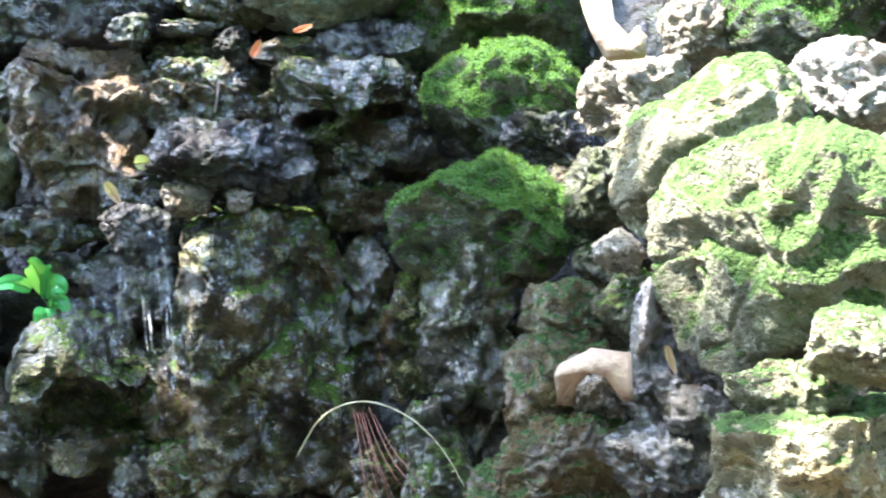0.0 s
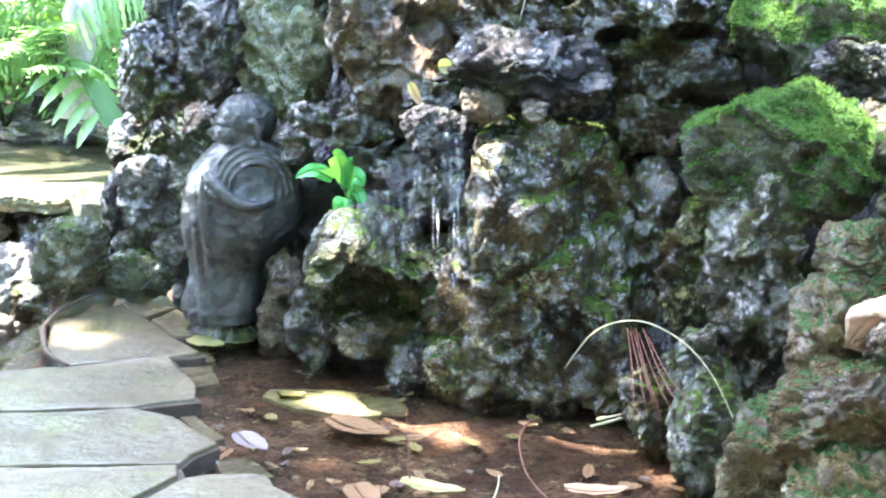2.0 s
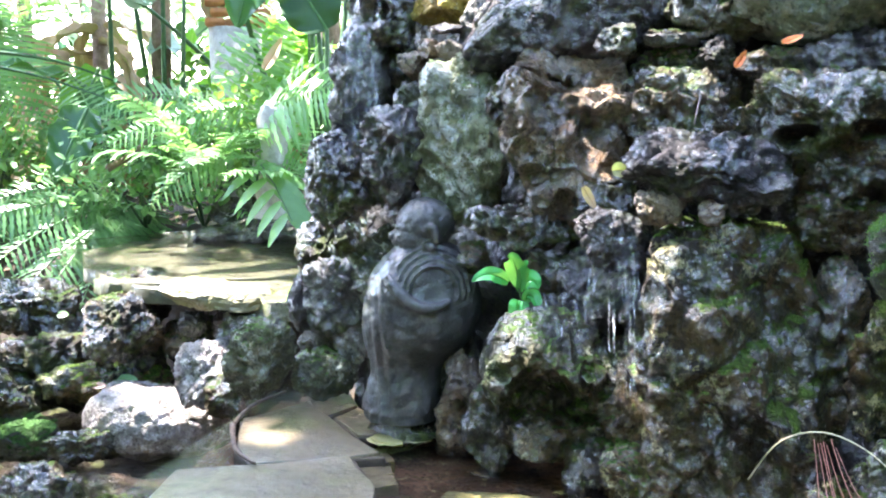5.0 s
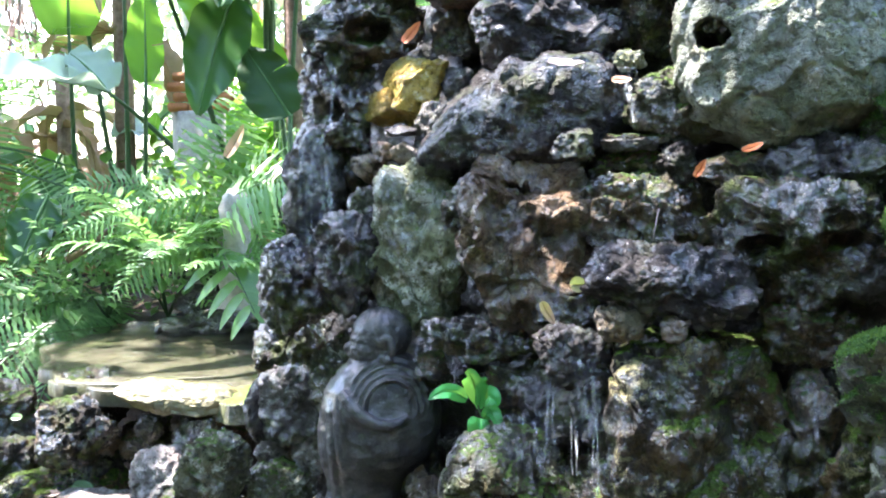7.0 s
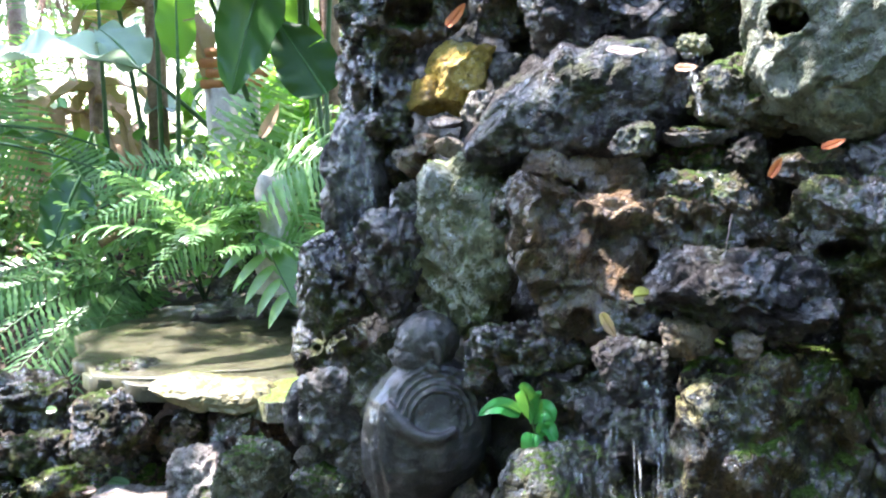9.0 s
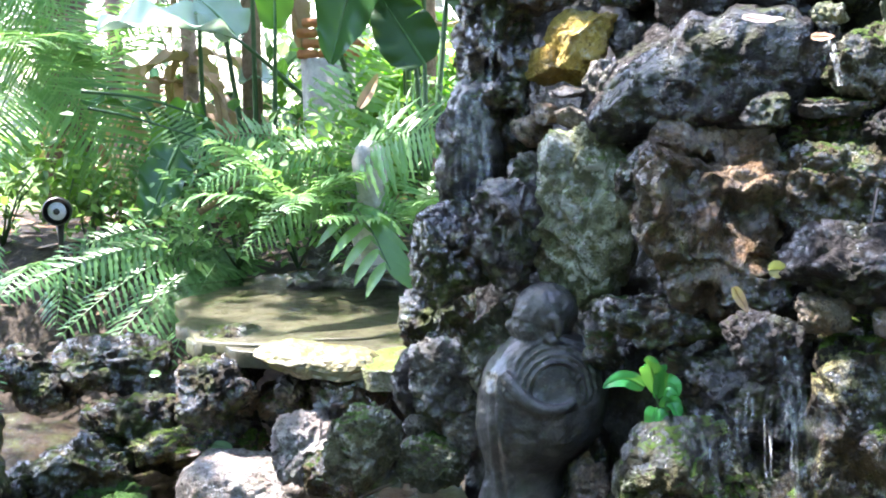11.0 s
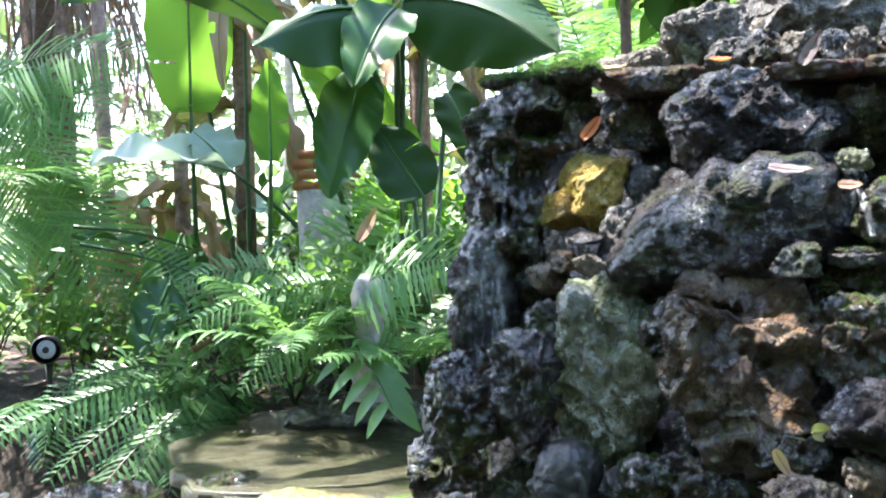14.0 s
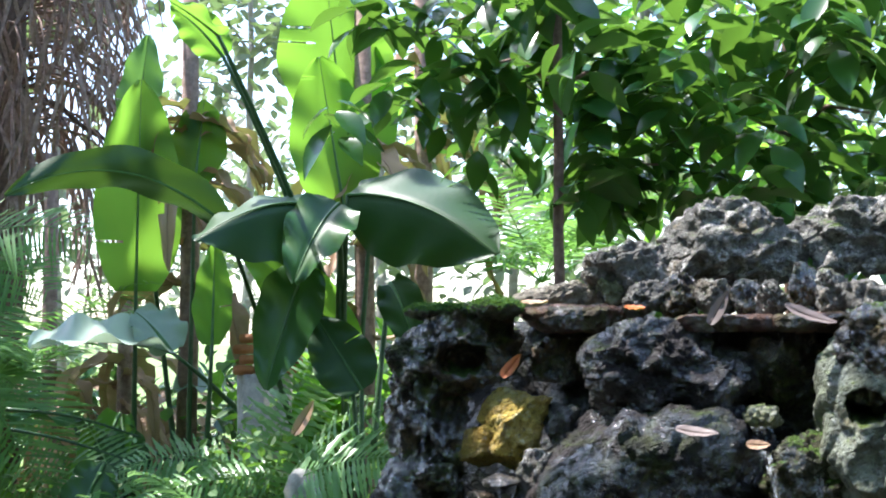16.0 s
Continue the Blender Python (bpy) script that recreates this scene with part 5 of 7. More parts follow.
def big_leaf(plant, base, joint, tip, width, sag, seed, material=None, name="leaf", fold=0.18, ragged=0.3, facing=None, stalk=0.012):
    """A stalk from the plant's base to a joint, and a blade from there to the tip."""
    b, j, t = Vector(base), Vector(joint), Vector(tip)
    bm = bmesh.new()
    mid = b.lerp(j, 0.5) + Vector((0, 0, 0.06 * (j - b).length))
    curve = [b.lerp(mid, k / 8).lerp(mid.lerp(j, k / 8), k / 8) for k in range(9)]
    tube(bm, curve, [stalk * (1.3 - 0.6 * k / 8) for k in range(9)], 8)
    part("stalk", bm, M_STALK, plant)
    ctrl = j.lerp(t, 0.5) + Vector((0, 0, sag))
    pts = [j.lerp(ctrl, k / 88).lerp(ctrl.lerp(t, k / 88), k / 88) for k in range(89)]
    leaf = part(name, broad_leaf_mesh(pts, width, seed, fold, ragged, 0.02, facing, 0.004, False), material or M_BANANA, plant)
    bm = bmesh.new()
    tube(bm, pts, [max(0.002, 0.009 * (1 - i / 89)) for i in range(89)], 6)
    part("midrib", bm, M_MIDRIB, leaf)
    return leaf



# ---- big-leaved plants behind the fern bed ----
def upright(plant, joint, tip, width, seed, base, material=None, lean=0.0, face=(0.25, -1.0, 0.2), ragged=0.3, stalk=0.014, fold=0.12):
    return big_leaf(plant, base, joint, tip, width, lean, seed, material, "leaf", fold, ragged, Vector(face), stalk)


banana = empty("banana_plant", pose(0, 0, 0), "tall banana-like plant with broad bright green leaves", "plant", "plants behind the fern bed")
upright(banana, (-2.449, 5.702, 1.698), (-2.417, 5.675, 2.833), 0.46, 1, (-2.467, 5.734, 0.609), lean=0.03, face=(0.7, -0.9, -0.15))
upright(banana, (-2.256, 5.983, 2.316), (-2.270, 6.113, 2.804), 0.33, 2, (-2.266, 5.947, 0.523))
upright(banana, (-2.672, 6.055, 2.570), (-2.605, 6.061, 3.192), 0.27, 3, (-2.340, 6.020, 0.509), M_PALM)
upright(banana, (-1.872, 5.451, 1.418), (-1.903, 5.531, 1.930), 0.2, 4, (-1.915, 5.462, 0.614))
upright(banana, (-1.586, 5.014, 1.963), (-2.201, 4.274, 2.043), 0.21, 5, (-1.301, 5.413, 0.646), M_SHADEBANANA, lean=0.34, face=(0.1, -0.9, -0.35), ragged=0.2, fold=-0.5)
banana_b = empty("banana_plant", pose(0, 0, 0), "tall banana-like plant with arching dark stalks", "plant", "plants behind the fern bed")
upright(banana_b, (-1.266, 5.681, 2.111), (-1.407, 5.698, 2.892), 0.46, 6, (-1.232, 5.650, 0.610), face=(0.6, -0.9, -0.1))
upright(banana_b, (-1.389, 5.987, 2.620), (-1.473, 5.946, 3.452), 0.66, 7, (-1.347, 5.924, 0.562), ragged=0.6, face=(0.7, -0.9, -0.15))
upright(banana_b, (-1.198, 5.987, 2.397), (-1.321, 6.111, 3.110), 0.3, 8, (-1.319, 5.933, 0.562))
upright(banana_b, (-1.517, 4.775, 2.782), (-1.690, 4.284, 2.897), 0.32, 9, (-1.193, 5.423, 1.553), lean=0.05, face=(0.2, -0.6, 1.0))
upright(banana_b, (-1.678, 5.156, 2.783), (-1.871, 4.990, 2.997), 0.2, 10, (-1.399, 5.426, 1.993), lean=0.05)
upright(banana_b, (-1.079, 5.116, 2.029), (-1.477, 4.515, 1.860), 0.5, 11, (-1.122, 5.233, 1.345), M_SHADEBANANA, lean=0.17, face=(0.0, -1.0, 0.5), ragged=0.2, fold=-0.75)
upright(banana_b, (-1.041, 5.122, 2.098), (-0.314, 4.944, 1.803), 0.5, 12, (-1.109, 5.238, 1.345), M_SHADEBANANA, lean=0.16, face=(0.0, -1.0, 0.5), ragged=0.2, fold=-0.6)
# Shade on these two leaves comes from the darker leaf colour.
upright(banana_b, (-1.227, 5.080, 1.780), (-1.344, 4.920, 1.232), 0.3, 13, (-1.181, 5.317, 1.342), M_DARKSHADELEAF, lean=0.05, face=(0.2, -1.0, 0.2), ragged=0.2)
upright(banana_b, (-1.043, 5.020, 2.049), (-1.120, 4.695, 1.688), 0.3, 14, (-1.111, 5.240, 1.552), M_DARKSHADELEAF, lean=0.1, face=(0.2, -1.0, 0.4), ragged=0.2)
upright(banana_b, (-1.073, 5.251, 1.345), (-1.563, 5.144, 1.868), 0.3, 15, (-1.003, 5.208, 0.690), lean=0.12, face=(0.3, -1.0, 0.5))
upright(banana_b, (-0.956, 5.074, 1.227), (-1.182, 5.105, 1.551), 0.28, 16, (-0.938, 5.022, 0.722), material=M_SHADEBANANA)
upright(banana_b, (-0.993, 5.594, 1.719), (-0.806, 5.444, 1.339), 0.22, 17, (-0.998, 5.351, 0.925), material=M_SHADEBANANA, lean=0.1)
banana_c = empty("banana_plant", pose(0, 0, 0), "low broad-leaved plant with dark hanging leaves", "plant", "plants behind the fern bed")
upright(banana_c, (-1.912, 4.655, 1.117), (-1.917, 4.366, 0.673), 0.22, 18, (-1.877, 4.697, 0.427), lean=0.06, ragged=0.2)
upright(banana_c, (-1.782, 4.342, 0.950), (-1.840, 4.163, 0.643), 0.2, 21, (-1.784, 4.390, 0.382), M_DARKSHADELEAF, lean=0.03)
upright(banana_c, (-2.456, 4.623, 0.902), (-2.467, 4.458, 0.553), 0.17, 19, (-2.382, 4.719, 0.301), lean=0.05)
upright(banana_c, (-1.795, 4.664, 0.982), (-1.891, 4.342, 0.816), 0.2, 20, (-1.755, 4.742, 0.617), material=M_DARKSHADELEAF, lean=0.1)

shell = empty("broad_leaf_plant", pose(0, 0, 0), "broad-leaved plant with pale glossy sunlit leaves", "plant", "plants behind the fern bed")
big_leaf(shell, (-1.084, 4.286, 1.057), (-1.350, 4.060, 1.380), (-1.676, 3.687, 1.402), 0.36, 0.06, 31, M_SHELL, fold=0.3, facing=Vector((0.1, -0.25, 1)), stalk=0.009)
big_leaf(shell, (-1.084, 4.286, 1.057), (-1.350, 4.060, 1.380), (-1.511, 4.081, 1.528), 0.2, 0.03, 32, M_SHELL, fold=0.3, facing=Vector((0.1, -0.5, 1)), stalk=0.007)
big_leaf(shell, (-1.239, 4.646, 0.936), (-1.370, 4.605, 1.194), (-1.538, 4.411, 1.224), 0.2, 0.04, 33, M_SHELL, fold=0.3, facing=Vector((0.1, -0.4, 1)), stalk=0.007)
big_leaf(shell, (-1.357, 4.363, 0.871), (-1.611, 4.245, 1.032), (-1.881, 3.842, 1.161), 0.1, 0.05, 34, M_DARKSHADELEAF, facing=Vector((0, -0.4, 1)), stalk=0.007)
big_leaf(shell, (-1.241, 4.653, 1.029), (-1.455, 4.678, 1.274), (-1.321, 4.849, 1.405), 0.12, 0.04, 35, M_FERN, facing=Vector((0, -0.6, 1)), stalk=0.007)
big_leaf(shell, (-1.549, 4.131, 0.765), (-2.046, 4.221, 1.319), (-2.186, 3.994, 1.409), 0.2, 0.03, 36, M_PALM, facing=Vector((0.1, -0.5, 1)), stalk=0.007)

grown(shell, (-0.24, -0.172, -0.552), 1.4)
grown(banana_c, (-0.15, -0.107, -0.345), 1.25)

# palms with long drooping leaflets
fern(*(-3.55, 6.1, 1.1), 9, 1.65, "feathery green palm with long drooping leaflets", 41, width=0.38, material=M_PALM, name="palm", pairs=34, droop=1.5, narrow=0.045)
fern(*(-0.305, 5.970, 1.722), 10, 1.1, "pale sunlit palm behind the fountain wall", 44, width=0.32, material=M_PALM, name="palm", pairs=30, droop=1.5, narrow=0.05)

# ferns round the upper pool
def frond_between(plant, base, tip, rise, width, pairs, seed, narrow=0.13, bare=0.08, material=None):
    """A frond laid along an arch from its base to its tip, its leaflets hanging a little."""
    r = random.Random(seed)
    b, t = Vector(base), Vector(tip)
    ctrl = b.lerp(t, 0.45) + Vector((0, 0, rise))
    pts = [b.lerp(ctrl, k / 15).lerp(ctrl.lerp(t, k / 15), k / 15) - b for k in range(16)]
    bm = bmesh.new()
    tube(bm, pts, [0.004 * (1 - 0.8 * i / 15) + 0.0006 for i in range(16)], 5)
    for k in range(pairs):
        s = bare + (1 - bare) * (k + 0.5) / pairs
        i = min(int(s * 15), 14)
        p = pts[i].lerp(pts[i + 1], s * 15 - i)
        ahead = (pts[i + 1] - pts[i]).normalized()
        across = ahead.cross(Vector((0.1, -0.75, 0.65)))
        across = across.normalized() if across.length > 0.05 else Vector((1, 0, 0))
        above = across.cross(ahead)
        size = width * (math.sin(math.pi * (0.25 + 0.73 * (s - bare) / (1 - bare))) ** 0.7 * 0.95 + 0.06) * r.uniform(0.85, 1.1)
        for sign in (-1, 1):
            out = across * sign + ahead * r.uniform(0.3, 0.5) + Vector((0, 0, -0.3)) + above * r.uniform(-0.1, 0.15)
            blade(bm, p, out, above + ahead * 0.2 * r.uniform(-1, 1), size, size * narrow * (1.0 if narrow < 0.1 else 0.78) + 0.004, r.uniform(0.2, 0.5), 4 if narrow < 0.1 else 9, 0.2, 0.0 if narrow < 0.1 else 0.5)
    ob = part("frond", bm, material or M_FERN, plant)
    ob.location = b - plant.matrix_world.translation
    return ob


def arched_fern(at, label, seed, *fronds, leafage=None):
    plant = empty("fern", pose(*at), label, "fern", "plants of the fern bed")
    for k, (base, tip, rise, width, pairs) in enumerate(fronds):
        frond_between(plant, base, tip, rise, width, pairs, seed * 17 + k, material=leafage)
    return plant


hanging = empty("palm", pose(*(-2.301, 4.212, 0.600)), "pale sunlit palm fronds with long hanging leaflets", "palm", "plants of the fern bed")
for k, (a, b) in enumerate((((-2.223, 4.058, 1.193), (-1.801, 4.012, 0.661)), ((-2.244, 4.165, 1.260), (-1.827, 4.191, 0.819)), ((-2.349, 4.089, 1.216), (-2.302, 3.727, 0.803)), ((-2.352, 4.209, 1.307), (-2.114, 4.129, 0.907)))):
    frond_between(hanging, a, b, 0.12, 0.26, 26, 300 + k, 0.035, 0.05, M_PALM)
arching = empty("palm", pose(*(-2.643, 4.288, 1.109)), "green palm with long arching feathery fronds", "palm", "plants of the fern bed")
for k, (a, b) in enumerate((((-2.624, 4.278, 1.742), (-1.875, 4.429, 1.840)), ((-2.616, 4.295, 1.649), (-2.052, 4.341, 1.626)), ((-2.586, 4.303, 1.788), (-2.120, 4.189, 1.331)), ((-2.706, 4.319, 1.890), (-2.378, 4.247, 1.292)), ((-2.741, 4.332, 1.515), (-2.254, 4.212, 1.108)))):
    frond_between(arching, a, b, 0.2, 0.3, 34, 320 + k, 0.032, 0.05, M_PALM)
grown(hanging, (-3.34, 5.638, 0.399), 1.37)
grown(arching, (-3.616, 5.445, 1.028), 1.3)
F1 = (-1.25, 5.1, 0.5)
arched_fern(F1, "bright sunlit fern with an upright frond", 1, ((-1.517, 5.150, 0.723), (-1.250, 5.250, 1.378), 0.02, 0.27, 24), ((-1.307, 4.950, 0.795), (-0.711, 4.800, 0.977), 0.08, 0.27, 24), ((-1.300, 5.100, 0.835), (-0.859, 5.100, 1.153), 0.05, 0.2, 12), ((-1.307, 5.050, 0.839), (-2.001, 4.850, 0.683), 0.12, 0.17, 26), ((-1.580, 5.200, 0.827), (-2.143, 5.000, 0.843), 0.16, 0.19, 24), ((-1.379, 5.000, 0.633), (-1.725, 4.750, 0.399), 0.14, 0.17, 22), ((-1.303, 5.100, 0.755), (-0.979, 4.900, 0.599), 0.1, 0.2, 16))
F2 = (-1.460, 4.124, 0.484)
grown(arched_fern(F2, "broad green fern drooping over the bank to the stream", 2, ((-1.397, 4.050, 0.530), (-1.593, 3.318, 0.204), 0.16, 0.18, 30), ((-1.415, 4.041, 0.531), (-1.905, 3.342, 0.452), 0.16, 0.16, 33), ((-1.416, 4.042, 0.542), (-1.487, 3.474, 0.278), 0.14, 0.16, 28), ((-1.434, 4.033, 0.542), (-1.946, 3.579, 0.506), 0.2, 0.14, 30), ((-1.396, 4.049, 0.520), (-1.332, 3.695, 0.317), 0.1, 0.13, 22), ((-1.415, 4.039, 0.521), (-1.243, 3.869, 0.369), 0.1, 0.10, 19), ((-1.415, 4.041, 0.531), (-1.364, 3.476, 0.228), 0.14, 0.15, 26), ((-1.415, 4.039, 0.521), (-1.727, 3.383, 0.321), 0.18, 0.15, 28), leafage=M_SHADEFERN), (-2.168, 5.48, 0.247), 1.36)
F3 = (-1.682, 4.366, 0.601)
grown(arched_fern(F3, "light green fern in the sunny fern bed", 3, ((-1.635, 4.282, 0.636), (-1.116, 4.333, 0.919), 0.12, 0.12, 24), ((-1.636, 4.284, 0.658), (-1.357, 4.451, 1.012), 0.1, 0.11, 22), ((-1.635, 4.282, 0.636), (-1.234, 4.270, 0.759), 0.12, 0.16, 18), ((-1.655, 4.271, 0.636), (-1.926, 4.377, 1.057), 0.1, 0.16, 18)), (-2.23, 5.368, 0.466), 1.25)
F4 = (-2.084, 3.959, 0.394)
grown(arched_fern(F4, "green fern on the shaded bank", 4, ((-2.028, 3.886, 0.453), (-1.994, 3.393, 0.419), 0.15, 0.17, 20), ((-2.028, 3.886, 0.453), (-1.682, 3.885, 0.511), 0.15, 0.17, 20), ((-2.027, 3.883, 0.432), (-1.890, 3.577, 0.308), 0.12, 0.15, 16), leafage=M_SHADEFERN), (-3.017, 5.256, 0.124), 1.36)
F5 = (-1.641, 2.742, 0.375)
rock(-2.15, 3.3, -0.15, 0.4, 0.34, 0.66, 20, 0, M_DARK, 703, "dark wet rock on the stream's far bank", "boulder")
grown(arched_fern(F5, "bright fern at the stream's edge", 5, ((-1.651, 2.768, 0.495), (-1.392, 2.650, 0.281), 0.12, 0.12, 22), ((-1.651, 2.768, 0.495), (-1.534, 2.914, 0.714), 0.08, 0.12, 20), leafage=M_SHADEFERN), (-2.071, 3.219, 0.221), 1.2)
fern(*(-1.006, 4.970, 0.476), 8, 0.55, "bright sunlit fern beside the fountain wall", 54, width=0.14, pairs=18, narrow=0.17)
fern(*(-1.555, 4.981, 0.533), 8, 0.65, "light green fern in the fern bed", 59, width=0.15, pairs=20, narrow=0.16)
broad = empty("fern", pose(*(-0.987, 4.202, 0.686)), "broad-fingered green frond over the upper pool", "fern", "plants of the fern bed")
root, end = Vector((0, 0, 0)), Vector((-0.794, 4.030, 0.497)) - Vector((-0.987, 4.202, 0.686))
bm = bmesh.new()
tube(bm, [root + Vector((-0.05, 0.1, -0.1)), root, root.lerp(end, 0.5) + Vector((0, 0, 0.02)), end], [0.004, 0.004, 0.003, 0.001], 6)
part("rachis", bm, M_STALK, broad)
for k in range(5):
    for side in (-1, 1):
        bm = bmesh.new()
        blade(bm, root.lerp(end, 0.1 + 0.2 * k), Vector((side * 0.9 + 0.25, -0.2, -0.3 - 0.1 * k - 0.1 * (side < 0))), Vector((0.1 * side, -0.7, 0.7)), 0.2 - 0.014 * k, 0.05, 0.35, 8, 0.2)
        part("leaflet", bm, M_PALM, broad)
grown(broad, (-1.202, 4.806, 0.619), 1.28)


# ---- small-leaved shrubs, woodland and canopy ----
def leaf_cloud(name, blobs, count, size, material, seed, parent=None, keep=None, up=0.4):
    """Many small pointed leaves scattered through soft clumps, uneven and full of gaps."""
    rnd = random.Random(seed)
    verts, faces = [], []
    made = 0
    while made < count:
        cx, cy, cz, rx, ry, rz = blobs[rnd.randrange(len(blobs))]
        p = Vector((rnd.gauss(0, 0.5), rnd.gauss(0, 0.5), rnd.gauss(0, 0.5)))
        p = Vector((cx + p.x * rx, cy + p.y * ry, cz + p.z * rz))
        made += 1
        if keep and not keep(p):
            continue
        way = Vector((rnd.uniform(-1, 1), rnd.uniform(-1, 1), rnd.uniform(-0.9, up))).normalized()
        across = way.cross(Vector((rnd.uniform(-0.6, 0.6), rnd.uniform(-0.6, 0.6), 1))).normalized()
        lift = across.cross(way)
        s = size * rnd.uniform(0.6, 1.25)
        i = len(verts)
        verts += [p, p + way * s * 0.4 + across * s * 0.27 + lift * s * 0.05, p + way * s * 0.75 + across * s * 0.24, p + way * s - lift * s * 0.1, p + way * s * 0.75 - across * s * 0.24, p + way * s * 0.4 - across * s * 0.27 + lift * s * 0.05]
        faces += [(i, i + 1, i + 2, i + 3), (i, i + 3, i + 4, i + 5)]
    mesh = bpy.data.meshes.new(name)
    mesh.from_pydata(verts, [], faces)
    mesh.materials.append(material)
    ob = new(name, mesh)
    ob.parent = parent
    return ob


def shrub(x, y, z, r, h, leaves, size, material, label, seed):
    base = empty("shrub", pose(x, y, z), label, "shrub", "shrubs of the fern bed")
    rnd = random.Random(seed)
    blobs = []
    for k in range(7):
        a, u = rnd.uniform(0, 6.28), rnd.uniform(0.3, 1)
        tip = (math.cos(a) * r * u * 0.8, math.sin(a) * r * u * 0.8, h * rnd.uniform(0.5, 1))
        bm = bmesh.new()
        tube(bm, [(0, 0, -0.02), (tip[0] * 0.4, tip[1] * 0.4, tip[2] * 0.6), tip], [0.008, 0.006, 0.002], 5)
        part("stem", bm, M_STALK, base)
        blobs.append((*tip, r * 0.7, r * 0.7, h * 0.45))
    tagged(leaf_cloud("foliage", blobs, leaves, size, material, seed, base), kind="stuff")
    return base


shrub(*(-2.0, 5.2, 0.25), 0.4, 0.45, 700, 0.06, M_FERN, "bushy small-leaved bright green shrub by the pool", 1)
shrub(*(-1.72, 5.3, 0.25), 0.32, 0.4, 600, 0.055, M_FERN, "bushy small-leaved bright green shrub by the pool", 2)
shrub(*(-2.7, 5.7, 0.2), 0.5, 0.5, 400, 0.07, M_WOODS, "leafy green shrub under the ferns", 3)
shrub(*(-3.1, 5.5, 0.25), 0.45, 0.45, 500, 0.06, M_WOODS, "leafy green shrub on the shaded bank", 4)
shrub(*(-1.470, 5.320, 0.357), 0.4, 0.55, 500, 0.06, M_WOODS, "leafy green shrub behind the upper pool", 6)
shrub(*(-1.136, 5.544, 0.339), 0.4, 0.7, 500, 0.07, M_WOODS, "leafy green shrub beside the fountain wall", 7)


shrub(*(-1.742, 6.523, 0.516), 0.6, 0.7, 600, 0.16, M_BANANA, "bright leafy shrub behind the banana plants", 14)

shrub(*(-3.5, 5.3, 0.3), 0.5, 0.5, 400, 0.09, M_WOODS, "leafy green shrub on the shaded bank", 21)



for k, (x, y, wide, tall, leafage) in enumerate(((-4.3, 7.6, 0.8, 0.9, M_DARKSHADELEAF), (-3.4, 7.3, 0.7, 0.8, M_DEAD), (-2.7, 7.5, 0.7, 0.9, M_DARKSHADELEAF), (-2.0, 7.2, 0.6, 0.7, M_DEAD), (-1.3, 7.4, 0.7, 1.0, M_DARKSHADELEAF), (-0.6, 6.9, 0.6, 1.0, M_DARKSHADELEAF))):
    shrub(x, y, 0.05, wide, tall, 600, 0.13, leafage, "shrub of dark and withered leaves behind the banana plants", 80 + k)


def dead_leaves(x, y, z, count, label, seed):
    """Dry brown leaves that hang from a plant's stem."""
    r = random.Random(seed)
    clump = empty("dead_leaf_clump", pose(x, y, z), label, "dry leaves", "dry leaves of the banana plants")
    for k in range(count):
        a = r.uniform(0, 6.28)
        pts = arc((0, 0, r.uniform(0, 1.1)), Vector((math.cos(a), math.sin(a), 0.4)), r.uniform(0.4, 0.9), 4.0, 14, r.uniform(-1, 1))
        part("dead_leaf", broad_leaf_mesh(pts, r.uniform(0.06, 0.16), k, 0.6, 0.3, 0.03), M_DEAD, clump)
    bm = bmesh.new()
    tube(bm, [(0, 0, -1.2), (0.02, 0, 0), (0, 0, 2.4)], [0.06, 0.055, 0.04], 10)
    part("stem", bm, M_THATCH, clump)
    return clump


dead_leaves(*(-2.361, 6.096, 1.692), 26, "dry brown hanging leaves round a banana stem", 1)
dead_leaves(*(-3.057, 6.594, 0.277), 30, "dry brown hanging leaves in the shade behind the ferns", 4)
dead_leaves(*(-3.544, 6.515, 0.208), 22, "dry brown hanging leaves in the shade behind the ferns", 5)
dead_leaves(*(-1.290, 6.024, 1.378), 14, "dry brown hanging leaves round a banana stem", 2)
dead_leaves(*(-1.178, 6.775, 2.034), 10, "dry brown hanging leaves round a banana stem", 3)


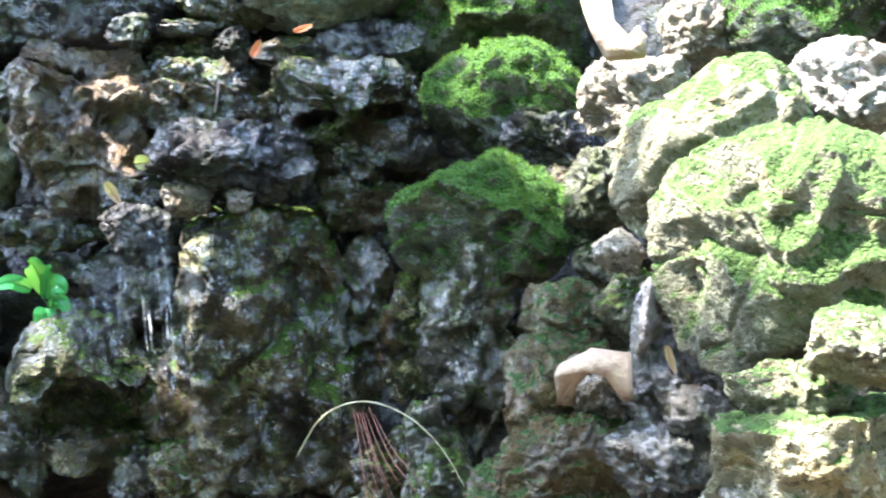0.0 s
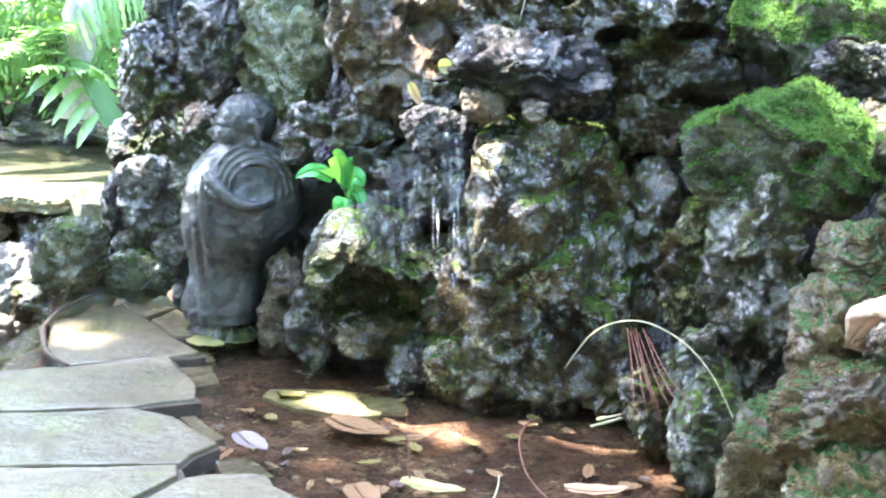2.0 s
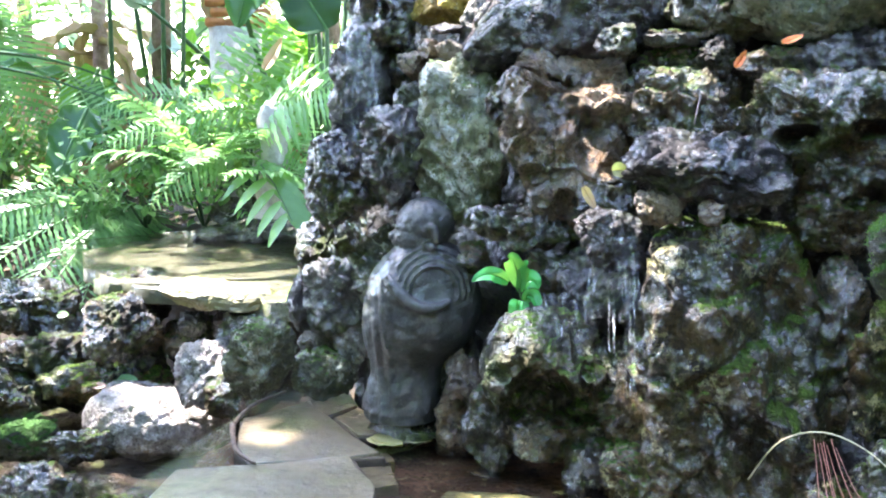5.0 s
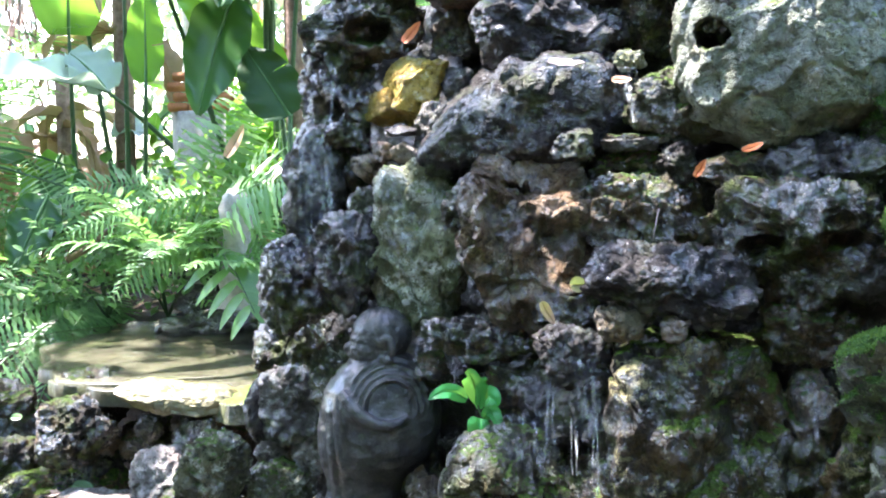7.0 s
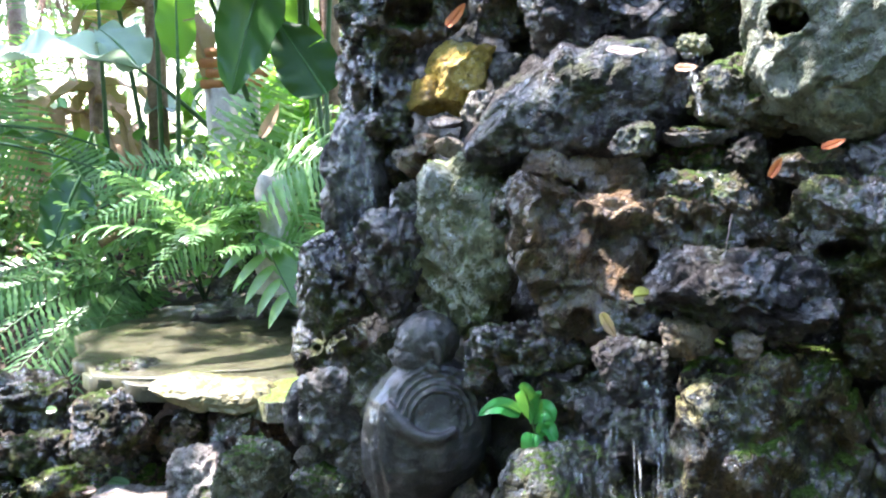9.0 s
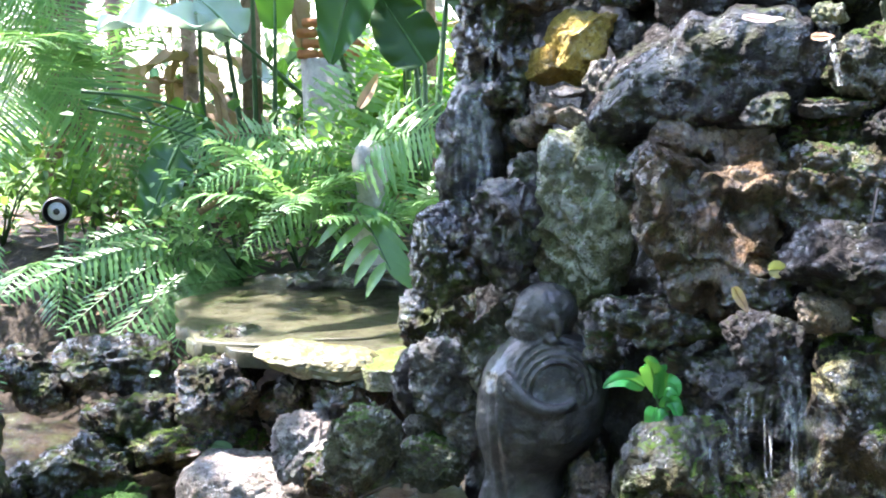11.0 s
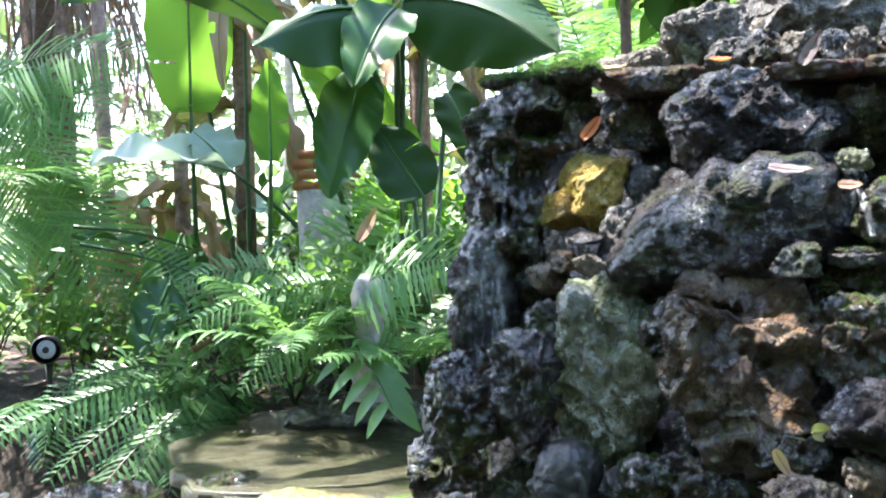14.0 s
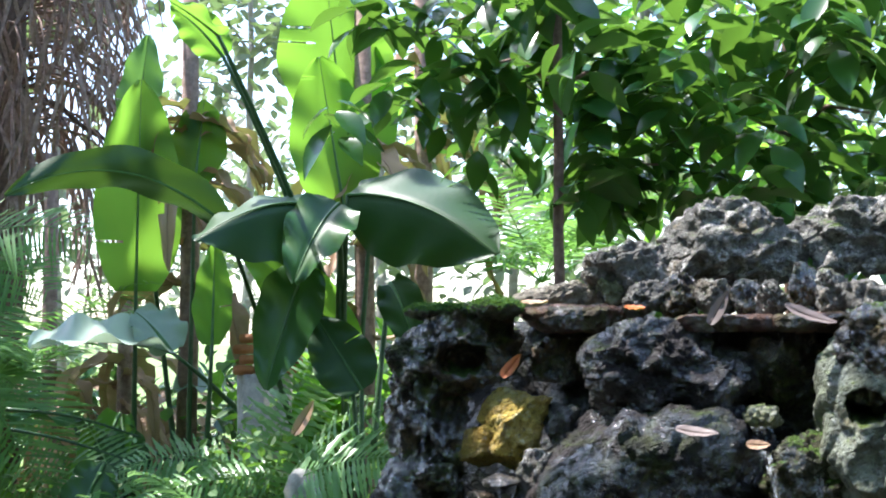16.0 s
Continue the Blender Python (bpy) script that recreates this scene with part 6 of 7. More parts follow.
def limb_tree(name, x, y, z, height, radius, limbs, crown, leaves, size, material, label, seed, lean=(0, 0), keep=None, bark=None, low=0.5):
    """A tapered trunk, limbs that rise from it, and a crown of single leaves round the limbs."""
    rnd = random.Random(seed)
    tree = empty(name, pose(x, y, z), label, "tree", "trees of the garden")
    top = Vector((lean[0], lean[1], height))
    pts = [top * (k / 10) + Vector((rnd.uniform(-1, 1), rnd.uniform(-1, 1), 0)) * 0.012 * height * (0 < k < 10) * 0.5 for k in range(11)]
    bm = bmesh.new()
    tube(bm, pts, [radius * (1.15 - 0.75 * k / 10) for k in range(11)], 10)
    part("trunk", bm, bark or M_BARK, tree)
    blobs = []
    for k in range(limbs):
        s = rnd.uniform(low, 1.0)
        p = pts[int(s * 10)]
        a = k * 2.4 + rnd.uniform(-0.4, 0.4)
        reach = crown * rnd.uniform(0.45, 1.0)
        end = p + Vector((math.cos(a) * reach, math.sin(a) * reach, rnd.uniform(-0.1, 0.5) * crown))
        bm = bmesh.new()
        mid = p.lerp(end, 0.5) + Vector((0, 0, 0.1 * crown))
        tube(bm, [p, p.lerp(mid, 0.5), mid, mid.lerp(end, 0.5), end], [radius * 0.45, radius * 0.36, radius * 0.25, radius * 0.16, radius * 0.06], 6)
        part("limb", bm, bark or M_BARK, tree)
        for u in (0.45, 0.75, 1.0):
            blobs.append((*p.lerp(end, u), crown * 0.33, crown * 0.33, crown * 0.26))
    crown_ob = leaf_cloud("crown", blobs, leaves, size, material, seed, tree, (lambda q: keep(q + Vector((x, y, z)))) if keep else None)
    tagged(crown_ob, kind="stuff")
    return tree


def spray_mesh(seed):
    """A twig with a whorl of oval leaves that hang from it."""
    r = random.Random(seed)
    bm = bmesh.new()
    for k in range(8):
        a = k * 2.4 + r.uniform(-0.3, 0.3)
        out = Vector((math.cos(a), math.sin(a), r.uniform(-0.75, 0.15))).normalized()
        size = r.uniform(0.16, 0.23)
        oval_leaf(bm, out * 0.02 + Vector((0, 0, -0.02 * k)), out, size, size * r.uniform(0.4, 0.5))
    return bm


def oval_leaf(bm, base, way, length, width):
    p, last = Vector(base), None
    across = way.cross(Vector((0, 0, 1))).normalized()
    for k, half in enumerate((0.05, 0.62, 0.95, 1.0, 0.8, 0.42, 0.0)):
        lift = across.cross(way).normalized()
        w = half * width / 2
        row = (bm.verts.new(p - across * w + lift * w * 0.25), bm.verts.new(p), bm.verts.new(p + across * w + lift * w * 0.25))
        if last:
            bm.faces.new((last[0], last[1], row[1], row[0]))
            bm.faces.new((last[1], last[2], row[2], row[1]))
        last = row
        p = p + way * length / 6
        way = (way + Vector((0, 0, -0.13))).normalized()


def sprayed_tree(foot, top, radius, clumps, sprays, label, seed, keep):
    """A slim trunk, a limb to every clump, and leaf sprays set round the limbs' ends."""
    rnd = random.Random(seed)
    base = Vector((foot[0], foot[1], 0.0))
    tree = empty("tree", pose(*base), label, "tree", "trees of the garden")
    up = Vector(top) - base
    pts = [up * (k / 12) + Vector((rnd.uniform(-1, 1), rnd.uniform(-1, 1), 0)) * 0.012 * (0 < k) for k in range(13)]
    bm = bmesh.new()
    tube(bm, pts, [radius * (1.1 - 0.5 * k / 12) for k in range(13)], 12)
    part("trunk", bm, M_REDBARK, tree)
    kinds = [spray_mesh(seed * 10 + k) for k in range(6)]
    shapes = []
    for bm in kinds:
        bm.verts.index_update()
        shapes.append(([v.co.copy() for v in bm.verts], [[v.index for v in f.verts] for f in bm.faces]))
        bm.free()
    verts, faces = [], []
    for (cx, cy, cz, r) in clumps:
        c = Vector((cx, cy, cz)) - base
        near = min(pts[4:], key=lambda q: (q - c).length + max(0.0, q.z - c.z) * 2)
        bm = bmesh.new()
        tube(bm, [near, near.lerp(c, 0.5) + Vector((0, 0, 0.08)), c], [radius * 0.4, radius * 0.28, radius * 0.12], 6)
        part("limb", bm, M_REDBARK, tree)
        for _ in range(sprays):
            p = c + Vector((rnd.gauss(0, 0.5) * r, rnd.gauss(0, 0.5) * r, rnd.gauss(0, 0.38) * r))
            if keep and not keep(p + base):
                continue
            co, fs = shapes[rnd.randrange(6)]
            m = pose(p.x, p.y, p.z, rnd.uniform(-30, 30), rnd.uniform(-30, 30), rnd.uniform(0, 360))
            i = len(verts)
            verts += [m @ q for q in co]
            faces += [[i + q for q in f] for f in fs]
    mesh = bpy.data.meshes.new("crown")
    mesh.from_pydata(verts, [], faces)
    mesh.materials.append(M_TREELEAF)
    for f in mesh.polygons:
        f.use_smooth = True
    crown = new("crown", mesh)
    crown.parent = tree
    tagged(crown, kind="stuff")
    return tree


# sun flecks: the gaps that the added canopy leaves open, as round places (x, y, radius) on the ground
GAPS = [(-0.95, 3.85, 0.25), (-0.85, 2.9, 0.3), (1.55, 2.25, 0.16), (-1.5, 5.7, 0.45), (-2.2, 5.1, 0.35), (-0.9, 5.3, 0.6), (-1.8, 6.2, 0.6)]
fleck = random.Random(12)
GAPS += [(fleck.uniform(-0.8, 1.9), fleck.uniform(2.1, 4.6), fleck.uniform(0.08, 0.21)) for _ in range(70)]
GAPS += [(fleck.uniform(-0.5, 1.3), fleck.uniform(1.4, 2.6), fleck.uniform(0.04, 0.08)) for _ in range(16)]
GAPS += [(fleck.uniform(-1.5, -0.6), fleck.uniform(2.9, 4.0), fleck.uniform(0.06, 0.2)) for _ in range(12)]

GAPS = [g for g in GAPS if (g[0] - 0.8) ** 2 + (g[1] - 2.5) ** 2 > 0.12 and (g[0] - 1.25) ** 2 + (g[1] - 2.2) ** 2 > 0.16]
for spot, wide in ((Vector((-2.36, 5.25, 1.4)), 0.35), (Vector((-2.25, 4.9, 0.4)), 0.4), (Vector((0.45, 2.8, 0.92)), 0.16), (Vector((0.06, 3.1, 1.27)), 0.11), (Vector((-0.09, 3.35, 1.57)), 0.18), (Vector((0.42, 2.62, 0.0)), 0.13), (Vector((-1.25, 3.72, -0.1)), 0.26), (Vector((-0.95, 3.62, 0.0)), 0.14), (Vector((-0.36, 3.28, 0.2)), 0.13), (Vector((-0.95, 3.8, 0.22)), 0.24), (Vector((-1.515, 3.851, 1.391)), 0.22), (Vector((-1.314, 4.241, 0.846)), 0.32), (Vector((-1.559, 3.717, 0.482)), 0.15), (Vector((-2.005, 4.083, 0.911)), 0.28), (Vector((-2.052, 3.624, 0.494)), 0.2), (Vector((-1.491, 4.242, 0.622)), 0.25), (Vector((-2.468, 4.851, 1.765)), 0.25), (Vector((-2.152, 4.580, 1.219)), 0.3), (Vector((-2.262, 4.306, 1.725)), 0.3), (Vector((-1.508, 4.477, 0.965)), 0.3), (Vector((-1.519, 5.178, 1.449)), 0.2), (Vector((1.053, 2.478, 1.362)), 0.24), (Vector((-0.207, 3.211, 0.995)), 0.2), (Vector((0.159, 2.958, 0.839)), 0.13), (Vector((-0.036, 3.019, 0.799)), 0.09), (Vector((-0.253, 3.099, 0.707)), 0.09), (Vector((1.529, 1.391, 0.840)), 0.3), (Vector((1.536, 1.935, 0.902)), 0.09), (Vector((1.533, 1.662, 0.847)), 0.17), (Vector((1.638, 1.944, 1.030)), 0.13), (Vector((1.380, 1.506, 0.622)), 0.06), (Vector((1.494, 1.158, 0.637)), 0.13), (Vector((1.320, 1.584, 0.520)), 0.05), (Vector((0.465, 2.957, 1.528)), 0.2), (Vector((-0.019, 3.241, 1.548)), 0.13), (Vector((0.252, 2.978, 1.234)), 0.16), (Vector((0.137, 2.995, 0.983)), 0.1), (Vector((0.811, 2.466, 0.880)), 0.12), (Vector((0.611, 2.532, 0.712)), 0.08), (Vector((0.638, 3.342, 1.816)), 0.16), (Vector((0.367, 2.694, -0.030)), 0.13), (Vector((-2.390, 5.636, 2.550)), 0.3), (Vector((-2.432, 5.696, 1.954)), 0.3), (Vector((-1.382, 5.922, 2.913)), 0.35), (Vector((0.331, 2.923, 0.463)), 0.11), (Vector((-0.964, 4.077, 1.124)), 0.25), (Vector((-0.673, 4.227, 0.960)), 0.25)):
    low_spot = spot - SUN_DIR * ((spot.z - 0.5) / SUN_DIR.z)
    GAPS.append((low_spot.x, low_spot.y, wide))


WHITE_FOOT = Vector((-1.165, 3.7, -0.1)) + SUN_DIR * (0.6 / SUN_DIR.z)
EGG_FOOT, SLAB_FOOT = Vector((0.36, 2.91, 0.5)), Vector((0.13, 2.66, 0.5))


def shaded(p):
    """Whether a leaf may hang here: not in the sun's way to an open place."""
    foot = p - SUN_DIR * ((p.z - 0.5) / SUN_DIR.z)
    if (foot - WHITE_FOOT).length < 0.26:
        return False
    if (foot.x - 0.03) ** 2 + (foot.y - 2.98) ** 2 < 0.062:
        return True
    if (foot - EGG_FOOT).length < 0.13 or (foot - SLAB_FOOT).length < 0.24:
        return False
    if 1.05 < foot.x < 1.42 and 1.65 < foot.y < 2.6:
        return True
    if foot.x < 1.1 and foot.y > 3.08 - 0.55 * foot.x and noise.noise(Vector((foot.x * 5, foot.y * 5, 7))) < (0.22 if foot.x < -0.3 else -0.03):
        return False
    if -1.75 < foot.x < -0.45 and 4.0 < foot.y < 5.05:
        return noise.noise(Vector((foot.x * 5, foot.y * 5, 3))) > -0.25
    if foot.x < -0.5 and foot.y > 3.95 and noise.noise(Vector((foot.x * 2.2, foot.y * 2.2, 11))) < 0.25:
        return False
    return all((foot.x - x) ** 2 + (foot.y - y) ** 2 > r * r for x, y, r in GAPS)


def bank_shade(p):
    """Leaves of the added slim tree: those on the sun's way to the mossy bank."""
    foot = p - SUN_DIR * ((p.z - 0.5) / SUN_DIR.z)
    return 1.02 < foot.x < 1.8 and 1.5 < foot.y < 2.6 and shaded(p)


sprayed_tree((0.006, 4.452, 1.664), (0.043, 4.383, 3.156), 0.024, [(*(-0.286, 4.535, 2.497), 0.42), (*(-0.466, 4.456, 2.622), 0.36), (*(0.012, 4.748, 2.707), 0.45), (*(0.208, 4.744, 2.399), 0.42), (*(-0.128, 4.328, 2.942), 0.6), (*(0.260, 4.527, 2.843), 0.6)], 9, "slender tree with large dark glossy oval leaves", 3, None)
sprayed_tree((0.869, 5.351, 1.683), (0.867, 5.078, 3.413), 0.03, [(*(0.508, 4.914, 2.644), 0.55), (*(0.872, 4.948, 2.491), 0.55), (*(0.421, 4.780, 2.305), 0.42), (*(0.630, 4.715, 2.121), 0.42), (*(0.256, 4.894, 2.152), 0.2), (*(0.898, 4.811, 2.113), 0.4), (*(1.139, 4.764, 2.285), 0.5), (*(1.140, 4.694, 2.606), 0.5), (*(1.055, 4.820, 1.937), 0.32), (*(0.670, 4.896, 3.061), 0.7), (*(1.091, 4.870, 3.077), 0.7)], 9, "slender tree with large dark glossy oval leaves", 4, None)
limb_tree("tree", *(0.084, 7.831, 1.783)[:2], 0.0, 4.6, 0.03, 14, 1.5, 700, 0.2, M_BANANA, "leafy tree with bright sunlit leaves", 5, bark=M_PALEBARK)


# Unseen trees, added to shade the garden and leave sun flecks.
limb_tree("unseen_shade_tree", -5.4, 3.4, -0.1, 6.9, 0.17, 20, 2.0, 3600, 0.26, M_WOODS, "unseen tall tree added for its shading canopy", 20, (2.0, -0.2), shaded, low=0.9)
limb_tree("unseen_shade_tree", -6.0, 6.3, -0.1, 6.8, 0.15, 18, 2.0, 2000, 0.26, M_WOODS, "unseen tall tree added for its shading canopy", 21, (1.2, -0.2), shaded, low=0.88)
limb_tree("unseen_shade_tree", 3.2, 6.4, -0.1, 7.0, 0.16, 14, 2.4, 2200, 0.3, M_WOODS, "unseen tall tree added for its shading canopy", 22, (-0.4, 0.1))
limb_tree("unseen_shade_tree", -3.4, -1.8, 0.0, 6.5, 0.16, 16, 2.4, 1000, 0.26, M_WOODS, "unseen tall tree added for its shading canopy", 23, (0.6, 0.2), shaded, low=0.8)
limb_tree("unseen_shade_tree", 2.4, -2.4, 0.0, 6.5, 0.16, 16, 2.4, 1000, 0.26, M_WOODS, "unseen tall tree added for its shading canopy", 24, (-0.5, 0.3), shaded, low=0.8)

# Unseen tree, added only to keep the sun off the mossy bank.
limb_tree("unseen_shade_tree", -4.8, 2.2, 0.0, 6.2, 0.09, 9, 0.95, 900, 0.24, M_WOODS, "unseen slim leaning tree added to shade the mossy bank", 25, (3.3, 0.75), bank_shade, low=0.92)


def leaf_litter():
    """Dry leaves strewn over the soil."""
    r = random.Random(41)
    verts, faces = [], []
    while len(faces) < 5000:
        x, y = r.uniform(-5, 5), r.uniform(-4.5, 7.5)
        z = ground_height(x, y)
        if z < 0.0:
            continue
        p, a, s = Vector((x, y, z + 0.012)), r.uniform(0, 6.28), r.uniform(0.03, 0.08)
        way, side = Vector((math.cos(a), math.sin(a), r.uniform(-0.2, 0.2))) * s, Vector((-math.sin(a), math.cos(a), r.uniform(-0.3, 0.3))) * s * 0.45
        i = len(verts)
        verts += [p - way, p + side, p + way, p - side]
        faces.append((i, i + 1, i + 2, i + 3))
    mesh = bpy.data.meshes.new("leaf_litter")
    mesh.from_pydata(verts, [], faces)
    mesh.materials.append(M_DEAD)
    return tagged(new("leaf_litter", mesh), "dry brown leaves strewn over the soil", "leaf litter", kind="stuff")


leaf_litter()
# Unseen foliage added behind the camera to darken the stones' fronts and reflections.
rnd = random.Random(15)
blobs = []
for k in range(260):
    a, r = radians(rnd.uniform(75, 285)), rnd.uniform(5.0, 8)
    blobs.append((0.6 + math.sin(a) * r, 0.5 + math.cos(a) * r, rnd.uniform(0.2, 5.6), 1.1, 1.1, 1.0))
tagged(leaf_cloud("woodland", blobs, 30000, 0.32, M_WOODS, 19), "unseen dense green foliage added behind to block low sky light", "woods", kind="stuff")
rnd = random.Random(5)
blobs = []
for k in range(90):
    a, r = rnd.uniform(-0.95, 0.75), rnd.uniform(10, 24)
    blobs.append((math.sin(a) * r, math.cos(a) * r + 1, rnd.uniform(0.3, 5.5), 1.6, 1.6, 1.2))
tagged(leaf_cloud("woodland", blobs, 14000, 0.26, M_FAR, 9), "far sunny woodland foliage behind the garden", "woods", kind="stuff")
for k in range(14):
    a, r = -0.95 + 1.7 * k / 13 + rnd.uniform(-0.04, 0.04), rnd.uniform(11, 20)
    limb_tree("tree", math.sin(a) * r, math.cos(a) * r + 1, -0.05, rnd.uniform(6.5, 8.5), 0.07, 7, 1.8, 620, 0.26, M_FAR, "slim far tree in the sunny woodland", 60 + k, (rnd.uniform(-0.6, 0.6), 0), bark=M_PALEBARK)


# ---- palm with a skirt of dead fronds ----
def skirted_palm():
    foot = Vector((-4.479, 7.219, 1.826))
    palm = empty("palm_tree", pose(foot.x, foot.y, 0), "palm trunk hung with a skirt of dry brown fronds", "tree", "trees of the garden")
    bm = bmesh.new()
    tube(bm, [(0, 0, -0.1), (0.03, 0, 2), (0, 0, 5.4)], [0.2, 0.17, 0.16], 12)
    part("trunk", bm, M_BARK, palm)
    r = random.Random(8)
    for k in range(260):
        a, z = r.uniform(0, 6.28), r.uniform(2.9, 5.4)
        p = Vector((math.cos(a) * 0.2, math.sin(a) * 0.2, z))
        pts = arc(p, Vector((math.cos(a), math.sin(a), 0.3)), r.uniform(1.2, 2.0), 2.4, 8, r.uniform(-0.4, 0.4))
        bm = bmesh.new()
        tube(bm, pts, [0.012, 0.011, 0.01, 0.009, 0.007, 0.006, 0.004, 0.002], 4)
        for q in pts[2:]:
            blade(bm, q, Vector((r.uniform(-0.4, 0.4), r.uniform(-0.4, 0.4), -1)), Vector((math.cos(a), math.sin(a), 0.1)), r.uniform(0.3, 0.6), 0.03, 0.1, 2)
        part("dead_frond", bm, M_THATCH, palm)
    return palm


skirted_palm()


# ---- streams of the fountain ----
TRICKLE = "thin bright trickle of water falling down the wall"
fall([(0.621, 2.404, 0.590), (0.612, 2.636, 0.475), (0.621, 2.583, 0.363)], 0.03, TRICKLE, 1, 5)
fall([(0.635, 2.650, 0.568), (0.646, 2.592, 0.484), (0.660, 2.494, 0.280)], 0.035, TRICKLE, 2, 6)
fall([(0.194, 2.873, 0.615), (0.191, 2.855, 0.583), (0.188, 2.837, 0.550)], 0.008, TRICKLE, 3, 2)
fall([(0.539, 2.549, 0.490), (0.547, 2.532, 0.454), (0.556, 2.512, 0.405)], 0.03, TRICKLE, 4)
fall([(1.115, 2.626, 0.584), (1.117, 2.594, 0.528), (1.117, 2.562, 0.467)], 0.015, TRICKLE, 5)
fall([(-0.123, 3.205, 1.318), (-0.122, 3.174, 1.246), (-0.118, 3.133, 1.147)], 0.012, TRICKLE, 6, 4)
fall([(0.577, 2.461, 0.588), (0.580, 2.425, 0.513), (0.558, 2.686, 0.375)], 0.014, TRICKLE, 7)
fall([(0.712, 2.924, 1.239), (0.721, 2.884, 1.199), (0.731, 2.860, 1.144)], 0.02, TRICKLE, 8, 5)
fall([(-1.273, 4.040, 0.011), (-1.244, 3.968, -0.033), (-1.213, 3.895, -0.085)], 0.02, TRICKLE, 9)
fall([(-0.504, 3.216, 0.255), (-0.496, 3.180, 0.227), (-0.491, 3.153, 0.198)], 0.015, TRICKLE, 10)
fall([(0.451, 2.563, 0.485), (0.452, 2.554, 0.460), (0.443, 2.591, 0.412)], 0.012, TRICKLE, 11)
fall([(0.654, 2.458, 0.565), (0.643, 2.717, 0.456), (0.646, 2.705, 0.431)], 0.03, TRICKLE, 12, 4)
for k, (spot, low, wide) in enumerate((((-0.176, 3.176, 1.128), (-0.155, 3.038, 0.807), 0.09), ((0.645, 2.464, 0.650), (0.652, 2.706, 0.496), 0.05), ((0.701, 3.024, 1.283), (0.710, 2.989, 1.187), 0.05), ((-2.371, 3.832, -0.457), (-2.312, 3.747, -0.546), 0.2), ((0.500, 2.615, 0.491), (0.511, 2.625, 0.394), 0.12), ((-1.373, 3.824, -0.071), (-1.342, 3.758, -0.175), 0.12))):
    veil(spot[0], spot[1] - 0.01, low[2], spot[2], wide, 24, k + 3)


# ---- sprout growing from the wall ----
def sprout():
    foot = Vector((0.367, 2.757, 0.439))
    plant = empty("sprout", pose(*foot), "small fresh green sprout with oval leaves on the wet wall", "plant")
    scale = 1 / 860.0
    for k, (x0, y0, x1, y1, w) in enumerate(((0, -30, -28, -104, 0.052), (-25, -40, -104, -46, 0.04), (5, -30, 40, -30, 0.055), (0, -20, 15, -90, 0.03), (0, 0, -5, 74, 0.055), (10, 0, 46, 4, 0.035), (12, -10, 42, 18, 0.03))):
        start, end = Vector((x0 * scale, -0.01, -y0 * scale)), Vector((x1 * scale, -0.05 + 0.01 * (k % 3), -y1 * scale))
        pts = [start.lerp(end, i / 12) + Vector((0, 0, 0.02 * math.sin(math.pi * i / 12))) for i in range(13)]
        part("leaf", broad_leaf_mesh(pts, w, k, 0.15, 0, 0.002, Vector((0.15 * (k - 3), -1, 0.6))), M_SPROUT, plant)
    bm = bmesh.new()
    tube(bm, [(0.02, 0.06, -0.05), (0.01, 0.0, -0.01), (0.0, -0.01, 0.02), (-0.01, -0.012, 0.06)], [0.004, 0.004, 0.003, 0.002], 6)
    part("stem", bm, M_STALK, plant)
    plant.rotation_euler = (0, 0, radians(12))
    return plant


sprout()


# ---- fallen leaves, twigs and grass ----
def fallen_leaf(at, length, width, turn, tilt, roll, material, label, seed):
    bm = bmesh.new()
    pts = [Vector((length * (i / 12 - 0.5), 0, 0.25 * length * (i / 12 - 0.5) ** 2)) for i in range(13)]
    ob = link("fallen_leaf", broad_leaf_mesh(pts, width, seed, 0.2, 0, 0.0012), material)
    bm.free()
    ob.matrix_world = pose(*at, tilt, roll, turn)
    return tagged(ob, label, "leaf", "fallen leaves")


BROWN_L, PALE_L, RED_L, YEL_L = "dry brown fallen leaf on the wet stones", "pale dry fallen leaf lying on the rock", "bright red fallen leaf caught on the rock", "yellow leaf shape standing for a lichen spot on the wet rock"
fallen_leaf((0.569, 2.842, 1.284), 0.09, 0.03, -10, 35, 5, M_PALELEAF, PALE_L, 1)
fallen_leaf((0.095, 3.229, 1.406), 0.075, 0.032, 20, 60, -50, M_REDLEAF, RED_L, 2)
fallen_leaf((0.417, 3.133, 1.549), 0.05, 0.03, 0, 20, 0, M_REDLEAF, RED_L, 3)
fallen_leaf((0.616, 2.970, 1.546), 0.085, 0.03, 10, 70, -60, M_PALELEAF, PALE_L, 4)
fallen_leaf((0.803, 2.909, 1.526), 0.11, 0.035, 0, 40, 20, M_PALELEAF, PALE_L, 5)
fallen_leaf((0.128, 3.378, 1.569), 0.08, 0.03, -10, 20, 0, M_DEAD, BROWN_L, 6)
# Small leaf mesh added in place of a yellow-green lichen spot.
fallen_leaf((0.619, 2.635, 0.782), 0.045, 0.036, 30, 75, 0, M_YELLEAF, YEL_L, 7)
fallen_leaf((0.546, 2.66, 0.712), 0.06, 0.024, 0, 70, 60, M_DEAD, BROWN_L, 8)
fallen_leaf((0.881, 2.712, 1.037), 0.045, 0.022, 0, 60, -60, M_REDLEAF, RED_L, 9)
fallen_leaf((0.993, 2.742, 1.082), 0.05, 0.02, 10, 50, -20, M_REDLEAF, RED_L, 10)
fallen_leaf((0.692, 2.962, 1.248), 0.05, 0.025, 0, 50, 0, M_DEAD, BROWN_L, 12)
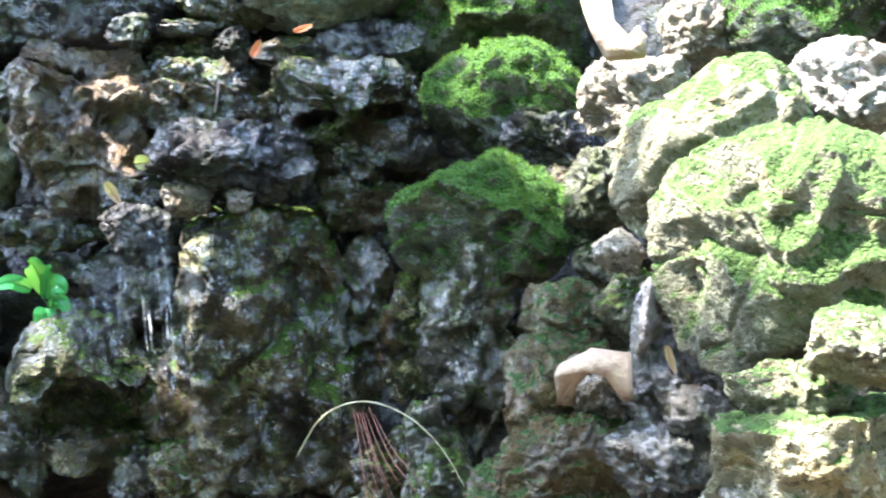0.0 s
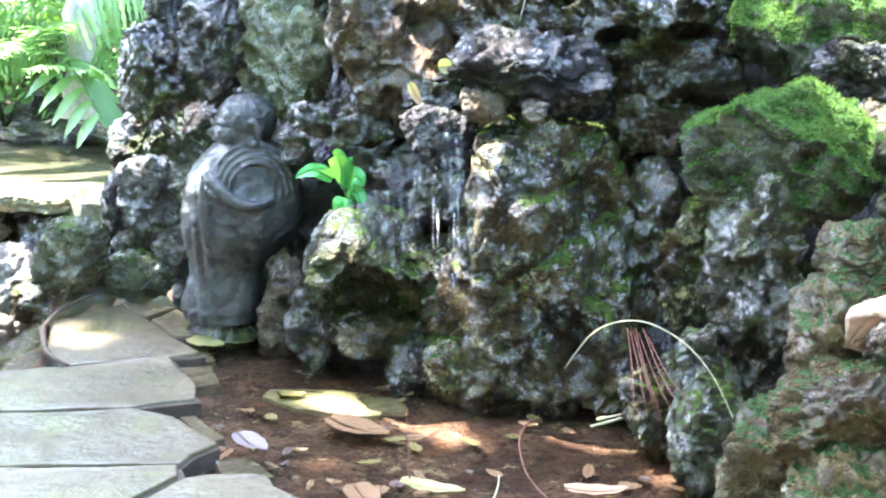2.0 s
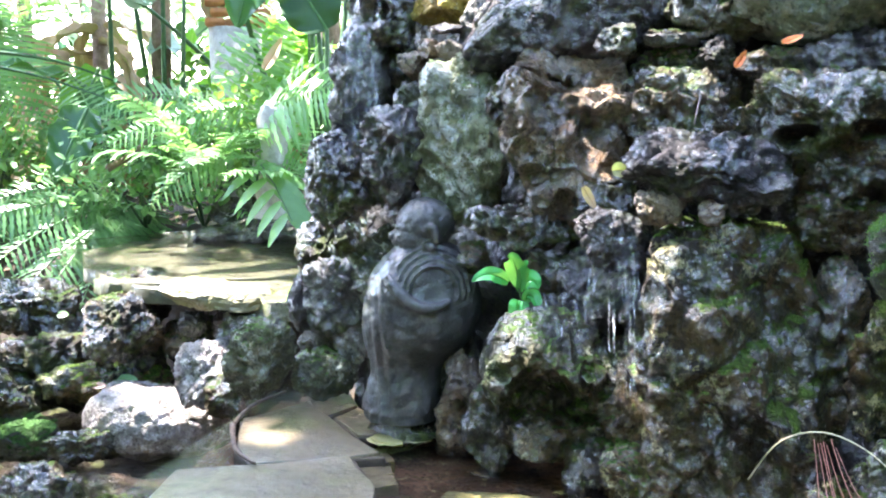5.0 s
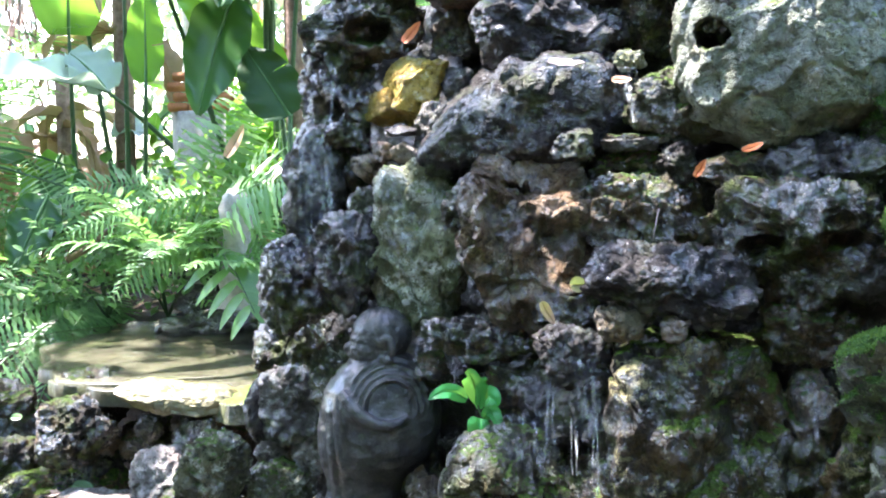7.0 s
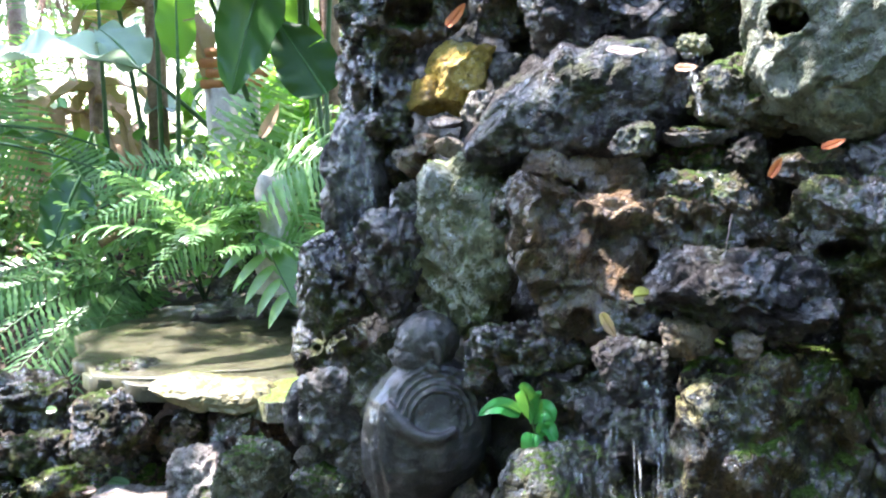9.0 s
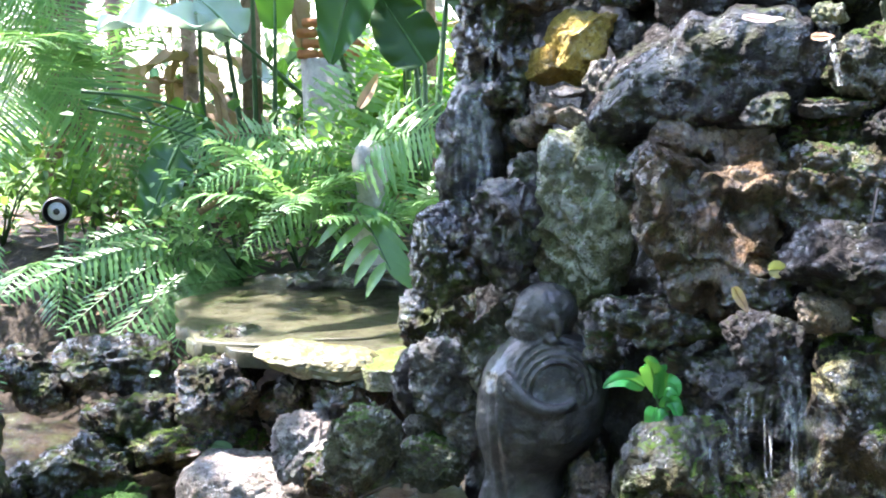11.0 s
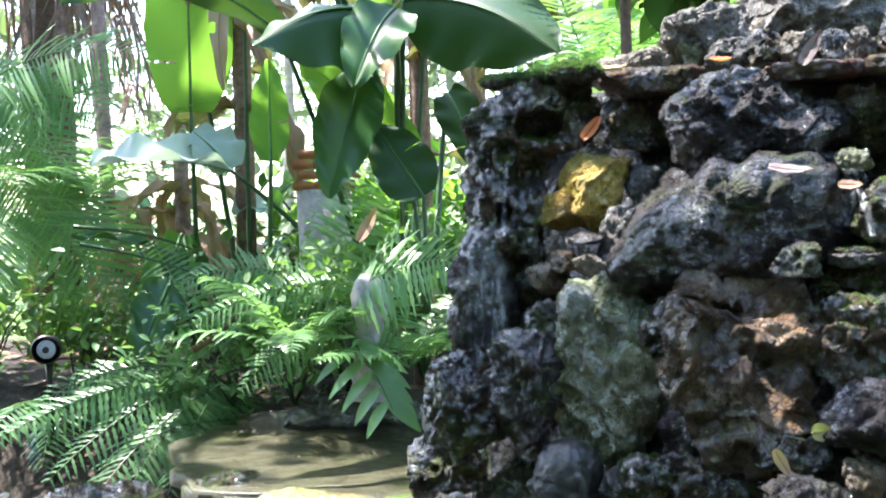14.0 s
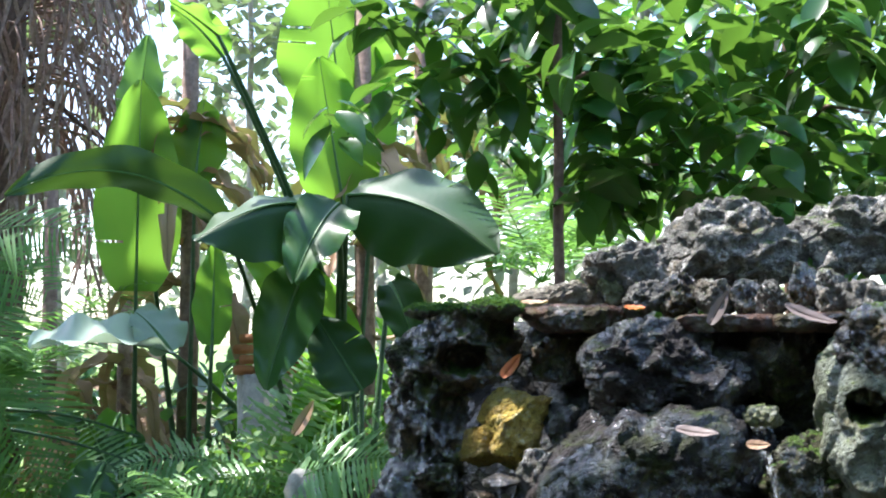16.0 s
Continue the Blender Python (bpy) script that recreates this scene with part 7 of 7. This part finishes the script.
fallen_leaf((0.274, 2.193, 0.006), 0.11, 0.06, -45, 0, 0, M_PALELEAF, "pale fallen leaf floating on the pool", 13)
fallen_leaf((0.473, 2.375, -0.020), 0.16, 0.09, -25, 0, 0, M_DEAD, "broad tan leaf lying on the pool bed", 14)
fallen_leaf((0.667, 2.053, 0.000), 0.13, 0.05, -10, 0, 0, M_YELLEAF, "yellowish fallen leaf floating on the pool", 15)
fallen_leaf((0.535, 2.033, -0.020), 0.1, 0.07, -60, 0, 0, M_DEAD, "broad tan leaf lying on the pool bed", 16)
fallen_leaf((-0.010, 2.845, 0.002), 0.11, 0.08, -20, 0, 0, M_YELLEAF, "yellow fallen leaf floating beside the statue", 17)
fallen_leaf((0.063, 2.885, 0.002), 0.09, 0.07, 10, 0, 0, M_YELLEAF, "yellow fallen leaf floating beside the statue", 18)
fallen_leaf((0.989, 2.088, 0.002), 0.13, 0.05, 10, 0, 0, M_DEAD, "red-brown leaf floating at the pool's edge", 19)
fallen_leaf((0.757, 2.581, 0.532), 0.07, 0.025, 0, 80, -80, M_PALELEAF, PALE_L, 20)
fallen_leaf((-1.449, 3.785, -0.191), 0.06, 0.03, 20, 40, 0, M_PALELEAF, "pink-brown fallen leaf on the stream rocks", 21)
fallen_leaf((-1.336, 3.810, -0.166), 0.09, 0.05, -10, 30, 0, M_FERN, "green fallen leaf on the stream rocks", 22)
fallen_leaf((-1.742, 4.019, 0.027), 0.05, 0.035, 0, 40, 0, M_FERN, "light green fallen leaf on the stream rocks", 23)
fallen_leaf((-1.177, 4.956, 1.110), 0.17, 0.06, 20, 60, -60, M_DEAD, "curled dry brown leaf hanging in the ferns", 24)
fallen_leaf((1.206, 2.334, 0.560), 0.07, 0.02, 0, 70, 70, M_DEAD, "thin dry leaf stuck to the boulder", 25)
fallen_leaf((1.468, 1.631, 0.523), 0.05, 0.014, 0, 80, 70, M_DEAD, "red-brown leaf blade among the stones", 26)
litter = random.Random(77)
for k in range(80):
    x, y = litter.uniform(0.15, 1.2), litter.uniform(1.6, 2.75)
    fallen_leaf((x, y, -0.03 + litter.uniform(0, 0.006)), litter.uniform(0.02, 0.07), litter.uniform(0.012, 0.035), litter.uniform(0, 360), litter.uniform(-8, 8), litter.uniform(-8, 8), litter.choice((M_DEAD, M_DEAD, M_PALELEAF, M_YELLEAF)), "small leaf scrap on the pool bed", 100 + k)


def twig(points, radius, material, label, name="twig", category="twig"):
    fine = []
    for i in range(len(points) - 1):
        p0, p1, p2, p3 = (Vector(points[min(max(i + o, 0), len(points) - 1)]) for o in (-1, 0, 1, 2))
        for k in range(6):
            s = k / 6
            fine.append(0.5 * (2 * p1 + (p2 - p0) * s + (2 * p0 - 5 * p1 + 4 * p2 - p3) * s * s + (3 * p1 - p0 - 3 * p2 + p3) * s**3))
    fine.append(Vector(points[-1]))
    bm = bmesh.new()
    tube(bm, fine, [radius * (1 - 0.6 * i / len(fine)) for i in range(len(fine))], 6)
    return tagged(link(name, bm, material), label, category, "twigs and grass of the pool")


twig([(0.925, 2.379, 0.154), (0.979, 2.311, 0.262), (1.051, 2.199, 0.323), (1.127, 2.120, 0.313), (1.185, 2.067, 0.262), (1.223, 2.023, 0.194)], 0.0019, M_STRAW, "dry pale grass stem arching over the pool", "dry_grass", "grass")
for k in range(7):
    twig([(1.050, 2.230, 0.291), (1.033, 1.861, 0.323), (1.054, 1.797, 0.260)] if k == 0 else [Vector((1.054, 2.226, 0.286)) + Vector((0.008 * (k - 3), 0.01 * (k % 3), 0.01 * (k % 2))), Vector((1.036, 1.860, 0.324)) + Vector((0.012 * (k - 3), 0.01, 0)), Vector((1.054, 1.799, 0.269)) + Vector((0.022 * (k - 3), -0.02 * (k % 2), 0.01))], 0.0011, M_NEEDLE, "rust-red pine needle hanging at the pool's edge", "pine_needle")
twig([(0.858, 2.379, 0.030), (0.834, 2.286, 0.020), (0.849, 2.137, 0.010), (0.896, 2.032, 0.000)], 0.003, M_NEEDLE, "reddish bent twig standing in the pool")
twig([(0.846, 2.343, 0.030), (0.970, 2.859, -0.119), (1.102, 2.864, -0.119)], 0.0018, M_NEEDLE, "reddish thin twig over the pool")
twig([(0.991, 2.385, 0.020), (1.069, 2.428, 0.030), (1.182, 2.867, -0.119)], 0.004, M_STRAW, "grey-green grass blade lying at the pool's edge", "dry_grass", "grass")
twig([(1.009, 2.432, 0.020), (1.071, 2.449, 0.030), (1.183, 2.887, -0.119)], 0.004, M_STRAW, "grey-green grass blade lying at the pool's edge", "dry_grass", "grass")
twig([(-0.462, 2.842, 0.020), (-0.357, 2.628, 0.030), (-0.274, 2.560, 0.020)], 0.009, M_BARK, "dark curved twig lying on the flagstones")
twig([(-0.462, 2.842, 0.020), (-0.471, 3.008, 0.030), (-0.404, 3.106, 0.050)], 0.008, M_BARK, "dark curved twig lying on the flagstones")
twig([(0.794, 2.561, 0.956), (0.789, 2.543, 0.926), (0.783, 2.525, 0.892)], 0.0028, M_PALELEAF, "short pale twig stuck to the wall")
twig([(0.620, 2.068, 0.010), (0.603, 2.194, 0.040), (0.556, 2.609, -0.045)], 0.0015, M_NEEDLE, "thin red stem standing in the pool")
twig([(0.780, 1.959, 0.010), (0.793, 2.026, 0.020), (0.795, 2.047, 0.040)], 0.003, M_STRAW, "short pale straw standing in the pool")
twig([(-2.006, 4.854, 0.560), (-1.917, 4.910, 0.621), (-1.829, 5.028, 0.718), (-1.639, 5.190, 0.830)], 0.02, M_BARK, "grey-brown dead branch leaning in the ferns", "branch", "branch")
twig([(-2.551, 4.819, 1.047), (-2.361, 4.942, 0.992), (-2.093, 5.094, 0.883)], 0.01, M_STALK, "long dark green stalk crossing the ferns", "stalk", "stalk")
twig([(-2.688, 4.966, 1.125), (-2.439, 5.138, 1.081), (-2.169, 5.297, 0.972)], 0.011, M_STALK, "long dark green stalk crossing the ferns", "stalk", "stalk")
twig([(-4.278, 7.133, 3.129), (-4.002, 7.200, 3.085), (-3.796, 7.237, 2.919), (-3.600, 7.250, 2.804)], 0.03, M_BARK, "bare grey-brown branch before the palm", "branch", "branch")


# ---- garden spotlight, grey stone post, terracotta bricks, driftwood ----
def spotlight():
    at = Vector((-1.874, 3.604, 0.713))
    lamp = empty("garden_spotlight", pose(at.x, at.y, at.z, 0, 0, 28), "black garden spotlight on a spike in the fern bed", "lamp")
    bm = bmesh.new()
    prof = [(0.0, 0.03), (0.02, 0.045), (0.06, 0.058), (0.1, 0.06), (0.105, 0.055)]
    rings = [[bm.verts.new((r * math.cos(k * math.pi / 12), 0.1 - z, r * math.sin(k * math.pi / 12))) for k in range(24)] for z, r in prof]
    for a, b in zip(rings, rings[1:]):
        for k in range(24):
            bm.faces.new((a[k], a[(k + 1) % 24], b[(k + 1) % 24], b[k]))
    bm.faces.new(rings[0])
    part("housing", bm, M_BLACK, lamp)
    bm = bmesh.new()
    bmesh.ops.create_uvsphere(bm, u_segments=24, v_segments=10, radius=0.038)
    for v in bm.verts:
        v.co = Vector((v.co.x, v.co.y * 0.25 + 0.01, v.co.z))
    part("lens", bm, M_LENS, lamp, "round frosted lens")
    bm = bmesh.new()
    bmesh.ops.create_uvsphere(bm, u_segments=12, v_segments=8, radius=0.014)
    for v in bm.verts:
        v.co = Vector((v.co.x, v.co.y * 0.4 - 0.006, v.co.z))
    part("bulb_cap", bm, M_BLACK, lamp)
    bm = bmesh.new()
    tube(bm, [(0, 0.06, -0.05), (0, 0.06, -0.12), (0, 0.065, -0.85)], [0.02, 0.012, 0.006], 10)
    part("spike", bm, M_BLACK, lamp)
    return grown(lamp, (-2.77, 4.825, 0.551), 1.17)


spotlight()


def stone_post():
    at = Vector((-1.029, 4.534, 0.475))
    bm = bmesh.new()
    prof = [(-0.06, 0.1), (-0.03, 0.09), (0.0, 0.075), (0.06, 0.085), (0.12, 0.07), (0.2, 0.055), (0.25, 0.06), (0.3, 0.075), (0.36, 0.078), (0.41, 0.06), (0.44, 0.03)]
    rings = []
    for z, r in prof:
        rings.append([bm.verts.new((r * 1.0 * math.cos(k * math.pi / 12) * (1 + 0.3 * noise.noise(Vector((math.cos(k * math.pi / 12) * 1.5, math.sin(k * math.pi / 12) * 1.5, z * 14)))), r * 0.8 * math.sin(k * math.pi / 12), z)) for k in range(24)])
    for a, b in zip(rings, rings[1:]):
        for k in range(24):
            bm.faces.new((a[k], a[(k + 1) % 24], b[(k + 1) % 24], b[k]))
    bm.faces.new(rings[-1])
    ob = tagged(link("stone_post", bm, M_PILLAR), "weathered grey stone post half hidden in ferns", "post")
    return grown(ob, (-1.183, 4.952, 0.408), 1.1)


stone_post()


def brick_stack():
    at = Vector((-1.741, 5.538, 1.271))
    stack = empty("brick_stack", pose(at.x, at.y, at.z, 0, 0, 20), "low stack of orange terracotta bricks in the plants", "bricks")
    bm = bmesh.new()
    bmesh.ops.create_cube(bm, size=1)
    for v in bm.verts:
        v.co = Vector((v.co.x * 0.1, v.co.y * 0.09, v.co.z * 0.045))
    bmesh.ops.bevel(bm, geom=bm.edges[:], offset=0.006, segments=2, affect="EDGES")
    first = part("brick", bm, M_TERRA, stack)
    first.location = (0, 0, 0.02)
    for i in range(11):
        ob = new("brick", first.data)
        ob.parent = stack
        row, col = divmod(i + 1, 3)
        ob.location = (col * 0.106 + 0.03 * (row % 2), 0, 0.02 + row * 0.052)
    bm = bmesh.new()
    tube(bm, [(0.1, 0.05, -0.9), (0.1, 0.05, 0.0)], [0.12, 0.14], 8)
    part("base", bm, M_PILLAR, stack)
    return stack


brick_stack()


def driftwood(points, radii, label):
    bm = bmesh.new()
    tube(bm, points, radii, 12)
    for v in bm.verts:
        v.co += noise.noise_vector(v.co * 17) * 0.02 + noise.noise_vector(v.co * 60) * 0.006
    return tagged(link("driftwood", bm, M_DRIFT), label, "driftwood")


driftwood([(1.548, 2.24, 1.12), (1.543, 2.195, 1.06), (1.556, 2.145, 1.012), (1.585, 2.13, 1.012), (1.602, 2.14, 1.04)], [0.026, 0.032, 0.036, 0.032, 0.016], "pale tan stubby piece of driftwood on the mossy rocks")
driftwood([(1.343, 1.766, 0.426), (1.346, 1.777, 0.465), (1.377, 1.750, 0.491), (1.412, 1.727, 0.489), (1.420, 1.709, 0.450)], [0.016, 0.024, 0.024, 0.026, 0.014], "pale tan curved driftwood piece among the stones")
for k, (at, w, h) in enumerate((((-0.135, 3.388, 1.547), 0.2, 0.05), ((0.045, 3.292, 1.555), 0.14, 0.06), ((-0.036, 3.376, 1.546), 0.16, 0.05))):
    rock(*at, w, 0.16, h, 10, 0, M_MOSS, 300 + k, "soft cushion of bright green moss on the wall top", "moss_cushion", "moss", "moss on the wall", p=2.0, sub=5, pits=0.3, moss_fibres=1800)
